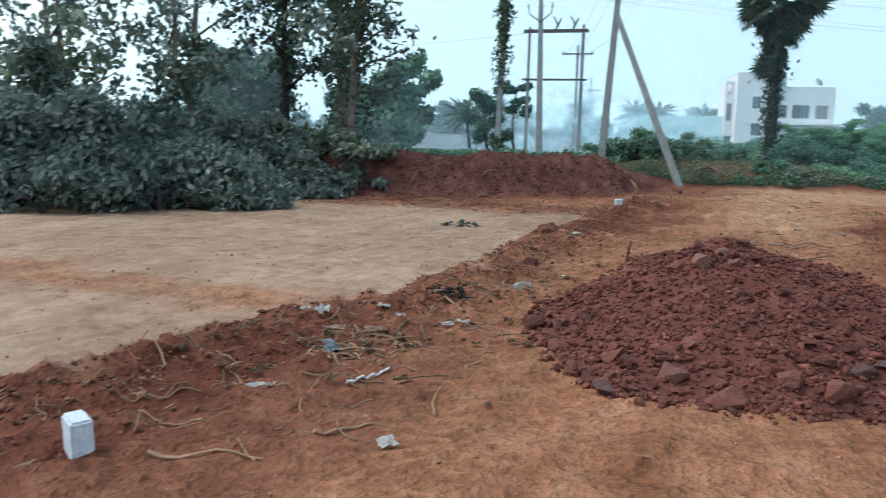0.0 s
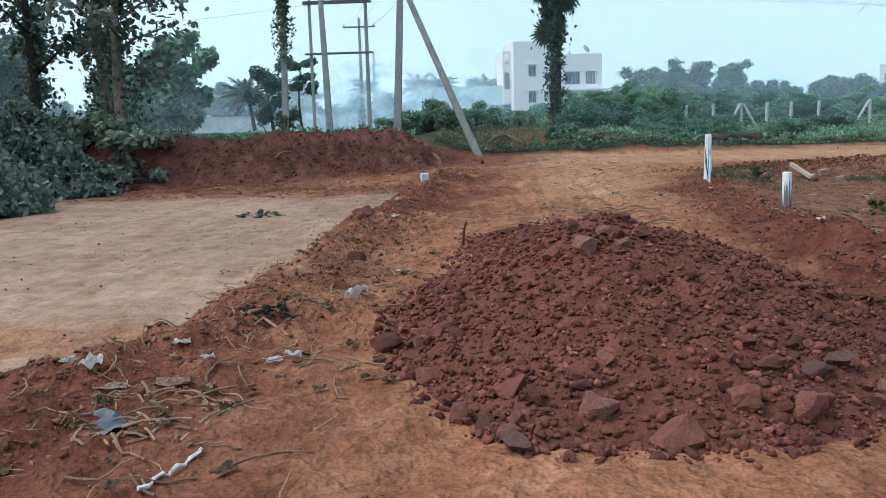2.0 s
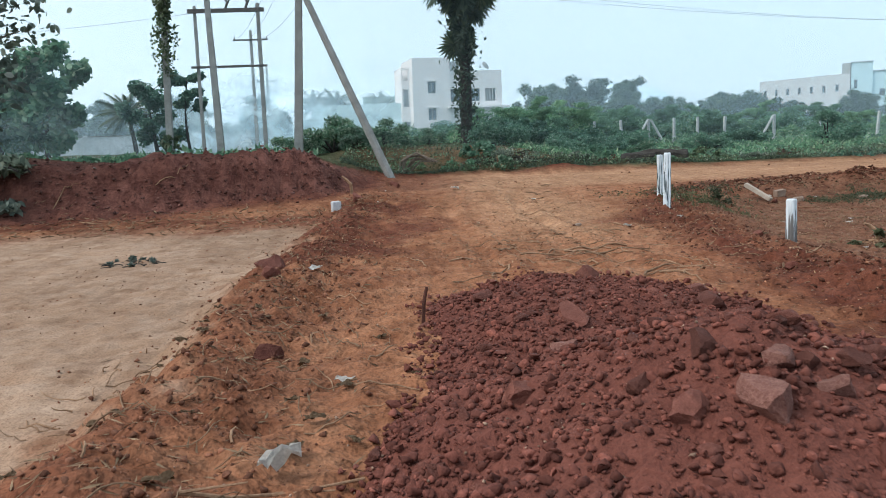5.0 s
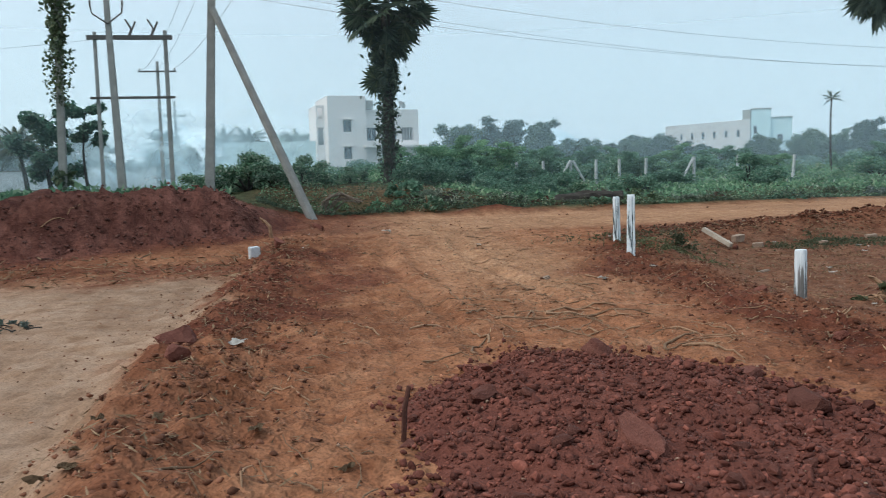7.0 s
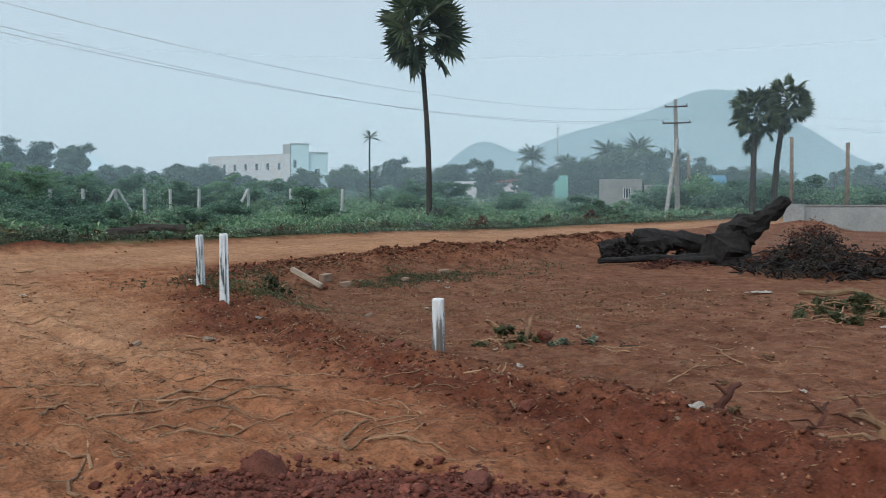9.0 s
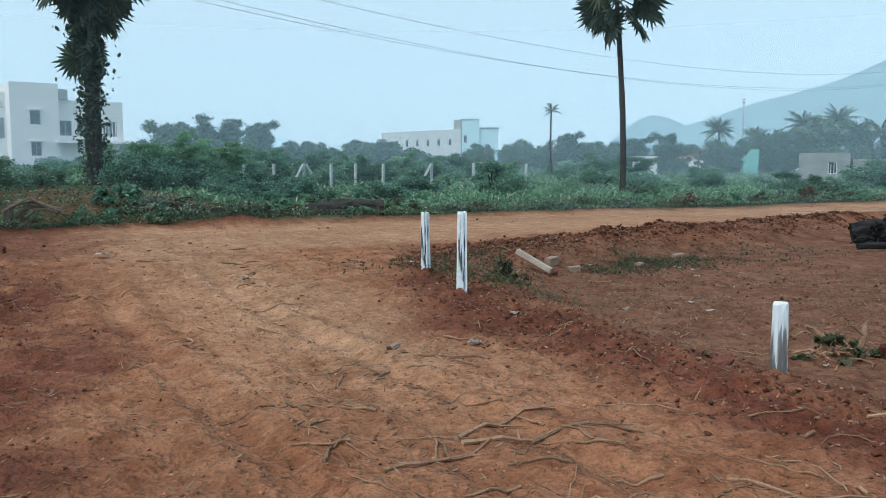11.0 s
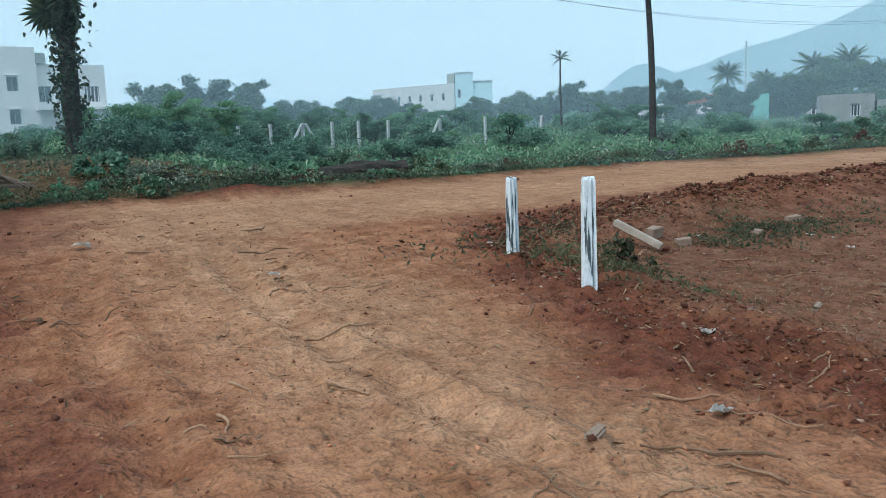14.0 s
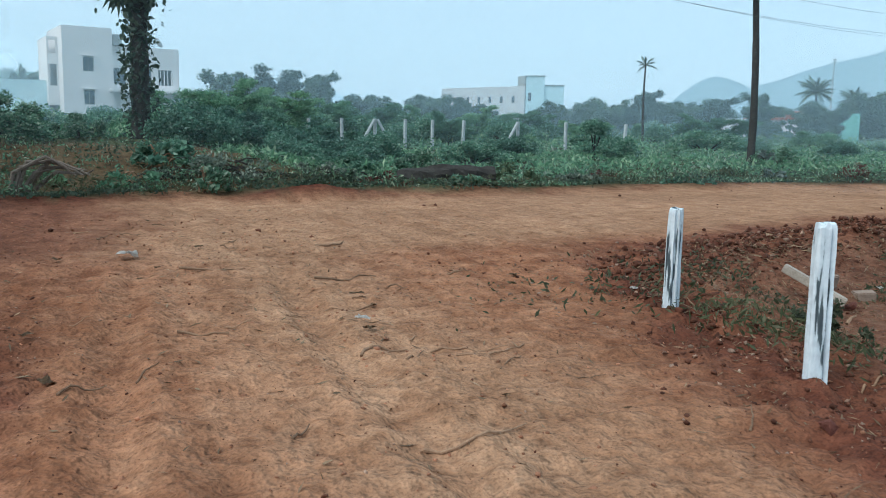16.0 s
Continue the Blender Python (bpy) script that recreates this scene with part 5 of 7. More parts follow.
def long_wall(name, x0, y0, x1, y1, h, t, material, label, pillars=0, z=None):
    ln = math.hypot(x1 - x0, y1 - y0)
    th = empty(name, pose(x0, y0, gz(x0, y0) if z is None else z, 0, 0, math.degrees(math.atan2(y1 - y0, x1 - x0))), label, "wall", "boundary walls")
    bm = bmesh.new()
    box(bm, 0, ln, -t / 2, t / 2, -0.5, h, 0.02)
    part("wall_panel", bm, material, th)
    bm = bmesh.new()
    box(bm, -0.02, ln + 0.02, -t / 2 - 0.04, t / 2 + 0.04, h, h + 0.07, 0.02)
    part("coping", bm, CONCRETE, th)
    for k in range(pillars):
        c = ln * k / max(pillars - 1, 1)
        bm = bmesh.new()
        box(bm, c - 0.16, c + 0.16, -t / 2 - 0.07, t / 2 + 0.07, -0.5, h + 0.12, 0.02)
        part("pillar", bm, material, th)
    return th


STAINED = surface("stained_whitewash", (0.55, 0.62, 0.64), (0.86, 0.91, 0.93), 0.9, 0.95, 0.2, fine=6)
long_wall("white_wall", -52, 57, -12, 70.2, 1.4, 0.22, STAINED, "weather-stained whitewashed boundary wall behind the bank", 12, 0.72)
low = long_wall("block_wall", 39.3, 30.2, 46.5, 14.5, 0.75, 0.22, BLOCKWORK, "low unfinished grey block wall at the roadside", 3, 0.15)
bm = bmesh.new()
box(bm, -0.4, 0.6, -0.3, 0.3, -0.4, 0.85, 0.02)
part("pier", bm, BLOCKWORK, low)

# mast and fence
bm = bmesh.new()
tube(bm, [(0, 0, 0), (0, 0, 7), (0, 0, 14)], [0.18, 0.14, 0.08], 6)
for z in (13.0, 13.5):
    box(bm, -0.5, 0.5, -0.06, 0.06, z, z + 0.12)
ob = part("radio_mast", bm, CONCRETE)
ob.location = (117, 116.4, 0.3)
tagged(ob, "thin pale mast far off among the trees", "mast")
for x, y in ((10.6, 61.6), (14.2, 60.7), (15.9, 60.2), (17.4, 59.6), (18.8, 59.1), (20.3, 58.4), (23.0, 57.1), (25.5, 56.2), (28.5, 55.0), (12.4, 61.2), (7.5, 62.4)):
    bm = bmesh.new()
    box(bm, -0.075, 0.075, -0.075, 0.075, -0.3, 1.7, 0.015)
    ob = part("fence_post", bm, FENCEPAINT)
    ob.matrix_basis = pose(x, y, gz(x, y) - 0.1, random.uniform(-3, 3), random.uniform(-3, 3), 20)
    tagged(ob, "weathered pale concrete fence post in the weeds", "fence post", "field fence")
for cx, cy in ((15.9, 60.2), (23.0, 57.1)):
    for sd in (-1, 1):
        if cx > 20 and sd > 0:
            continue
        bm = bmesh.new()
        tube(bm, [(sd * 1.15, 0, -0.2), (sd * 0.1, 0, 1.65)], [0.085, 0.075], 6)
        ob = part("fence_brace", bm, FENCEPAINT)
        ob.location = (cx, cy - 0.12, gz(cx, cy) - 0.1)
        tagged(ob, "slanting concrete brace against a fence post", "fence brace", "field fence")

# ---- scrub in the field ----
def shrub(x, y, size, label, seed, material, leaf=0.13, count=1300, lump=14):
    r = random.Random(seed)
    th = empty("shrub", pose(x, y, gz(x, y) - 0.05, 0, 0, seed * 40), label, "shrub", "field scrub")
    bm = bmesh.new()
    cs, rs = [], []
    for k in range(lump):
        a, q = r.random() * 6.28, r.random() ** 0.5
        c = Vector((math.cos(a) * q * 0.8 * size, math.sin(a) * q * 0.8 * size, size * r.uniform(0.12, 0.95) * (1.15 - 0.6 * q)))
        cs.append(c[:])
        rs.append(size * r.uniform(0.2, 0.36))
        if k < 8:
            tube(bm, [(0, 0, 0), c * 0.55 + Vector((0, 0, 0.1 * size)), c], [0.03 * size, 0.018 * size, 0.006 * size], 5)
    part("stem", bm, DARKBARK, th)
    pts = clumps(cs, rs, count // lump, seed, 0.7, 0.1)
    pts[:, 2] = np.abs(pts[:, 2])
    put("foliage", blade_mesh("foliage", pts, leaf * size ** 0.5, 1.7, 0.2, 0.3, seed), material, th)
    return th


SHRUBS = [shrub(-3.6, 39.8, 1.55, "bright green thorny shrub behind the utility pole", 1, WEED, 0.052, 9000),
          shrub(3.6, 43.8, 1.6, "dark green dense shrub beside the palm", 2, GREEN, 0.055, 8500),
          shrub(21.9, 48.4, 1.75, "upright dark green shrub in the field", 3, GREEN, 0.055, 9000),
          shrub(8.0, 46.0, 1.5, "spreading green acacia scrub", 4, GREEN, 0.052, 9000),
          shrub(9.0, 38.6, 0.9, "low pale green leafy weeds at the roadside", 5, WEED, 0.055, 6500)]
rs = random.Random(77)
spots = [(4.9, 47.5, 1.1, 3), (7.8, 48.5, 1.1, 1), (-2.6, 38.6, 1.0, 0), (-4.8, 39.0, 1.0, 0), (-1.6, 42.5, 1.5, 0), (-3.0, 41.5, 1.6, 0), (-5.2, 42, 1.4, 0), (0.6, 45.5, 1.0, 0),
    (-3.5, 42, 1.1, 1), (5.2, 46.5, 1.15, 3), (6.5, 44, 0.8, 1), (11, 48, 1.0, 3), (9.2, 44.5, 0.9, 1), (6.8, 39, 0.6, 1)]
far_spots = [(17.5, 63, 1.4, 3), (21, 64, 1.3, 1), (24.9, 46.8, 0.6, 4), (27.6, 43.4, 1.0, 4), (29.5, 45, 0.7, 4),
    (12.5, 51, 0.6, 3), (14, 45, 0.8, 1), (17, 47.5, 0.8, 3), (55, 44, 1.6, 1), (57, 47, 2.1, 1), (60, 44.5, 2.3, 3), (54, 48, 1.9, 1), (63, 42, 2.1, 3), (58, 41, 1.7, 3), (61, 38, 1.6, 1),
    (64, 36, 1.7, 3), (52, 46, 1.4, 3), (70, 36, 1.9, 1), (56, 33, 1.3, 1), (62, 30, 1.5, 3)]
spots = spots + far_spots
for x, y, q in ((6, 50, 1.25), (8.0, 56, 1.2), (4.2, 53, 1.3), (12, 64, 1.6), (17, 68, 1.7), (22, 72, 1.7), (27, 66, 1.4), (32, 70, 1.5), (38, 75, 1.6), (44, 72, 1.4), (50, 78, 1.6), (58, 80, 1.5), (-1, 52, 1.3), (2, 60, 1.5), (7, 66, 1.6), (14, 76, 1.7), (25, 80, 1.8), (33, 84, 1.8)):
    spots.append((x, y, q, rs.choice([1, 3, 3])))
for k in range(260):
    x, d = rs.uniform(-4, 85), rs.random() ** 0.8
    y = float(far_edge(np.array(x))) + 2.5 + d * 68
    if math.hypot(x - 2.4, y - 45.6) < 1.2 or (-2 < x < 5 and y < 43.5) or (15 < x and 38 < y < 42 and x > 38) or (56 < x < 72 and 52 < y < 66):
        continue
    s = (0.4 + 0.75 * rs.random() ** 1.6) * (1 + 1.0 * d) * (0.8 if x > 30 else 1)
    if 6 < x < 30 and y < 61:
        s *= 0.36
    spots.append((x, y, s, rs.choice([0, 1, 1, 2, 3, 3, 4, 4])))
for x, y, s, k in spots:
    if x < 3.5 and y < 58:
        s *= 0.62
    ob = copy_thing(SHRUBS[k], Matrix.Identity(4))
    ob.matrix_basis = pose(x, y, gz(x, y) - 0.06, 0, 0, rs.uniform(0, 360)) @ Matrix.Diagonal((s * rs.uniform(0.9, 1.3), s * rs.uniform(0.9, 1.3), s * rs.uniform(0.8, 1.05), 1))

# flat-topped thorn bushes behind the palm
THORN = [tree(6.2, 51.4, 2.1, 1.5, "dense flat-topped green thorn bush behind the palm", 201, 0.06, 0.055, 520, THORNLEAF, DARKBARK, 1.0, 0.12, 18, 0.4, (0, 0), "thorn_bush", "thorn bushes"),
         tree(9.4, 56.0, 2.0, 1.7, "wide layered thorn bush with feathery green leaves", 202, 0.06, 0.055, 500, THORNLEAF, DARKBARK, 1.1, 0.15, 16, 0.35, (0, 0), "thorn_bush", "thorn bushes")]
for k, (x, y, q) in enumerate([(9.0, 60.0, 1.05), (12.2, 63.4, 0.95), (5.2, 57, 0.95), (7.3, 63.0, 0.95), (15.5, 68, 0.95), (19, 71, 1.05), (24, 72, 0.95), (11, 70, 1.1), (29, 73, 1.0), (36, 78, 1.05), (43, 66, 0.9), (50, 70, 0.95), (7.8, 53.5, 0.8), (56, 47, 0.8), (60, 43, 0.9), (66, 45, 0.95), (22, 63.5, 0.75), (31, 62, 0.7)]):
    ob = copy_thing(THORN[k % 2], Matrix.Identity(4))
    ob.matrix_basis = pose(x, y, gz(x, y) - 0.05, 0, 0, 77 * k) @ Matrix.Diagonal((q * (1 + 0.15 * (k % 3)), q, q, 1))

# weeds and grass along the far roadside and over the field
def weeds(name, n, area, size, material, seed, label, elong=3.0, hgt=0.5):
    r = np.random.default_rng(seed)
    P = np.array([area(r) for _ in range(n)])
    patch = vnoise(P[:, 0] * 0.8 + 3 * seed, P[:, 1] * 0.8, seed + 90) * 0.6 + vnoise(P[:, 0] * 2.3, P[:, 1] * 2.3, seed + 91) * 0.4
    P = P[patch > 0.36 + 0.22 * r.random(n)]
    n = len(P)
    base = ground_height(P[:, 0], P[:, 1])
    tuft = vnoise(P[:, 0] * 0.5, P[:, 1] * 0.5, seed)
    z = base + hgt * (0.1 + 1.2 * r.random(n) * tuft ** 1.5) * (0.4 + 0.6 * np.clip((P[:, 1] - 54) / 12, 0, 1) if hgt > 1 else 1)
    ob = put(name, blade_mesh(name, np.column_stack([P, z]), size, elong, 0.15, 0, seed), material)
    tagged(ob, label, "weeds", "", "stuff")


def roadside(r):
    x = r.uniform(5.0, 62) if r.random() < 0.84 else r.uniform(-3, 5)
    return x, float(np.interp(x, [-2, 1, 6, 15, 27, 60], [33.0, 34.3, 33.9, 35.2, 34.4, 36])) + 0.15 + abs(r.normal()) * 3.0


def field(r):
    y = 38 + 72 * r.random() ** 1.4
    x = r.uniform(-6, 30 + 0.9 * y)
    return x, y + 9 if x < 4 and y < 45 else y


weeds("roadside_weeds", 36000, roadside, 0.036, WEED, 1, "low green weeds along the far roadside", 2.6, 0.5)
weeds("roadside_dry_weeds", 30000, roadside, 0.026, DULL_GREEN, 8, "dry brown stalks along the far roadside", 5, 0.36)
weeds("roadside_dark_weeds", 46000, roadside, 0.045, DARKLEAF, 9, "dark green creepers along the far roadside", 2.2, 0.3)
weeds("field_grass", 130000, field, 0.075, GREEN, 2, "tall green grass and weeds over the open field", 3.0, 1.15)
weeds("bank_grass", 3500, lambda r: (r.uniform(-22, -4), 28.5 + 8 * r.random()), 0.11, GREEN, 3, "grass and creepers on top of the bank", 3, 0.2)
weeds("field_grass_pale", 60000, field, 0.07, WEED, 4, "pale flowering weeds in the open field", 2.5, 1.25)
weeds("plot_grass", 1100, lambda r: (r.normal(5.1, 0.4), r.normal(22.0, 0.7)), 0.02, DULL_GREEN, 5, "small green weeds round the marker posts", 5, 0.22)
weeds("plot_grass_dry", 16000, lambda r: (r.uniform(5.2, 13), r.uniform(17, 26)), 0.008, STRAW, 6, "dry grass stubble in the sunken plot", 9, 0.07)
weeds("plot_grass_green", 7000, lambda r: (r.normal(9.5, 2.4), r.normal(23.9, 0.6)), 0.025, DULL_GREEN, 7, "green creepers along the foot of the road bank", 3, 0.16)

# ---- distant trees ----
FAR = [tree(18.6, 112, 6.0, 2.6, "hazy rounded tree on the far edge of the field", 71, 0.2, 0.24, 210, FARLEAF, DARKBARK, 0.9, 0.15, 22, 0.85, (0, 0), "far_tree", "distant trees"),
       tree(25, 118, 6.4, 3.0, "hazy spreading tree on the far edge of the field", 72, 0.2, 0.25, 210, FARLEAF, DARKBARK, 1.0, 0.25, 22, 0.6, (0, 0), "far_tree", "distant trees"),
       tree(34, 130, 7.5, 2.2, "hazy taller tree on the far edge of the field", 73, 0.2, 0.24, 210, FARLEAF, DARKBARK, 0.8, 0.2, 20, 0.9, (0, 0), "far_tree", "distant trees")]
rf = random.Random(5)
for k in range(270):
    az, d = radians(rf.uniform(-42, 80)), rf.uniform(96, 215)
    x, y = math.sin(az) * d, 10 + math.cos(az) * d
    if -14 < x < 17 and y < 128:
        continue
    s = rf.uniform(0.35, 0.62) + 0.25 * rf.random() ** 3 + 0.0012 * (d - 100)
    if 60 < x < 108 and y > 120 and abs(math.degrees(az) - 28) < 7:
        s *= 0.62
    ob = copy_thing(FAR[k % 3], Matrix.Identity(4))
    ob.matrix_basis = pose(x, y, 0.2, 0, 0, rf.uniform(0, 360)) @ Matrix.Diagonal((s * rf.uniform(0.9, 1.5), s * rf.uniform(0.9, 1.5), s, 1))
for k, (x, y, s) in enumerate([(15.6, 97.8, 0.5), (12.6, 98.3, 0.54), (18.4, 97.2, 0.4), (33, 91.5, 0.58), (29.5, 93.5, 0.52), (36.5, 91, 0.46), (84, 82, 0.85), (89, 80, 0.95), (94, 78, 0.9), (87, 86, 0.9), (100, 76, 0.8), (72, 88, 0.7), (70.7, 119.4, 0.8), (69.8, 112.7, 0.72), (71.2, 106.7, 0.8), (77.4, 109.4, 0.78), (77.2, 104.3, 0.7), (83.8, 106.5, 0.62), (-30, 95, 0.8), (-24, 100, 0.75), (-38, 90, 0.9), (-27, 60, 0.7), (-34, 56, 0.9), (-40, 62, 1.0), (-46, 70, 1.1), (-30, 50, 0.9)]):
    ob = copy_thing(FAR[k % 3], Matrix.Identity(4))
    ob.matrix_basis = pose(x, y, gz(x, y) - 0.1, 0, 0, 50 * k) @ Matrix.Diagonal((s, s, s, 1))

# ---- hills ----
# distance haze is put into the hills' blue-grey base colour
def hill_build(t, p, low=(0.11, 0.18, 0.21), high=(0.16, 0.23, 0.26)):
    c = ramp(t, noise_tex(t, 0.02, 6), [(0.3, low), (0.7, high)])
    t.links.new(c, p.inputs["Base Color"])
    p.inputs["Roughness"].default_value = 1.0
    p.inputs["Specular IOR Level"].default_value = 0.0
    # a weak blue emission stands in for haze in front of the slopes
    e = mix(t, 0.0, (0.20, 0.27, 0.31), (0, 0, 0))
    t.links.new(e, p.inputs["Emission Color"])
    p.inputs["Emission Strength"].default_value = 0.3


HILL = mat("haze_tinted_hill", hill_build)
# farthest hill: paler base colour in place of thicker haze
FAINT_HILL = mat("pale_haze_tinted_hill", lambda t, p: hill_build(t, p, (0.42, 0.54, 0.60), (0.47, 0.59, 0.65)))


def hill(cx, cy, lumps_, label, seed, material=None):
    """A ridge of smooth humps (offset along the ridge, width, height)."""
    d = Vector((cx, cy, 0)).normalized()
    side = Vector((d.y, -d.x, 0))
    us, vs = np.linspace(-900, 900, 140), np.linspace(-250, 250, 12)
    verts = []
    for v in vs:
        h = sum(hh * np.exp(-(np.abs((us - o) / w) ** 2.2)) for o, w, hh in lumps_) * math.exp(-(v / 130) ** 2) * (1 + 0.10 * fbm(us * 0.012, us * 0 + v * 0.01, seed)) - 3
        verts += [(cx + side.x * u + d.x * v, cy + side.y * u + d.y * v, hv) for u, hv in zip(us, h)]
    n = len(us)
    faces = [(j * n + i, j * n + i + 1, (j + 1) * n + i + 1, (j + 1) * n + i) for j in range(len(vs) - 1) for i in range(n - 1)]
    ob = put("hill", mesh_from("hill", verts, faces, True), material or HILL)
    tagged(ob, label, "hill", "hills on the skyline", "structure")


hill(1514, 980, [(57, 165, 82), (-110, 410, 154), (620, 160, 45)], "long hill on the skyline tinted blue for haze", 1)
hill(1343, 1489, [(38, 120, 126), (-60, 90, 18)], "small rounded hill on the skyline tinted blue for haze", 2)
hill(700, 2410, [(-30, 160, 132), (-170, 90, 45), (110, 90, 25)], "faint low hill coloured pale for haze", 3, FAINT_HILL)

# ---- timber, roots and brush in the sunken plot ----
def log(name, pts, radii, material, label, category="log", sides=14, z=None):
    x, y = pts[0][:2]
    z0 = gz(x, y) if z is None else z
    bm = bmesh.new()
    fine, fr = [], []
    for k in range(15):
        u = k / 14 * (len(pts) - 1)
        i = min(int(u), len(pts) - 2)
        p = Vector(pts[i]).lerp(Vector(pts[i + 1]), u - i)
        bulge = 1 + 0.22 * noise.noise(p * 1.7)
        fine.append((p.x - x, p.y - y, p.z + 0.04 * noise.noise(p * 2.3)))
        fr.append((radii[i] + (radii[i + 1] - radii[i]) * (u - i)) * bulge)
    tube(bm, fine, fr, sides, 0.22, int(abs(x * 10)))
    for v in bm.verts:
        q = Vector(v.co)
        v.co += Vector((noise.noise(q * 6), noise.noise(q * 6 + Vector((7, 0, 0))), noise.noise(q * 6 + Vector((0, 9, 0))))) * radii[0] * 0.3
    ob = part(name, bm, material)
    ob.location = (x, y, z0)
    return tagged(ob, label, category, "felled timber" if category == "log" else "")


log("charred_log", [(17.8, 24.9, 0.22), (18.2, 24.5, 0.28), (18.9, 23.8, 0.42), (19.2, 23.5, 0.5)], [0.24, 0.29, 0.34, 0.28], CHAR, "thick charred black log lying on the plot edge")
log("charred_log", [(18.6, 24.3, 0.62), (19.4, 23.2, 0.55), (20.6, 21.9, 0.28)], [0.27, 0.26, 0.22], CHAR, "long charred black trunk resting on another log")
log("charred_log", [(17.7, 22.4, 0.1), (18.8, 21.3, 0.15), (20.2, 19.9, 0.12)], [0.1, 0.11, 0.08], CHAR, "thin charred branch on the bare plot")
log("charred_log", [(15.9, 23.4, 0.1), (17.5, 22.6, 0.13), (19.0, 21.6, 0.2)], [0.07, 0.1, 0.12], CHAR, "thin charred branch on the bare plot")
log("charred_log", [(18.3, 19.8, 0.12), (18.4, 18.6, 0.16), (18.2, 17.0, 0.1)], [0.12, 0.12, 0.08], CHAR, "charred pole lying before the burnt brush")
bm = bmesh.new()
spine = [(-0.25, 0.5, -0.25, 0.7), (-0.2, 0.38, 0.25, 0.82), (-0.1, 0.2, 0.7, 0.74), (0.05, -0.08, 1.05, 0.52), (0.25, -0.45, 1.3, 0.31), (0.42, -0.85, 1.62, 0.24), (0.58, -1.25, 2.02, 0.2), (0.6, -1.3, 2.08, 0.08)]
fine = []
for i in range(len(spine) - 1):
    for q in (0, 0.33, 0.66):
        fine.append([spine[i][c] + (spine[i + 1][c] - spine[i][c]) * q for c in range(4)])
tube(bm, [(p[0] + 0.05 * noise.noise((p[2] * 4, 1, 0)), p[1] + 0.05 * noise.noise((p[2] * 4, 5, 0)), p[2]) for p in fine], [p[3] * (1 + 0.18 * noise.noise((p[2] * 5, 9, 0))) for p in fine], 14, 0.3, 4)
for k, (dx, dy) in enumerate(((-0.5, 1.5), (-0.7, -1.0), (-0.9, 0.3), (0.5, 0.9), (0.2, 1.3))):
    tube(bm, [(-0.15, 0.35, 0.25 + 0.1 * k), (dx * 0.6, 0.3 + dy * 0.5, 0.2 + 0.08 * k), (dx, 0.3 + dy, -0.02)], [0.2, 0.12, 0.05], 8, 0.3, k)
for v in bm.verts:
    q = Vector(v.co)
    v.co += Vector((noise.noise(q * 5), noise.noise(q * 5 + Vector((7, 0, 0))), noise.noise(q * 5 + Vector((0, 9, 0))))) * 0.11
ob = part("uprooted_stump", bm, CHAR)
ob.matrix_basis = pose(19.3, 21.3, gz(19.3, 21.3)) @ Matrix.Diagonal((0.82, 0.82, 0.88, 1))
tagged(ob, "charred uprooted tree stump with its trunk jutting up", "tree stump")
brush_heap(18.9, 18.6, (2.5, 2.0, 1.15), "burnt dark brown heap of brush and roots", 81, 5000, 0.04, DARKBARK, 40, 190)
brush_heap(18.3, 24.3, (0.8, 0.6, 0.85), "burnt black root crown on the charred log", 77, 1600, 0.06, CHAR, 18, 50)
brush_heap(18.6, 23.2, (1.6, 1.2, 0.45), "burnt black twigs strewn under the charred logs", 85, 1500, 0.05, CHAR, 20, 70)
brush_heap(17.2, 22.0, (1.2, 0.9, 0.22), "dry reddish twigs strewn before the charred logs", 86, 900, 0.04, RUST, 16, 60)
brush_heap(19.6, 19.6, (1.3, 1.1, 1.3), "dry brown brush heaped behind the burnt stump", 90, 3000, 0.04, RUST, 30, 120)
brush_heap(20.6, 17.2, (1.6, 1.3, 1.0), "heap of dry reddish brush beside the burnt stump", 82, 4500, 0.05, RUST, 30, 90)
brush_heap(27.0, 43.2, (0.8, 0.6, 0.9), "pale flowering shrub at the foot of the slender palm", 87, 900, 0.08, DULL, 14, 10).name = "shrub"
brush_heap(6.6, 15.9, (0.55, 0.4, 0.1), "scattered white ash and chips beside the broken root", 88, 160, 0.05, DULL, 8, 14)
brush_heap(5.4, 22.0, (0.4, 0.5, 0.3), "green weeds growing behind the marker posts", 89, 500, 0.035, DULL_GREEN, 10, 10).name = "weed_clump"
brush_heap(12.0, 15.0, (1.25, 0.9, 0.36), "pile of cut green branches drying on the plot", 83, 2200, 0.05, DULL_GREEN, 22, 110)
brush_heap(9.3, 12.6, (0.55, 0.55, 0.75), "fibrous red-brown root clump torn from the soil", 84, 3600, 0.035, RUST, 20, 90).name = "root_clump"
log("pale_branch", [(13.3, 16.6, 0.1), (13.6, 15.7, 0.16), (13.5, 14.8, 0.05)], [0.05, 0.05, 0.02], STRAW, "pale peeled branch on the cut brush", "branch", 7)
log("fallen_trunk", [(7.4, 36.3, 0.22), (8.6, 35.9, 0.3), (9.7, 35.5, 0.3)], [0.2, 0.24, 0.27], DARKBARK, "old trunk lying in the roadside weeds", "log")


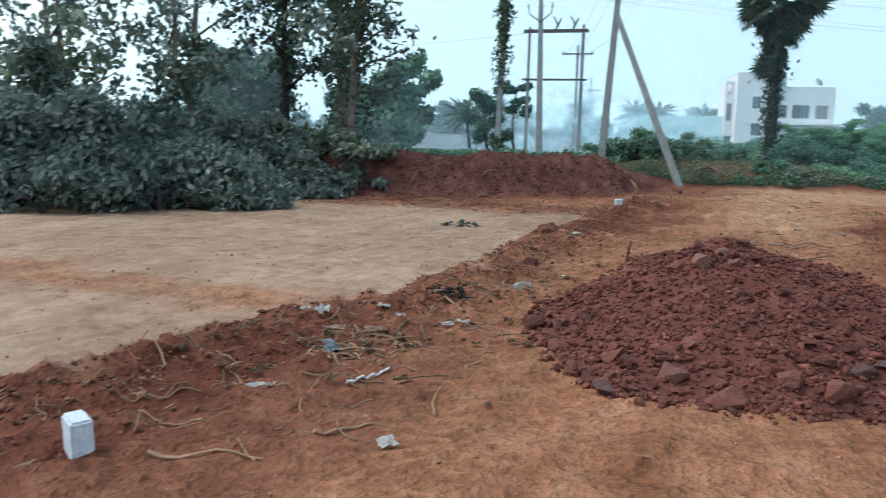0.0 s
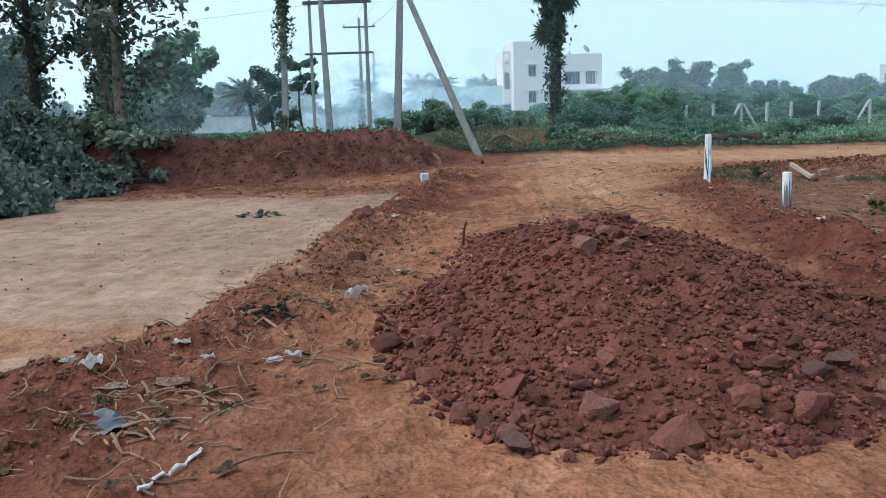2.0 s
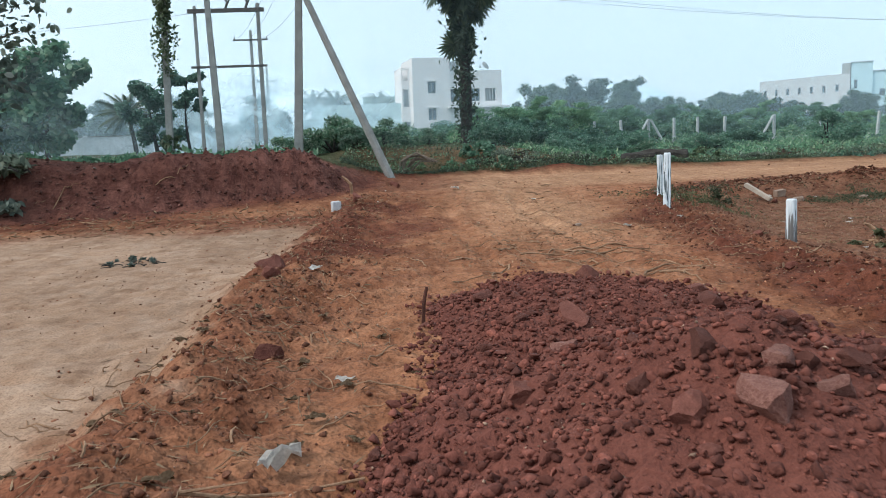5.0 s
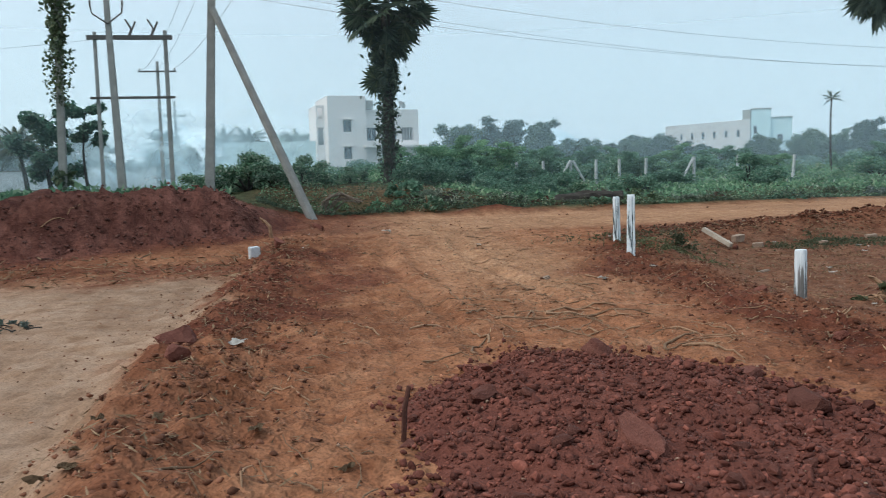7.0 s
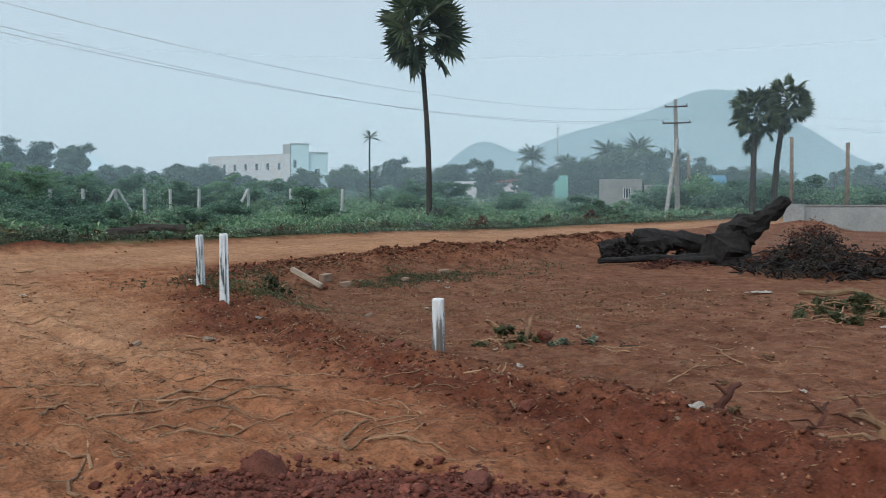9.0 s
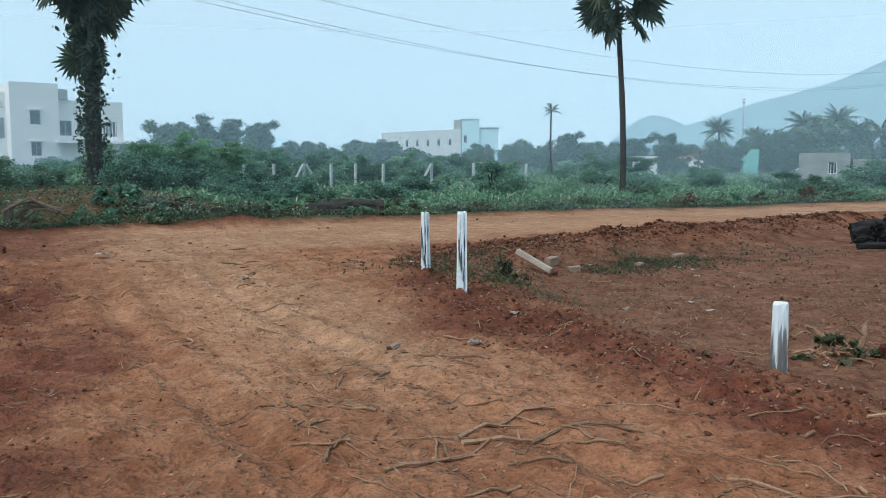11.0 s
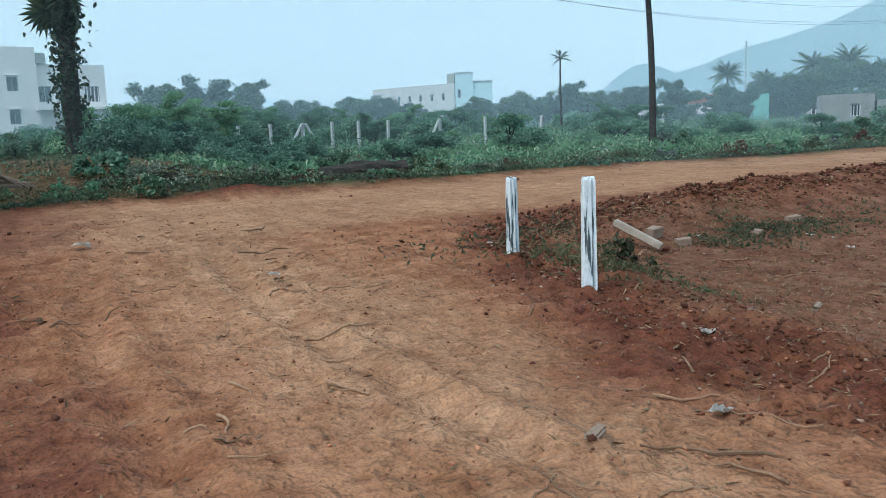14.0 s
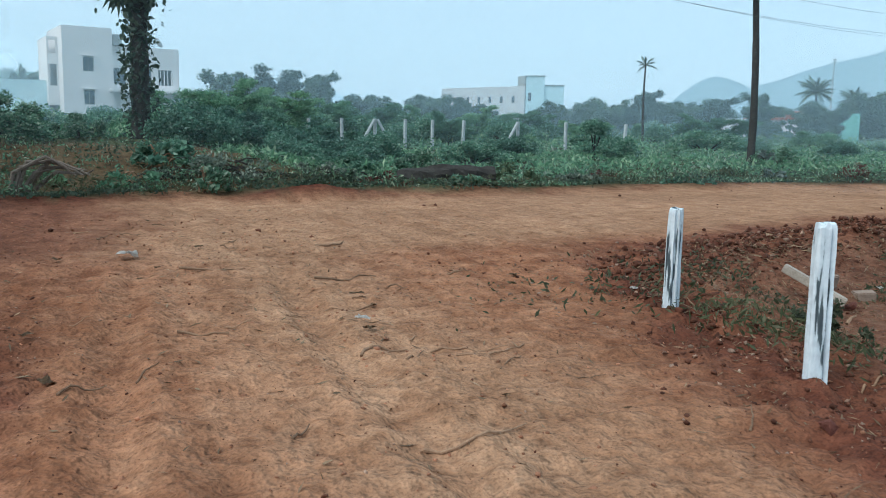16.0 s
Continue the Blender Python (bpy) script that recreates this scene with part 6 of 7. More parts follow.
brush_heap(2.7, 34.7, (0.35, 0.3, 0.95), "bushy yellow-green sapling at the far roadside", 95, 900, 0.07, WEED, 14, 12).name = "sapling"
brush_heap(6.4, 35.9, (1.6, 0.5, 0.5), "low dark green creeper over the roadside bank", 96, 1500, 0.07, DARKLEAF, 18, 20).name = "creeper"
brush_heap(1.2, 35.6, (0.6, 0.5, 0.55), "leafy dark green weed clump on the earth slope", 97, 900, 0.08, GREEN, 12, 10).name = "weed_clump"
brush_heap(-0.6, 36.2, (0.5, 0.4, 0.4), "leafy dark green weed clump on the earth slope", 98, 700, 0.08, WEED, 12, 10).name = "weed_clump"
brush_heap(2.2, 37.6, (1.0, 0.6, 0.75), "leafy dark green weed clump on the earth slope", 99, 1500, 0.08, GREEN, 16, 10).name = "weed_clump"
brush_heap(-1.6, 35.2, (0.45, 0.4, 0.3), "leafy dark green weed clump on the earth slope", 100, 500, 0.08, GREEN, 10, 10).name = "weed_clump"
th = empty("bent_roots", pose(-0.7, 34.4, gz(-0.7, 34.4)), "arched dry brown roots torn up at the roadside", "roots", "torn roots")
for k in range(7):
    q = 0.12 * k
    bm = bmesh.new()
    tube(bm, [(-0.35 + q * 0.3, q * 0.4, -0.1), (-0.25 + q, q * 0.2, 0.45 + 0.1 * (k % 3)), (0.3 + q, 0.1 * k, 0.75 - 0.06 * k), (0.75 + q * 0.5, -0.1, 0.5 - 0.1 * (k % 2))], [0.05, 0.04, 0.03, 0.012], 6, 0.2, k)
    part("root", bm, BARK, th)


RUBBLE = surface("dusty_rubble", (0.22, 0.15, 0.11), (0.42, 0.32, 0.25), 6, 0.9, 0.4)


def rubble(x, y, size, turn, label):
    bm = bmesh.new()
    box(bm, -size[0] / 2, size[0] / 2, -size[1] / 2, size[1] / 2, -0.02, size[2], 0.012)
    for v in bm.verts:
        v.co += Vector((noise.noise(v.co * 9), noise.noise(v.co * 9 + Vector((3, 0, 0))), noise.noise(v.co * 9 + Vector((0, 5, 0))))) * 0.03
    ob = part("rubble_block", bm, RUBBLE)
    ob.matrix_basis = pose(x, y, gz(x, y), 4, -5, turn)
    tagged(ob, label, "rubble", "rubble below the road bank")


rubble(8.06, 23.62, (0.24, 0.15, 0.1), -38, "grey-brown broken block below the road bank")
rubble(7.74, 23.9, (0.22, 0.18, 0.14), 10, "pale broken chunk below the road bank")
rubble(9.6, 23.6, (0.2, 0.12, 0.08), 30, "pale broken chunk below the road bank")
rubble(11.2, 24.2, (0.25, 0.14, 0.1), -20, "pale broken chunk below the road bank")
rubble(5.99, 19.9, (0.34, 0.06, 0.03), 25, "pale splintered slab on the sunken plot")
rubble(1.6, 17.84, (0.12, 0.07, 0.03), 15, "flat pale pinkish chip on the track")


rq = random.Random(44)
for k in range(20):
    x = 7 + 2.0 * k + rq.uniform(-0.6, 0.6)
    y = float(far_edge(np.array(x))) + rq.uniform(0.7, 2.6)
    kind = k % 4
    w = rq.uniform(0.45, 0.95)
    brush_heap(x, y, (w, w * 0.7, rq.uniform(0.3, 0.75)), ("brown tangle of dead stalks at the roadside", "leafy green weed clump at the roadside", "dark green creeper mound at the roadside", "pale flowering weed clump at the roadside")[kind],
               300 + k, 700, 0.05 if kind == 0 else 0.075, (RUST, GREEN, DARKLEAF, DULL)[kind], 12, 14).name = ("dead_stalks", "weed_clump", "creeper", "weed_clump")[kind]


def plank():
    bm = bmesh.new()
    box(bm, -0.36, 0.36, -0.06, 0.06, -0.045, 0.045, 0.01)
    ob = part("concrete_offcut", bm, surface("pale_concrete", (0.34, 0.28, 0.22), (0.55, 0.48, 0.40), 6, 0.9, 0.4))
    ob.matrix_basis = pose(7.02, 23.45, gz(7.02, 23.45) + 0.19, 0, 27, -55)
    tagged(ob, "broken pale concrete post leaning on the bank", "concrete post")


plank()


def stub(x, y, h, lean, label, material=None, r0=0.028):
    bm = bmesh.new()
    tip = Vector((lean[0], lean[1], h))
    knee = Vector((lean[0] * 0.25 + 0.04, lean[1] * 0.4 - 0.03, h * 0.6))
    tube(bm, [(0, 0, -0.1), knee * 0.5, knee, knee.lerp(tip, 0.5) + Vector((0, 0.02, 0.02)), tip], [r0 * 1.4, r0 * 1.15, r0, r0 * 0.9, r0 * 0.55], 7, 0.3, int(x * 9))
    tube(bm, [knee, knee + Vector((-0.1, 0.06, 0.1)), knee + Vector((-0.2, 0.05, 0.12))], [r0 * 0.6, r0 * 0.4, r0 * 0.2], 6, 0.2, 3)
    for q in (0, 1, 2):
        a = 2.1 * q + x
        tube(bm, [(0, 0, 0.0), (0.14 * math.cos(a), 0.14 * math.sin(a), 0.035), (0.32 * math.cos(a + 0.3), 0.32 * math.sin(a + 0.3), -0.02)], [r0 * 0.8, r0 * 0.5, r0 * 0.25], 6, 0.2, q)
    ob = part("root_stub", bm, material or TWIG)
    ob.location = (x, y, gz(x, y))
    tagged(ob, label, "root stub", "torn roots")


stub(4.45, 12.78, 0.2, (0.26, -0.08), "broken brown root jutting from the red berm", RUST, 0.03)
stub(6.15, 16.6, 0.34, (0.22, 0.05), "broken root and stick in the grassy clump")
stub(5.9, 16.8, 0.3, (-0.15, 0.1), "broken root and stick in the grassy clump", None, 0.035)
stub(5.69, 12.2, 0.2, (0.1, 0.05), "broken dark root in the brown plot", RUST, 0.018)
stub(5.13, 12.26, 0.16, (0.3, 0.05), "broken dark root in the brown plot", RUST, 0.018)
stub(-2.35, 27.0, 0.55, (-0.25, 0.0), "bent dry root hanging at the end of the bank", None, 0.04)
stub(3.3, 11.0, 0.2, (-0.2, 0.1), "torn root beside the grey tree")
put("stone", ROCKS[2], None, m=pose(6.25, 16.35, gz(6.25, 16.35) + 0.1, 60, 20, 0) @ Matrix.Diagonal((0.13, 0.1, 0.13, 1)))
tagged(scene.collection.objects[-1], "pale stone leaning in the grassy clump", "stone")
for k, (x, y, s) in enumerate([(-2.7, 14.35, 0.2), (-2.6, 13.6, 0.12), (3.75, 16.15, 0.1), (2.9, 13.4, 0.07), (-2.2, 10.6, 0.1), (-2.1, 23.5, 0.16), (3.4, 20.2, 0.06), (-1.2, 29.2, 0.18), (7.3, 23.2, 0.1)]):
    ob = put("clod", ROCKS[k % 9], None, m=pose(x, y, gz(x, y) + s * 0.35, 20 * k, 15, 50 * k) @ Matrix.Diagonal((s, s, s, 1)))
    tagged(ob, "large clod of hard red earth", "earth clod", "earth clods")

# ---- sticks ----
def stick(x, y, length, turn, rad, seed, bend=0.12, lift=0.0):
    r = random.Random(seed)
    bm = bmesh.new()
    c, s = math.cos(radians(turn)), math.sin(radians(turn))
    pts, rr = [], []
    z0 = gz(x, y)
    for i in range(8):
        u = i / 7
        off = bend * length * math.sin(2.6 * u + seed) + r.uniform(-0.02, 0.02) * length
        px, py = c * u * length - s * off, s * u * length + c * off
        pts.append((px, py, gz(x + px, y + py) - z0 + rad * 0.8 + lift * u))
        rr.append(rad * (1 - 0.55 * u) * (1 + 0.2 * r.uniform(-1, 1)))
    tube(bm, pts, rr, 6)
    for k in range(2 if length > 0.7 else 0):
        q = Vector(pts[3 + k * 2])
        a = radians(turn + r.choice([-1, 1]) * r.uniform(25, 60))
        e = q + Vector((math.cos(a), math.sin(a), 0.05)) * length * 0.22
        tube(bm, [q, e], [rad * 0.55, rad * 0.25], 5)
    ob = part("stick", bm, TWIG)
    ob.location = (x, y, z0)
    tagged(ob, "dry brown stick lying on the red earth", "stick", "scattered sticks")


BERM_STICKS = [(-3.2, 8.0, 1.0, -32, 0.02), (-2.36, 7.5, 1.1, 52, 0.016), (-2.55, 6.13, 0.85, 0, 0.012), (-2.66, 5.6, 0.62, -42, 0.018), (-3.3, 4.2, 0.55, 12, 0.018), (-2.6, 3.6, 0.7, -20, 0.016), (-2.0, 4.0, 0.6, 40, 0.014), (-1.9, 5.2, 0.5, 25, 0.012),
    (-1.6, 9.8, 0.7, 20, 0.012)]
TRACK_STICKS = [(0.3, 15.2, 1.1, 20, 0.02), (0.6, 14.6, 0.9, -30, 0.018), (-0.2, 14.2, 0.8, 60, 0.018), (0.9, 15.6, 1.3, 8, 0.022), (1.3, 15.3, 1.0, -15, 0.02), (0.0, 13.7, 1.0, 100, 0.016),
    (-0.6, 14.9, 0.7, 35, 0.018), (1.8, 14.3, 0.9, -50, 0.016), (2.1, 13.9, 0.7, 65, 0.014), (0.9, 19.5, 0.45, -75, 0.018), (0.38, 19.95, 0.4, -80, 0.014), (0.07, 19.3, 0.4, -70, 0.014), (2.0, 22.4, 0.8, -10, 0.012), (2.1, 22.2, 0.8, 12, 0.014), (1.3, 21.0, 0.8, -20, 0.016), (2.0, 25.3, 0.9, -12, 0.018), (1.58, 13.5, 0.75, -75, 0.018), (1.47, 13.4, 0.7, 60, 0.022), (0.9, 15.35, 1.2, 8, 0.022), (3.75, 14.6, 0.55, 50, 0.016), (3.3, 18.1, 0.5, -10, 0.012), (1.0, 19.25, 0.3, 120, 0.012), (2.2, 24.0, 0.7, 170, 0.014), (1.5, 22.4, 0.5, 15, 0.016),
    (0.4, 23.6, 0.6, -30, 0.016), (0.8, 26.2, 0.9, -10, 0.02), (2.6, 27.4, 0.7, 20, 0.02), (2.3, 18.2, 0.5, -45, 0.014), (1.2, 16.6, 0.45, 75, 0.014), (2.0, 15.6, 0.8, -35, 0.012),
    (2.6, 15.0, 0.9, -28, 0.011), (-2.0, 12.9, 0.7, -15, 0.012)]
PLOT_STICKS = [(3.3, 14.6, 0.9, 15, 0.016), (4.4, 14.9, 1.2, 5, 0.016), (5.6, 14.2, 1.4, -12, 0.018), (7.0, 14.0, 1.3, 25, 0.018), (8.3, 16.5, 0.9, 5, 0.016), (6.6, 15.5, 0.9, 10, 0.014),
    (9.2, 18.2, 0.8, -20, 0.016), (5.1, 19.0, 0.7, 35, 0.014), (7.4, 20.3, 0.9, -5, 0.016), (5.0, 11.5, 0.9, 50, 0.016), (6.2, 12.6, 1.1, -30, 0.018)]
BANK_STICKS = [(-6.0, 23.9, 0.9, 15, 0.02), (-8.5, 24.4, 1.0, -10, 0.022), (-7.2, 26.2, 1.3, 40, 0.022), (-5.0, 25.6, 0.8, 75, 0.018), (-9.5, 25.6, 1.0, 20, 0.022)]
for k, (x, y, ln, turn, rad) in enumerate(BERM_STICKS + TRACK_STICKS + PLOT_STICKS + BANK_STICKS):
    stick(x, y, ln * (0.72 if k > 1 else 1.15), turn, rad * (0.74 if k > 1 else 0.9), k, 0.1 + 0.12 * (k % 3))
rk = random.Random(12)
for k in range(130):
    if k % 2:
        x, y = rk.gauss(0.9, 1.1), rk.uniform(13.2, 17.5)
    else:
        x, y = rk.uniform(3.5, 12), rk.uniform(11.5, 24)
    stick(x, y, rk.uniform(0.2, 0.6), rk.uniform(0, 180), rk.uniform(0.006, 0.012), 100 + k)
for k in range(150):
    stick(rk.uniform(-3.7, -1.3), rk.uniform(3.6, 11.5), rk.uniform(0.1, 0.4), rk.uniform(0, 180), rk.uniform(0.004, 0.009), 300 + k, 0.25, rk.uniform(0, 0.06))
for k in range(44):
    x, y = rk.gauss(1.4, 1.5), rk.uniform(15.5, 30)
    stick(x, y, rk.uniform(0.1, 0.34), rk.uniform(-40, 60), rk.uniform(0.005, 0.01), 500 + k, 0.1, rk.uniform(0, 0.03))
bm = bmesh.new()
tube(bm, [(0, 0, -0.15), (0.02, 0, 0.2), (0.05, 0.01, 0.32)], [0.018, 0.016, 0.012], 6, 0.2, 1)
ob = part("wooden_peg", bm, RUST)
ob.location = (-1.1, 11.6, gz(-1.1, 11.6))
tagged(ob, "thin brown wooden peg standing in the track", "peg")

# ---- litter ----
def scrap(name, x, y, size, material, label, seed, category="litter", lift=0.0):
    """A crumpled sheet with thickness."""
    r = random.Random(seed)
    bm = bmesh.new()
    n = 6
    grid = [[bm.verts.new(((i / (n - 1) - 0.5) * size[0] * (1 + 0.15 * r.uniform(-1, 1)), (j / (n - 1) - 0.5) * size[1] * (1 + 0.15 * r.uniform(-1, 1)), size[2] * (0.5 + noise.noise((i * 0.5, j * 0.5, seed * 3.3)) * 0.7) + 0.01 * r.random())) for i in range(n)] for j in range(n)]
    faces = [bm.faces.new((grid[j][i], grid[j][i + 1], grid[j + 1][i + 1], grid[j + 1][i])) for j in range(n - 1) for i in range(n - 1)]
    bmesh.ops.solidify(bm, geom=faces, thickness=0.004)
    ob = part(name, bm, material)
    ob.matrix_basis = pose(x, y, gz(x, y) + 0.012 + lift, 0, 0, r.uniform(0, 360))
    tagged(ob, label, category, "litter")


scrap("paper_scrap", -1.87, 8.5, (0.19, 0.12, 0.2), PAPER, "crumpled white paper standing on the track", 1)
scrap("plastic_bag", -2.76, 5.74, (0.32, 0.24, 0.1), surface("grey_plastic", (0.16, 0.18, 0.20), (0.34, 0.37, 0.40), 6, 0.5, 0.4), "torn grey plastic bag among roots", 2)
scrap("paper_scrap", -3.13, 6.4, (0.14, 0.1, 0.1), PAPER, "crumpled white paper among roots", 3)
scrap("paper_scrap", -3.45, 6.7, (0.13, 0.09, 0.06), PAPER, "crumpled white paper among roots", 4)
scrap("paper_scrap", -2.72, 4.65, (0.2, 0.1, 0.07), PAPER, "crumpled white paper on the red berm", 21)
scrap("pink_scrap", -2.95, 6.25, (0.17, 0.08, 0.05), surface("faded_card", (0.42, 0.27, 0.22), (0.6, 0.43, 0.36), 9, 0.8, 0.3), "faded pinkish card scrap among roots", 22)
bm = bmesh.new()
path = [(0.05 - 0.11 * k / 12 + 0.012 * math.sin(1.9 * k), 0.34 - 0.45 * k / 12) for k in range(13)]
tube(bm, [(a, b, gz(-2.16 + a, 5.05 + b) - gz(-2.16, 5.05) + 0.015) for a, b in path], [0.004 + 0.007 * abs(math.sin(0.9 * k + 0.3)) for k in range(13)], 5, 0.7, 3)
ob = part("paper_strip", bm, PAPER)
ob.location = (-2.16, 5.05, gz(-2.16, 5.05))
tagged(ob, "long twisted strip of white paper on the soil", "litter", "litter")
scrap("paper_scrap", -2.02, 6.87, (0.12, 0.07, 0.06), PAPER, "small white paper scrap on the berm", 6)
scrap("paper_scrap", -2.48, 6.58, (0.08, 0.06, 0.07), PAPER, "small white paper scrap on the berm", 31)
scrap("card_scrap", -2.6, 6.3, (0.2, 0.1, 0.05), surface("buff_card", (0.36, 0.24, 0.17), (0.5, 0.36, 0.27), 9, 0.8, 0.3), "buff card scrap among roots", 32)
scrap("paper_scrap", 2.39, 17.79, (0.13, 0.07, 0.05), PAPER, "crumpled white scrap on the track", 33)
scrap("paper_scrap", 3.3, 12.2, (0.1, 0.07, 0.05), PAPER, "pale scrap on the red berm", 34)
scrap("paper_scrap", 4.56, 15.14, (0.18, 0.09, 0.05), PAPER, "pale scrap at the plot edge", 35)
scrap("paper_scrap", -1.55, 3.95, (0.14, 0.1, 0.04), PAPER, "flat white paper scrap on the track", 7)
brush_heap(-2.42, 7.75, (0.22, 0.17, 0.1), "small dark nest of matted roots on the berm", 94, 200, 0.02, DARKBARK, 8, 40)
scrap("paper_scrap", -2.2, 14.3, (0.2, 0.14, 0.05), PAPER, "flat white paper scrap on the berm", 9)
scrap("paper_scrap", 0.35, 27.0, (0.22, 0.18, 0.12), PAPER, "white scrap on the red track", 10)
scrap("paper_scrap", 3.7, 19.1, (0.1, 0.08, 0.04), PAPER, "small white scrap on the berm", 11)
scrap("plastic_sheet", 13.4, 17.4, (0.7, 0.2, 0.06), PAPER, "grey-white plastic sheet below the burnt brush", 12)
scrap("leaf_scrap", 4.45, 12.6, (0.14, 0.1, 0.1), STRAW, "pale curled dry leaf on the berm", 13)
for k in range(190):
    a = rk.random()
    x, y = (rk.uniform(-3.6, -1.2), rk.uniform(4.5, 12)) if a < 0.35 else ((rk.uniform(3.0, 13), rk.uniform(10.5, 25)) if a < 0.82 else (rk.uniform(-9, 3), rk.uniform(22, 28)))
    s = rk.uniform(0.05, 0.13)
    scrap("dry_leaf", x, y, (s, s * 0.6, s * 0.35), STRAW if k % 7 else PAPER, "pale dry curled leaf on the earth", 50 + k)
brush_heap(-5.2, 17.6, (0.45, 0.3, 0.1), "small pile of dry dark twigs on the pale plot", 91, 120, 0.05, DULL, 8, 50)
brush_heap(-2.6, 5.9, (0.5, 0.5, 0.14), "tangle of thin roots and straw on the berm", 92, 220, 0.03, STRAW, 8, 70)
brush_heap(2.45, 7.5, (0.55, 0.7, 0.18), "tangle of torn roots and straw at the foot of the tree", 101, 260, 0.025, RUST, 10, 80)
brush_heap(3.1, 9.6, (0.6, 0.9, 0.2), "tangle of torn roots in the red berm", 102, 260, 0.025, RUST, 10, 70)
brush_heap(6.0, 16.7, (0.5, 0.4, 0.22), "clump of dry grass and weeds round a broken root", 93, 350, 0.05, DULL_GREEN, 10, 40)

# ---- loose earth, grit and straw over the ground ----
def loose(name, n, place, size, material, seed, label, power=2.5):
    r = np.random.default_rng(seed)
    P = np.array([place(r) for _ in range(n)])
    s = size[0] + (size[1] - size[0]) * r.random(n) ** power
    z = ground_height(P[:, 0], P[:, 1]) + s * 0.05
    tagged(put(name, lumps(name, np.column_stack([P, z]), s, seed), material), label, "loose earth", "", "stuff")


def on_left_berm(r):
    y = r.uniform(2.5, 26)
    return float(left_edge(np.array(y))) + 0.5 + r.normal() * 0.42, y


def on_right_berm(r):
    y = 4 + 18.5 * r.random()
    return float(right_edge(np.array(y))) + 0.75 + r.normal() * 0.55, y


def on_bend_berm(r):
    x = r.uniform(4.5, 22)
    return x, float(bend_edge(np.array(x))) - 0.8 + r.normal() * 0.5


def on_bank(r):
    x = r.uniform(-14, -2.5)
    return x, float(bank_foot(np.array(x))) + 0.3 + r.normal() * 0.7


loose("berm_soil", 16000, on_left_berm, (0.004, 0.04), BERMCLOD, 1, "loose red clods along the berm of the track", 5)
loose("plot_berm_soil", 12000, on_right_berm, (0.004, 0.04), GROUND_CLOD, 2, "loose orange-red clods along the plot berm", 4.5)
loose("bend_berm_soil", 11000, on_bend_berm, (0.01, 0.07), GROUND_CLOD, 3, "loose red clods along the road bank", 3)
loose("bank_soil", 3200, on_bank, (0.01, 0.075), BANKCLOD, 4, "loose dark red clods below the cut bank", 3)
loose("track_grit", 4200, lambda r: (r.uniform(-3, 4), 2.5 + 27 * r.random() ** 1.2), (0.003, 0.018), PEBBLE, 5, "small pale grit and pebbles on the track", 4)
loose("track_dark_crumbs", 5000, lambda r: (r.normal(0.6, 2.0), 12 + 20 * r.random() ** 1.2), (0.003, 0.013), GROUND_CLOD, 19, "dark crumbs of earth scattered over the track", 4)
loose("track_crumbs", 9000, lambda r: (r.normal(0.8, 2.3), 11 + 21 * r.random() ** 1.3), (0.004, 0.026), ROAD_CLOD, 15, "crumbs and small clods of earth over the track", 4)
loose("left_verge_clods", 5000, lambda r: (r.normal(-2.1, 0.9), r.uniform(14, 33)), (0.004, 0.024), GROUND_CLOD, 16, "dark red clods along the churned side of the track", 4)
loose("plot_berm_chips", 1500, on_right_berm, (0.006, 0.032), PEBBLE, 17, "pale chips and stones in the red plot berm", 3)
loose("bend_berm_chips", 700, on_bend_berm, (0.01, 0.05), PEBBLE, 18, "pale chips and stones on the road bank", 3)
loose("plot_grit", 2600, lambda r: (r.uniform(-9, -2.8), r.uniform(4, 24)), (0.004, 0.024), GROUND_CLOD, 6, "small dark clods on the pale plot", 5)
loose("sunken_plot_grit", 4500, lambda r: (r.uniform(3.5, 14), r.uniform(10, 26)), (0.004, 0.035), PEBBLE, 7, "pale stones and chips on the sunken plot", 5)
loose("sunken_plot_soil", 5000, lambda r: (r.uniform(3.5, 13), r.uniform(10, 26)), (0.005, 0.04), GROUND_CLOD, 9, "brown crumbs of earth on the sunken plot", 4)
loose("far_road_grit", 160, lambda r: (r.uniform(-2, 30), r.uniform(26, 35)), (0.012, 0.06), GROUND_CLOD, 8, "clods along the far dirt road", 3)


def straw(name, n, place, seed, label, size=0.02, elong=9.0):
    r = np.random.default_rng(seed)
    P = np.array([place(r) for _ in range(n)])
    z = ground_height(P[:, 0], P[:, 1]) + 0.008
    tagged(put(name, blade_mesh(name, np.column_stack([P, z]), size, elong, 0.2, 0.93, seed), STRAW), label, "straw", "", "stuff")


straw("berm_straw", 3200, on_left_berm, 11, "bits of straw and root fibre on the berm", 0.012)
straw("track_straw", 1500, lambda r: (r.normal(0.9, 1.3), r.uniform(12.5, 18)), 12, "bits of straw and root fibre on the track", 0.009)
straw("road_chips", 900, lambda r: (r.normal(1.2, 2.2), 15 + 17 * r.random()), 15, "dark bark chips and twig bits on the track", 0.016, 5.0)
straw("plot_berm_straw", 1800, on_right_berm, 16, "root fibres and straw in the red plot berm", 0.008)
straw("bend_berm_straw", 1300, on_bend_berm, 17, "dry stalks and roots on the road bank", 0.026, 8.0)
straw("plot_straw", 4200, lambda r: (r.uniform(3.2, 14), r.uniform(10.5, 26)), 13, "bits of straw and bark over the sunken plot", 0.008)
straw("bank_straw", 1500, lambda r: (r.uniform(-13, -1.5), r.uniform(21.5, 25.5)), 14, "dry stalks below the cut bank", 0.025)

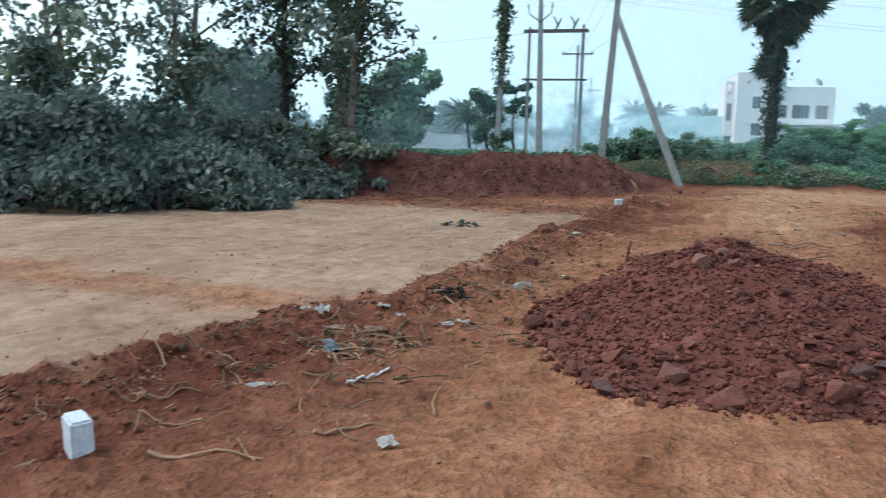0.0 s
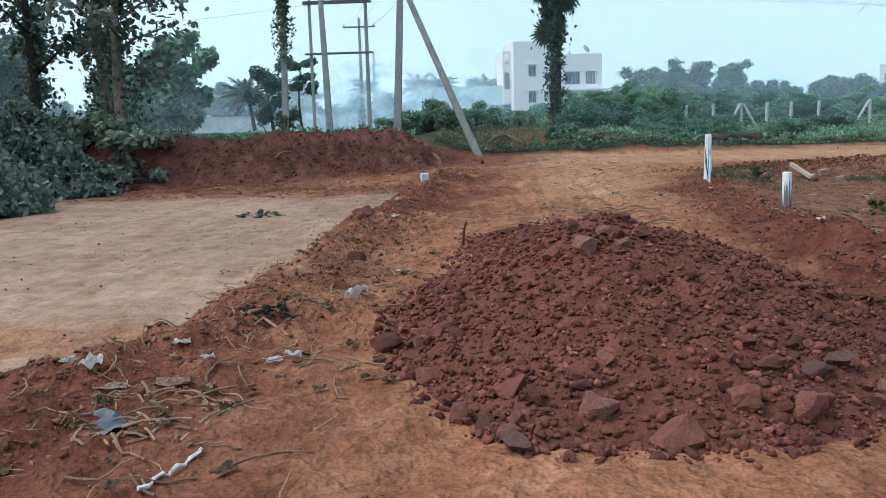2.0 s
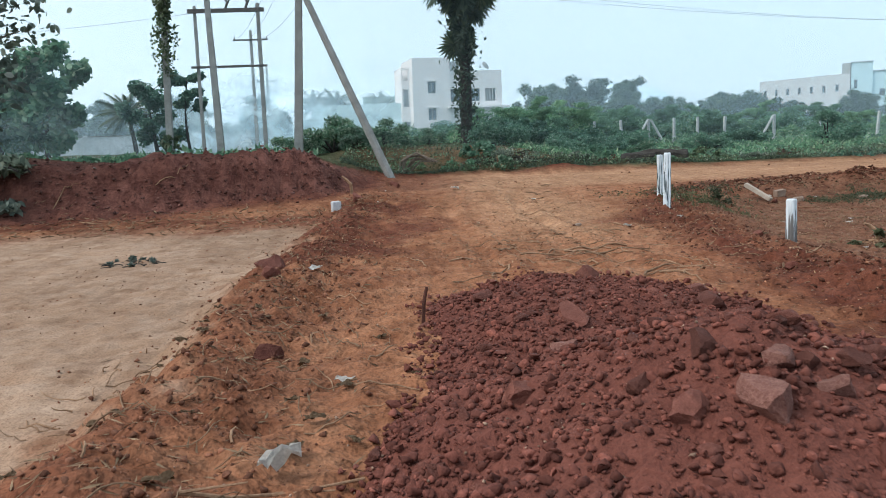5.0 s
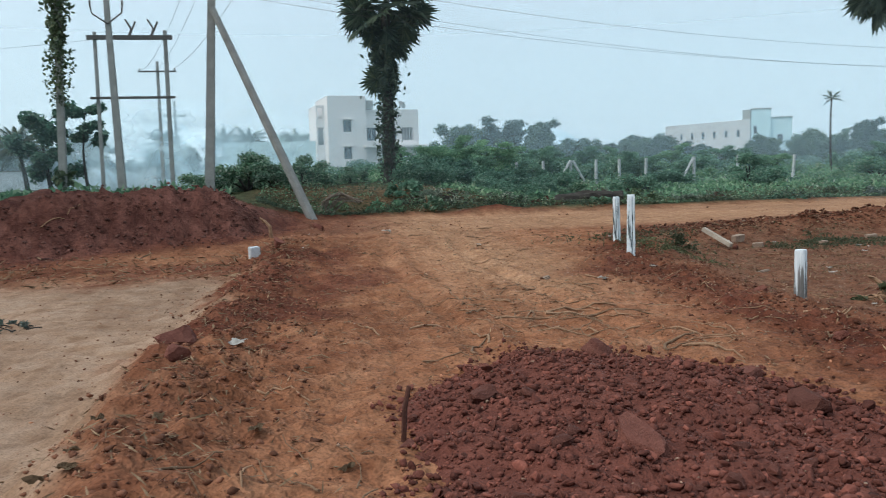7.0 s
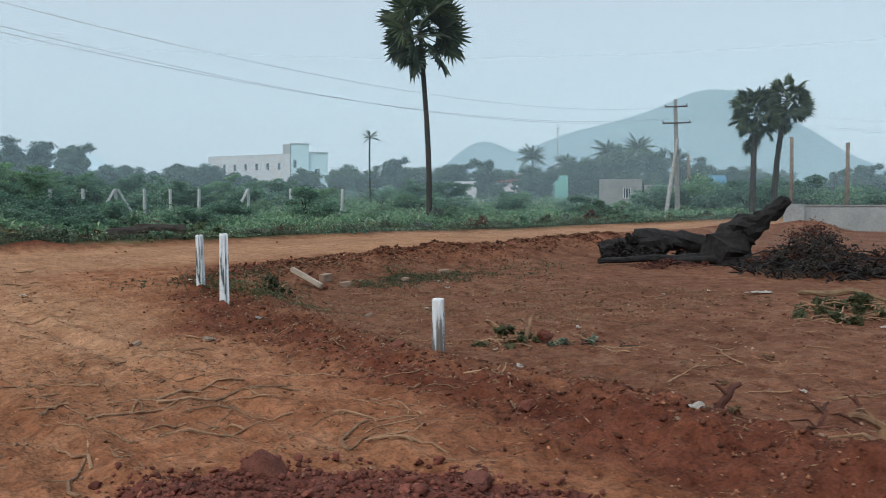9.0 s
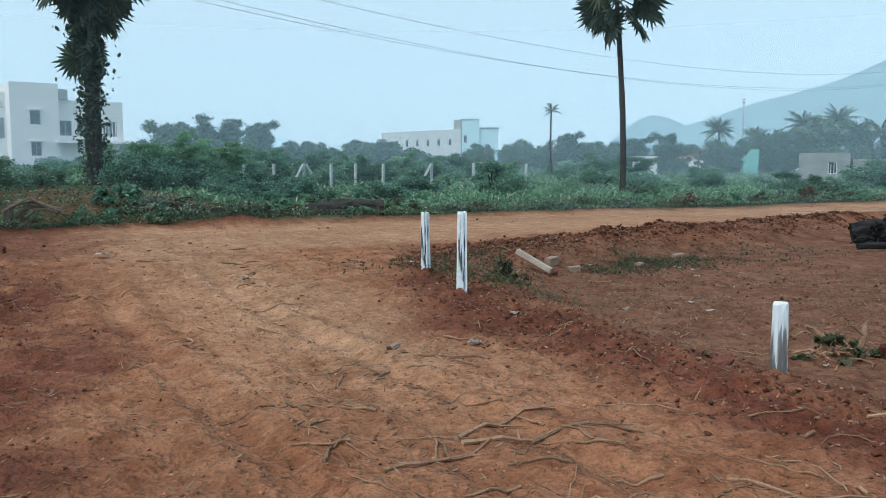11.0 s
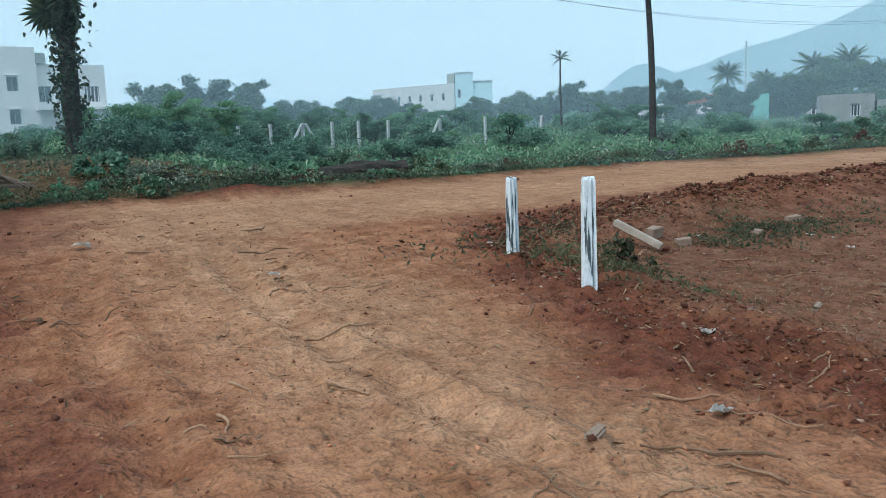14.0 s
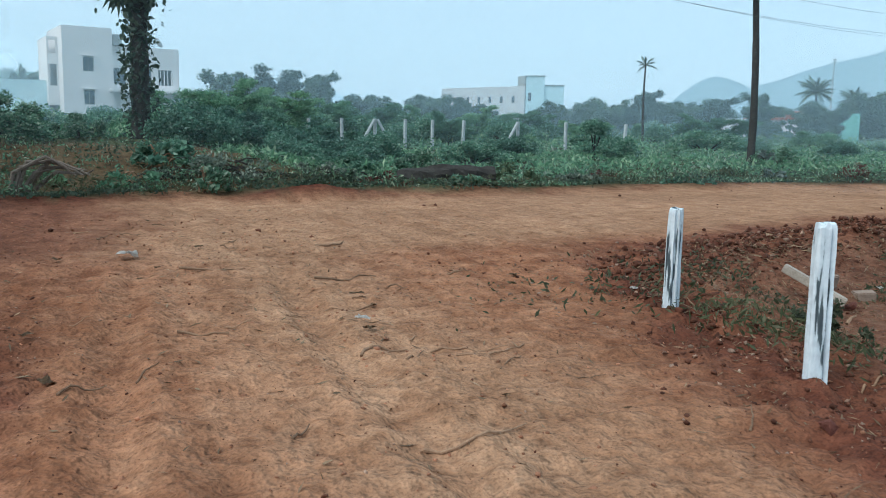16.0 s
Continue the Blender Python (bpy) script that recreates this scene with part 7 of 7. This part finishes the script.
# ---- smoke and evening haze ----
def veil_material(name, density, fade, patchy):
    def build(t, p):
        t.nodes.remove(p)
        c = t.nodes.new("ShaderNodeTexCoord")
        sep = t.nodes.new("ShaderNodeSeparateXYZ")
        t.links.new(c.outputs["Object"], sep.inputs[0])
        f = node(t, "ShaderNodeMapRange")
        f.interpolation_type = "SMOOTHSTEP"
        f.inputs["From Min"].default_value, f.inputs["From Max"].default_value = fade
        f.inputs["To Min"].default_value, f.inputs["To Max"].default_value = density, 0.0
        t.links.new(sep.outputs["Z"], f.inputs["Value"])
        fac = f.outputs["Result"]
        if patchy:
            n = node(t, "ShaderNodeMapRange")
            n.inputs["From Min"].default_value, n.inputs["From Max"].default_value = 0.38, 0.66
            t.links.new(noise_tex(t, patchy, 4), n.inputs["Value"])
            a = t.nodes.new("ShaderNodeAttribute")
            a.attribute_name = "edge"
            for src in (n.outputs["Result"], a.outputs["Fac"]):
                mm = t.nodes.new("ShaderNodeMath")
                mm.operation = "MULTIPLY"
                t.links.new(fac, mm.inputs[0])
                t.links.new(src, mm.inputs[1])
                fac = mm.outputs[0]
        # scattering droplets: lit evenly by the whole sky from both sides
        tra, half = t.nodes.new("ShaderNodeBsdfTransparent"), t.nodes.new("ShaderNodeAddShader")
        for k, (kind, up) in enumerate((("ShaderNodeBsdfDiffuse", 1), ("ShaderNodeBsdfTranslucent", -1))):
            b = node(t, kind, Color=(0.68, 0.90, 0.98, 1))
            nv = node(t, "ShaderNodeCombineXYZ", Z=up)
            t.links.new(nv.outputs[0], b.inputs["Normal"])
            t.links.new(b.outputs[0], half.inputs[k])
        m = t.nodes.new("ShaderNodeMixShader")
        t.links.new(fac, m.inputs[0])
        t.links.new(tra.outputs[0], m.inputs[1])
        t.links.new(half.outputs[0], m.inputs[2])
        t.links.new(m.outputs[0], t.nodes["Material Output"].inputs[0])
    return mat(name, build)


def haze_layer(radius, density, top):
    az = np.radians(np.linspace(-75, 110, 75))
    zs = np.linspace(-1, top, 8)
    verts = [(math.sin(a) * radius, 10 + math.cos(a) * radius, z) for z in zs for a in az]
    n = len(az)
    faces = [(j * n + i, j * n + i + 1, (j + 1) * n + i + 1, (j + 1) * n + i) for j in range(7) for i in range(n - 1)]
    ob = put("evening_haze", mesh_from("evening_haze", verts, faces, True), veil_material("haze", density, (top * 0.25, top), 0))
    tagged(ob, "thin blue-grey evening haze over the fields", "haze", "", "stuff")


def smoke_layer(x0, x1, y, z0, z1, density, seed):
    us, vs = np.linspace(0, 1, 40), np.linspace(0, 1, 14)
    U, V = np.meshgrid(us, vs)
    X, Z = x0 + (x1 - x0) * U, z0 + (z1 - z0) * V
    Y = y + fbm(U * 4, V * 4, seed) * 4
    n = len(us)
    me = mesh_from("smoke", np.stack([X, Y, Z], -1).reshape(-1, 3), [(j * n + i, j * n + i + 1, (j + 1) * n + i + 1, (j + 1) * n + i) for j in range(len(vs) - 1) for i in range(n - 1)], True)
    edge = (np.sin(np.pi * U) ** 0.8 * (1 - V ** 2)).astype(np.float32)
    me.attributes.new("edge", "FLOAT", "POINT").data.foreach_set("value", edge.reshape(-1))
    ob = put("smoke", me, veil_material("smoke", density, (z1 + 1, z1 + 2), 0.22))
    tagged(ob, "low drifting blue-white smoke behind the poles", "smoke", "", "stuff")


haze_layer(30, 0.015, 13)
haze_layer(46, 0.025, 15)
haze_layer(62, 0.03, 18)
haze_layer(80, 0.11, 26)
haze_layer(150, 0.07, 45)
haze_layer(300, 0.2, 110)
smoke_layer(-16, 0.5, 52, 0.3, 6.0, 0.62, 1)
smoke_layer(-17, 0, 66, 0.3, 7.0, 0.72, 2)
smoke_layer(-20, -8, 33, 0.6, 5.0, 0.1, 3)
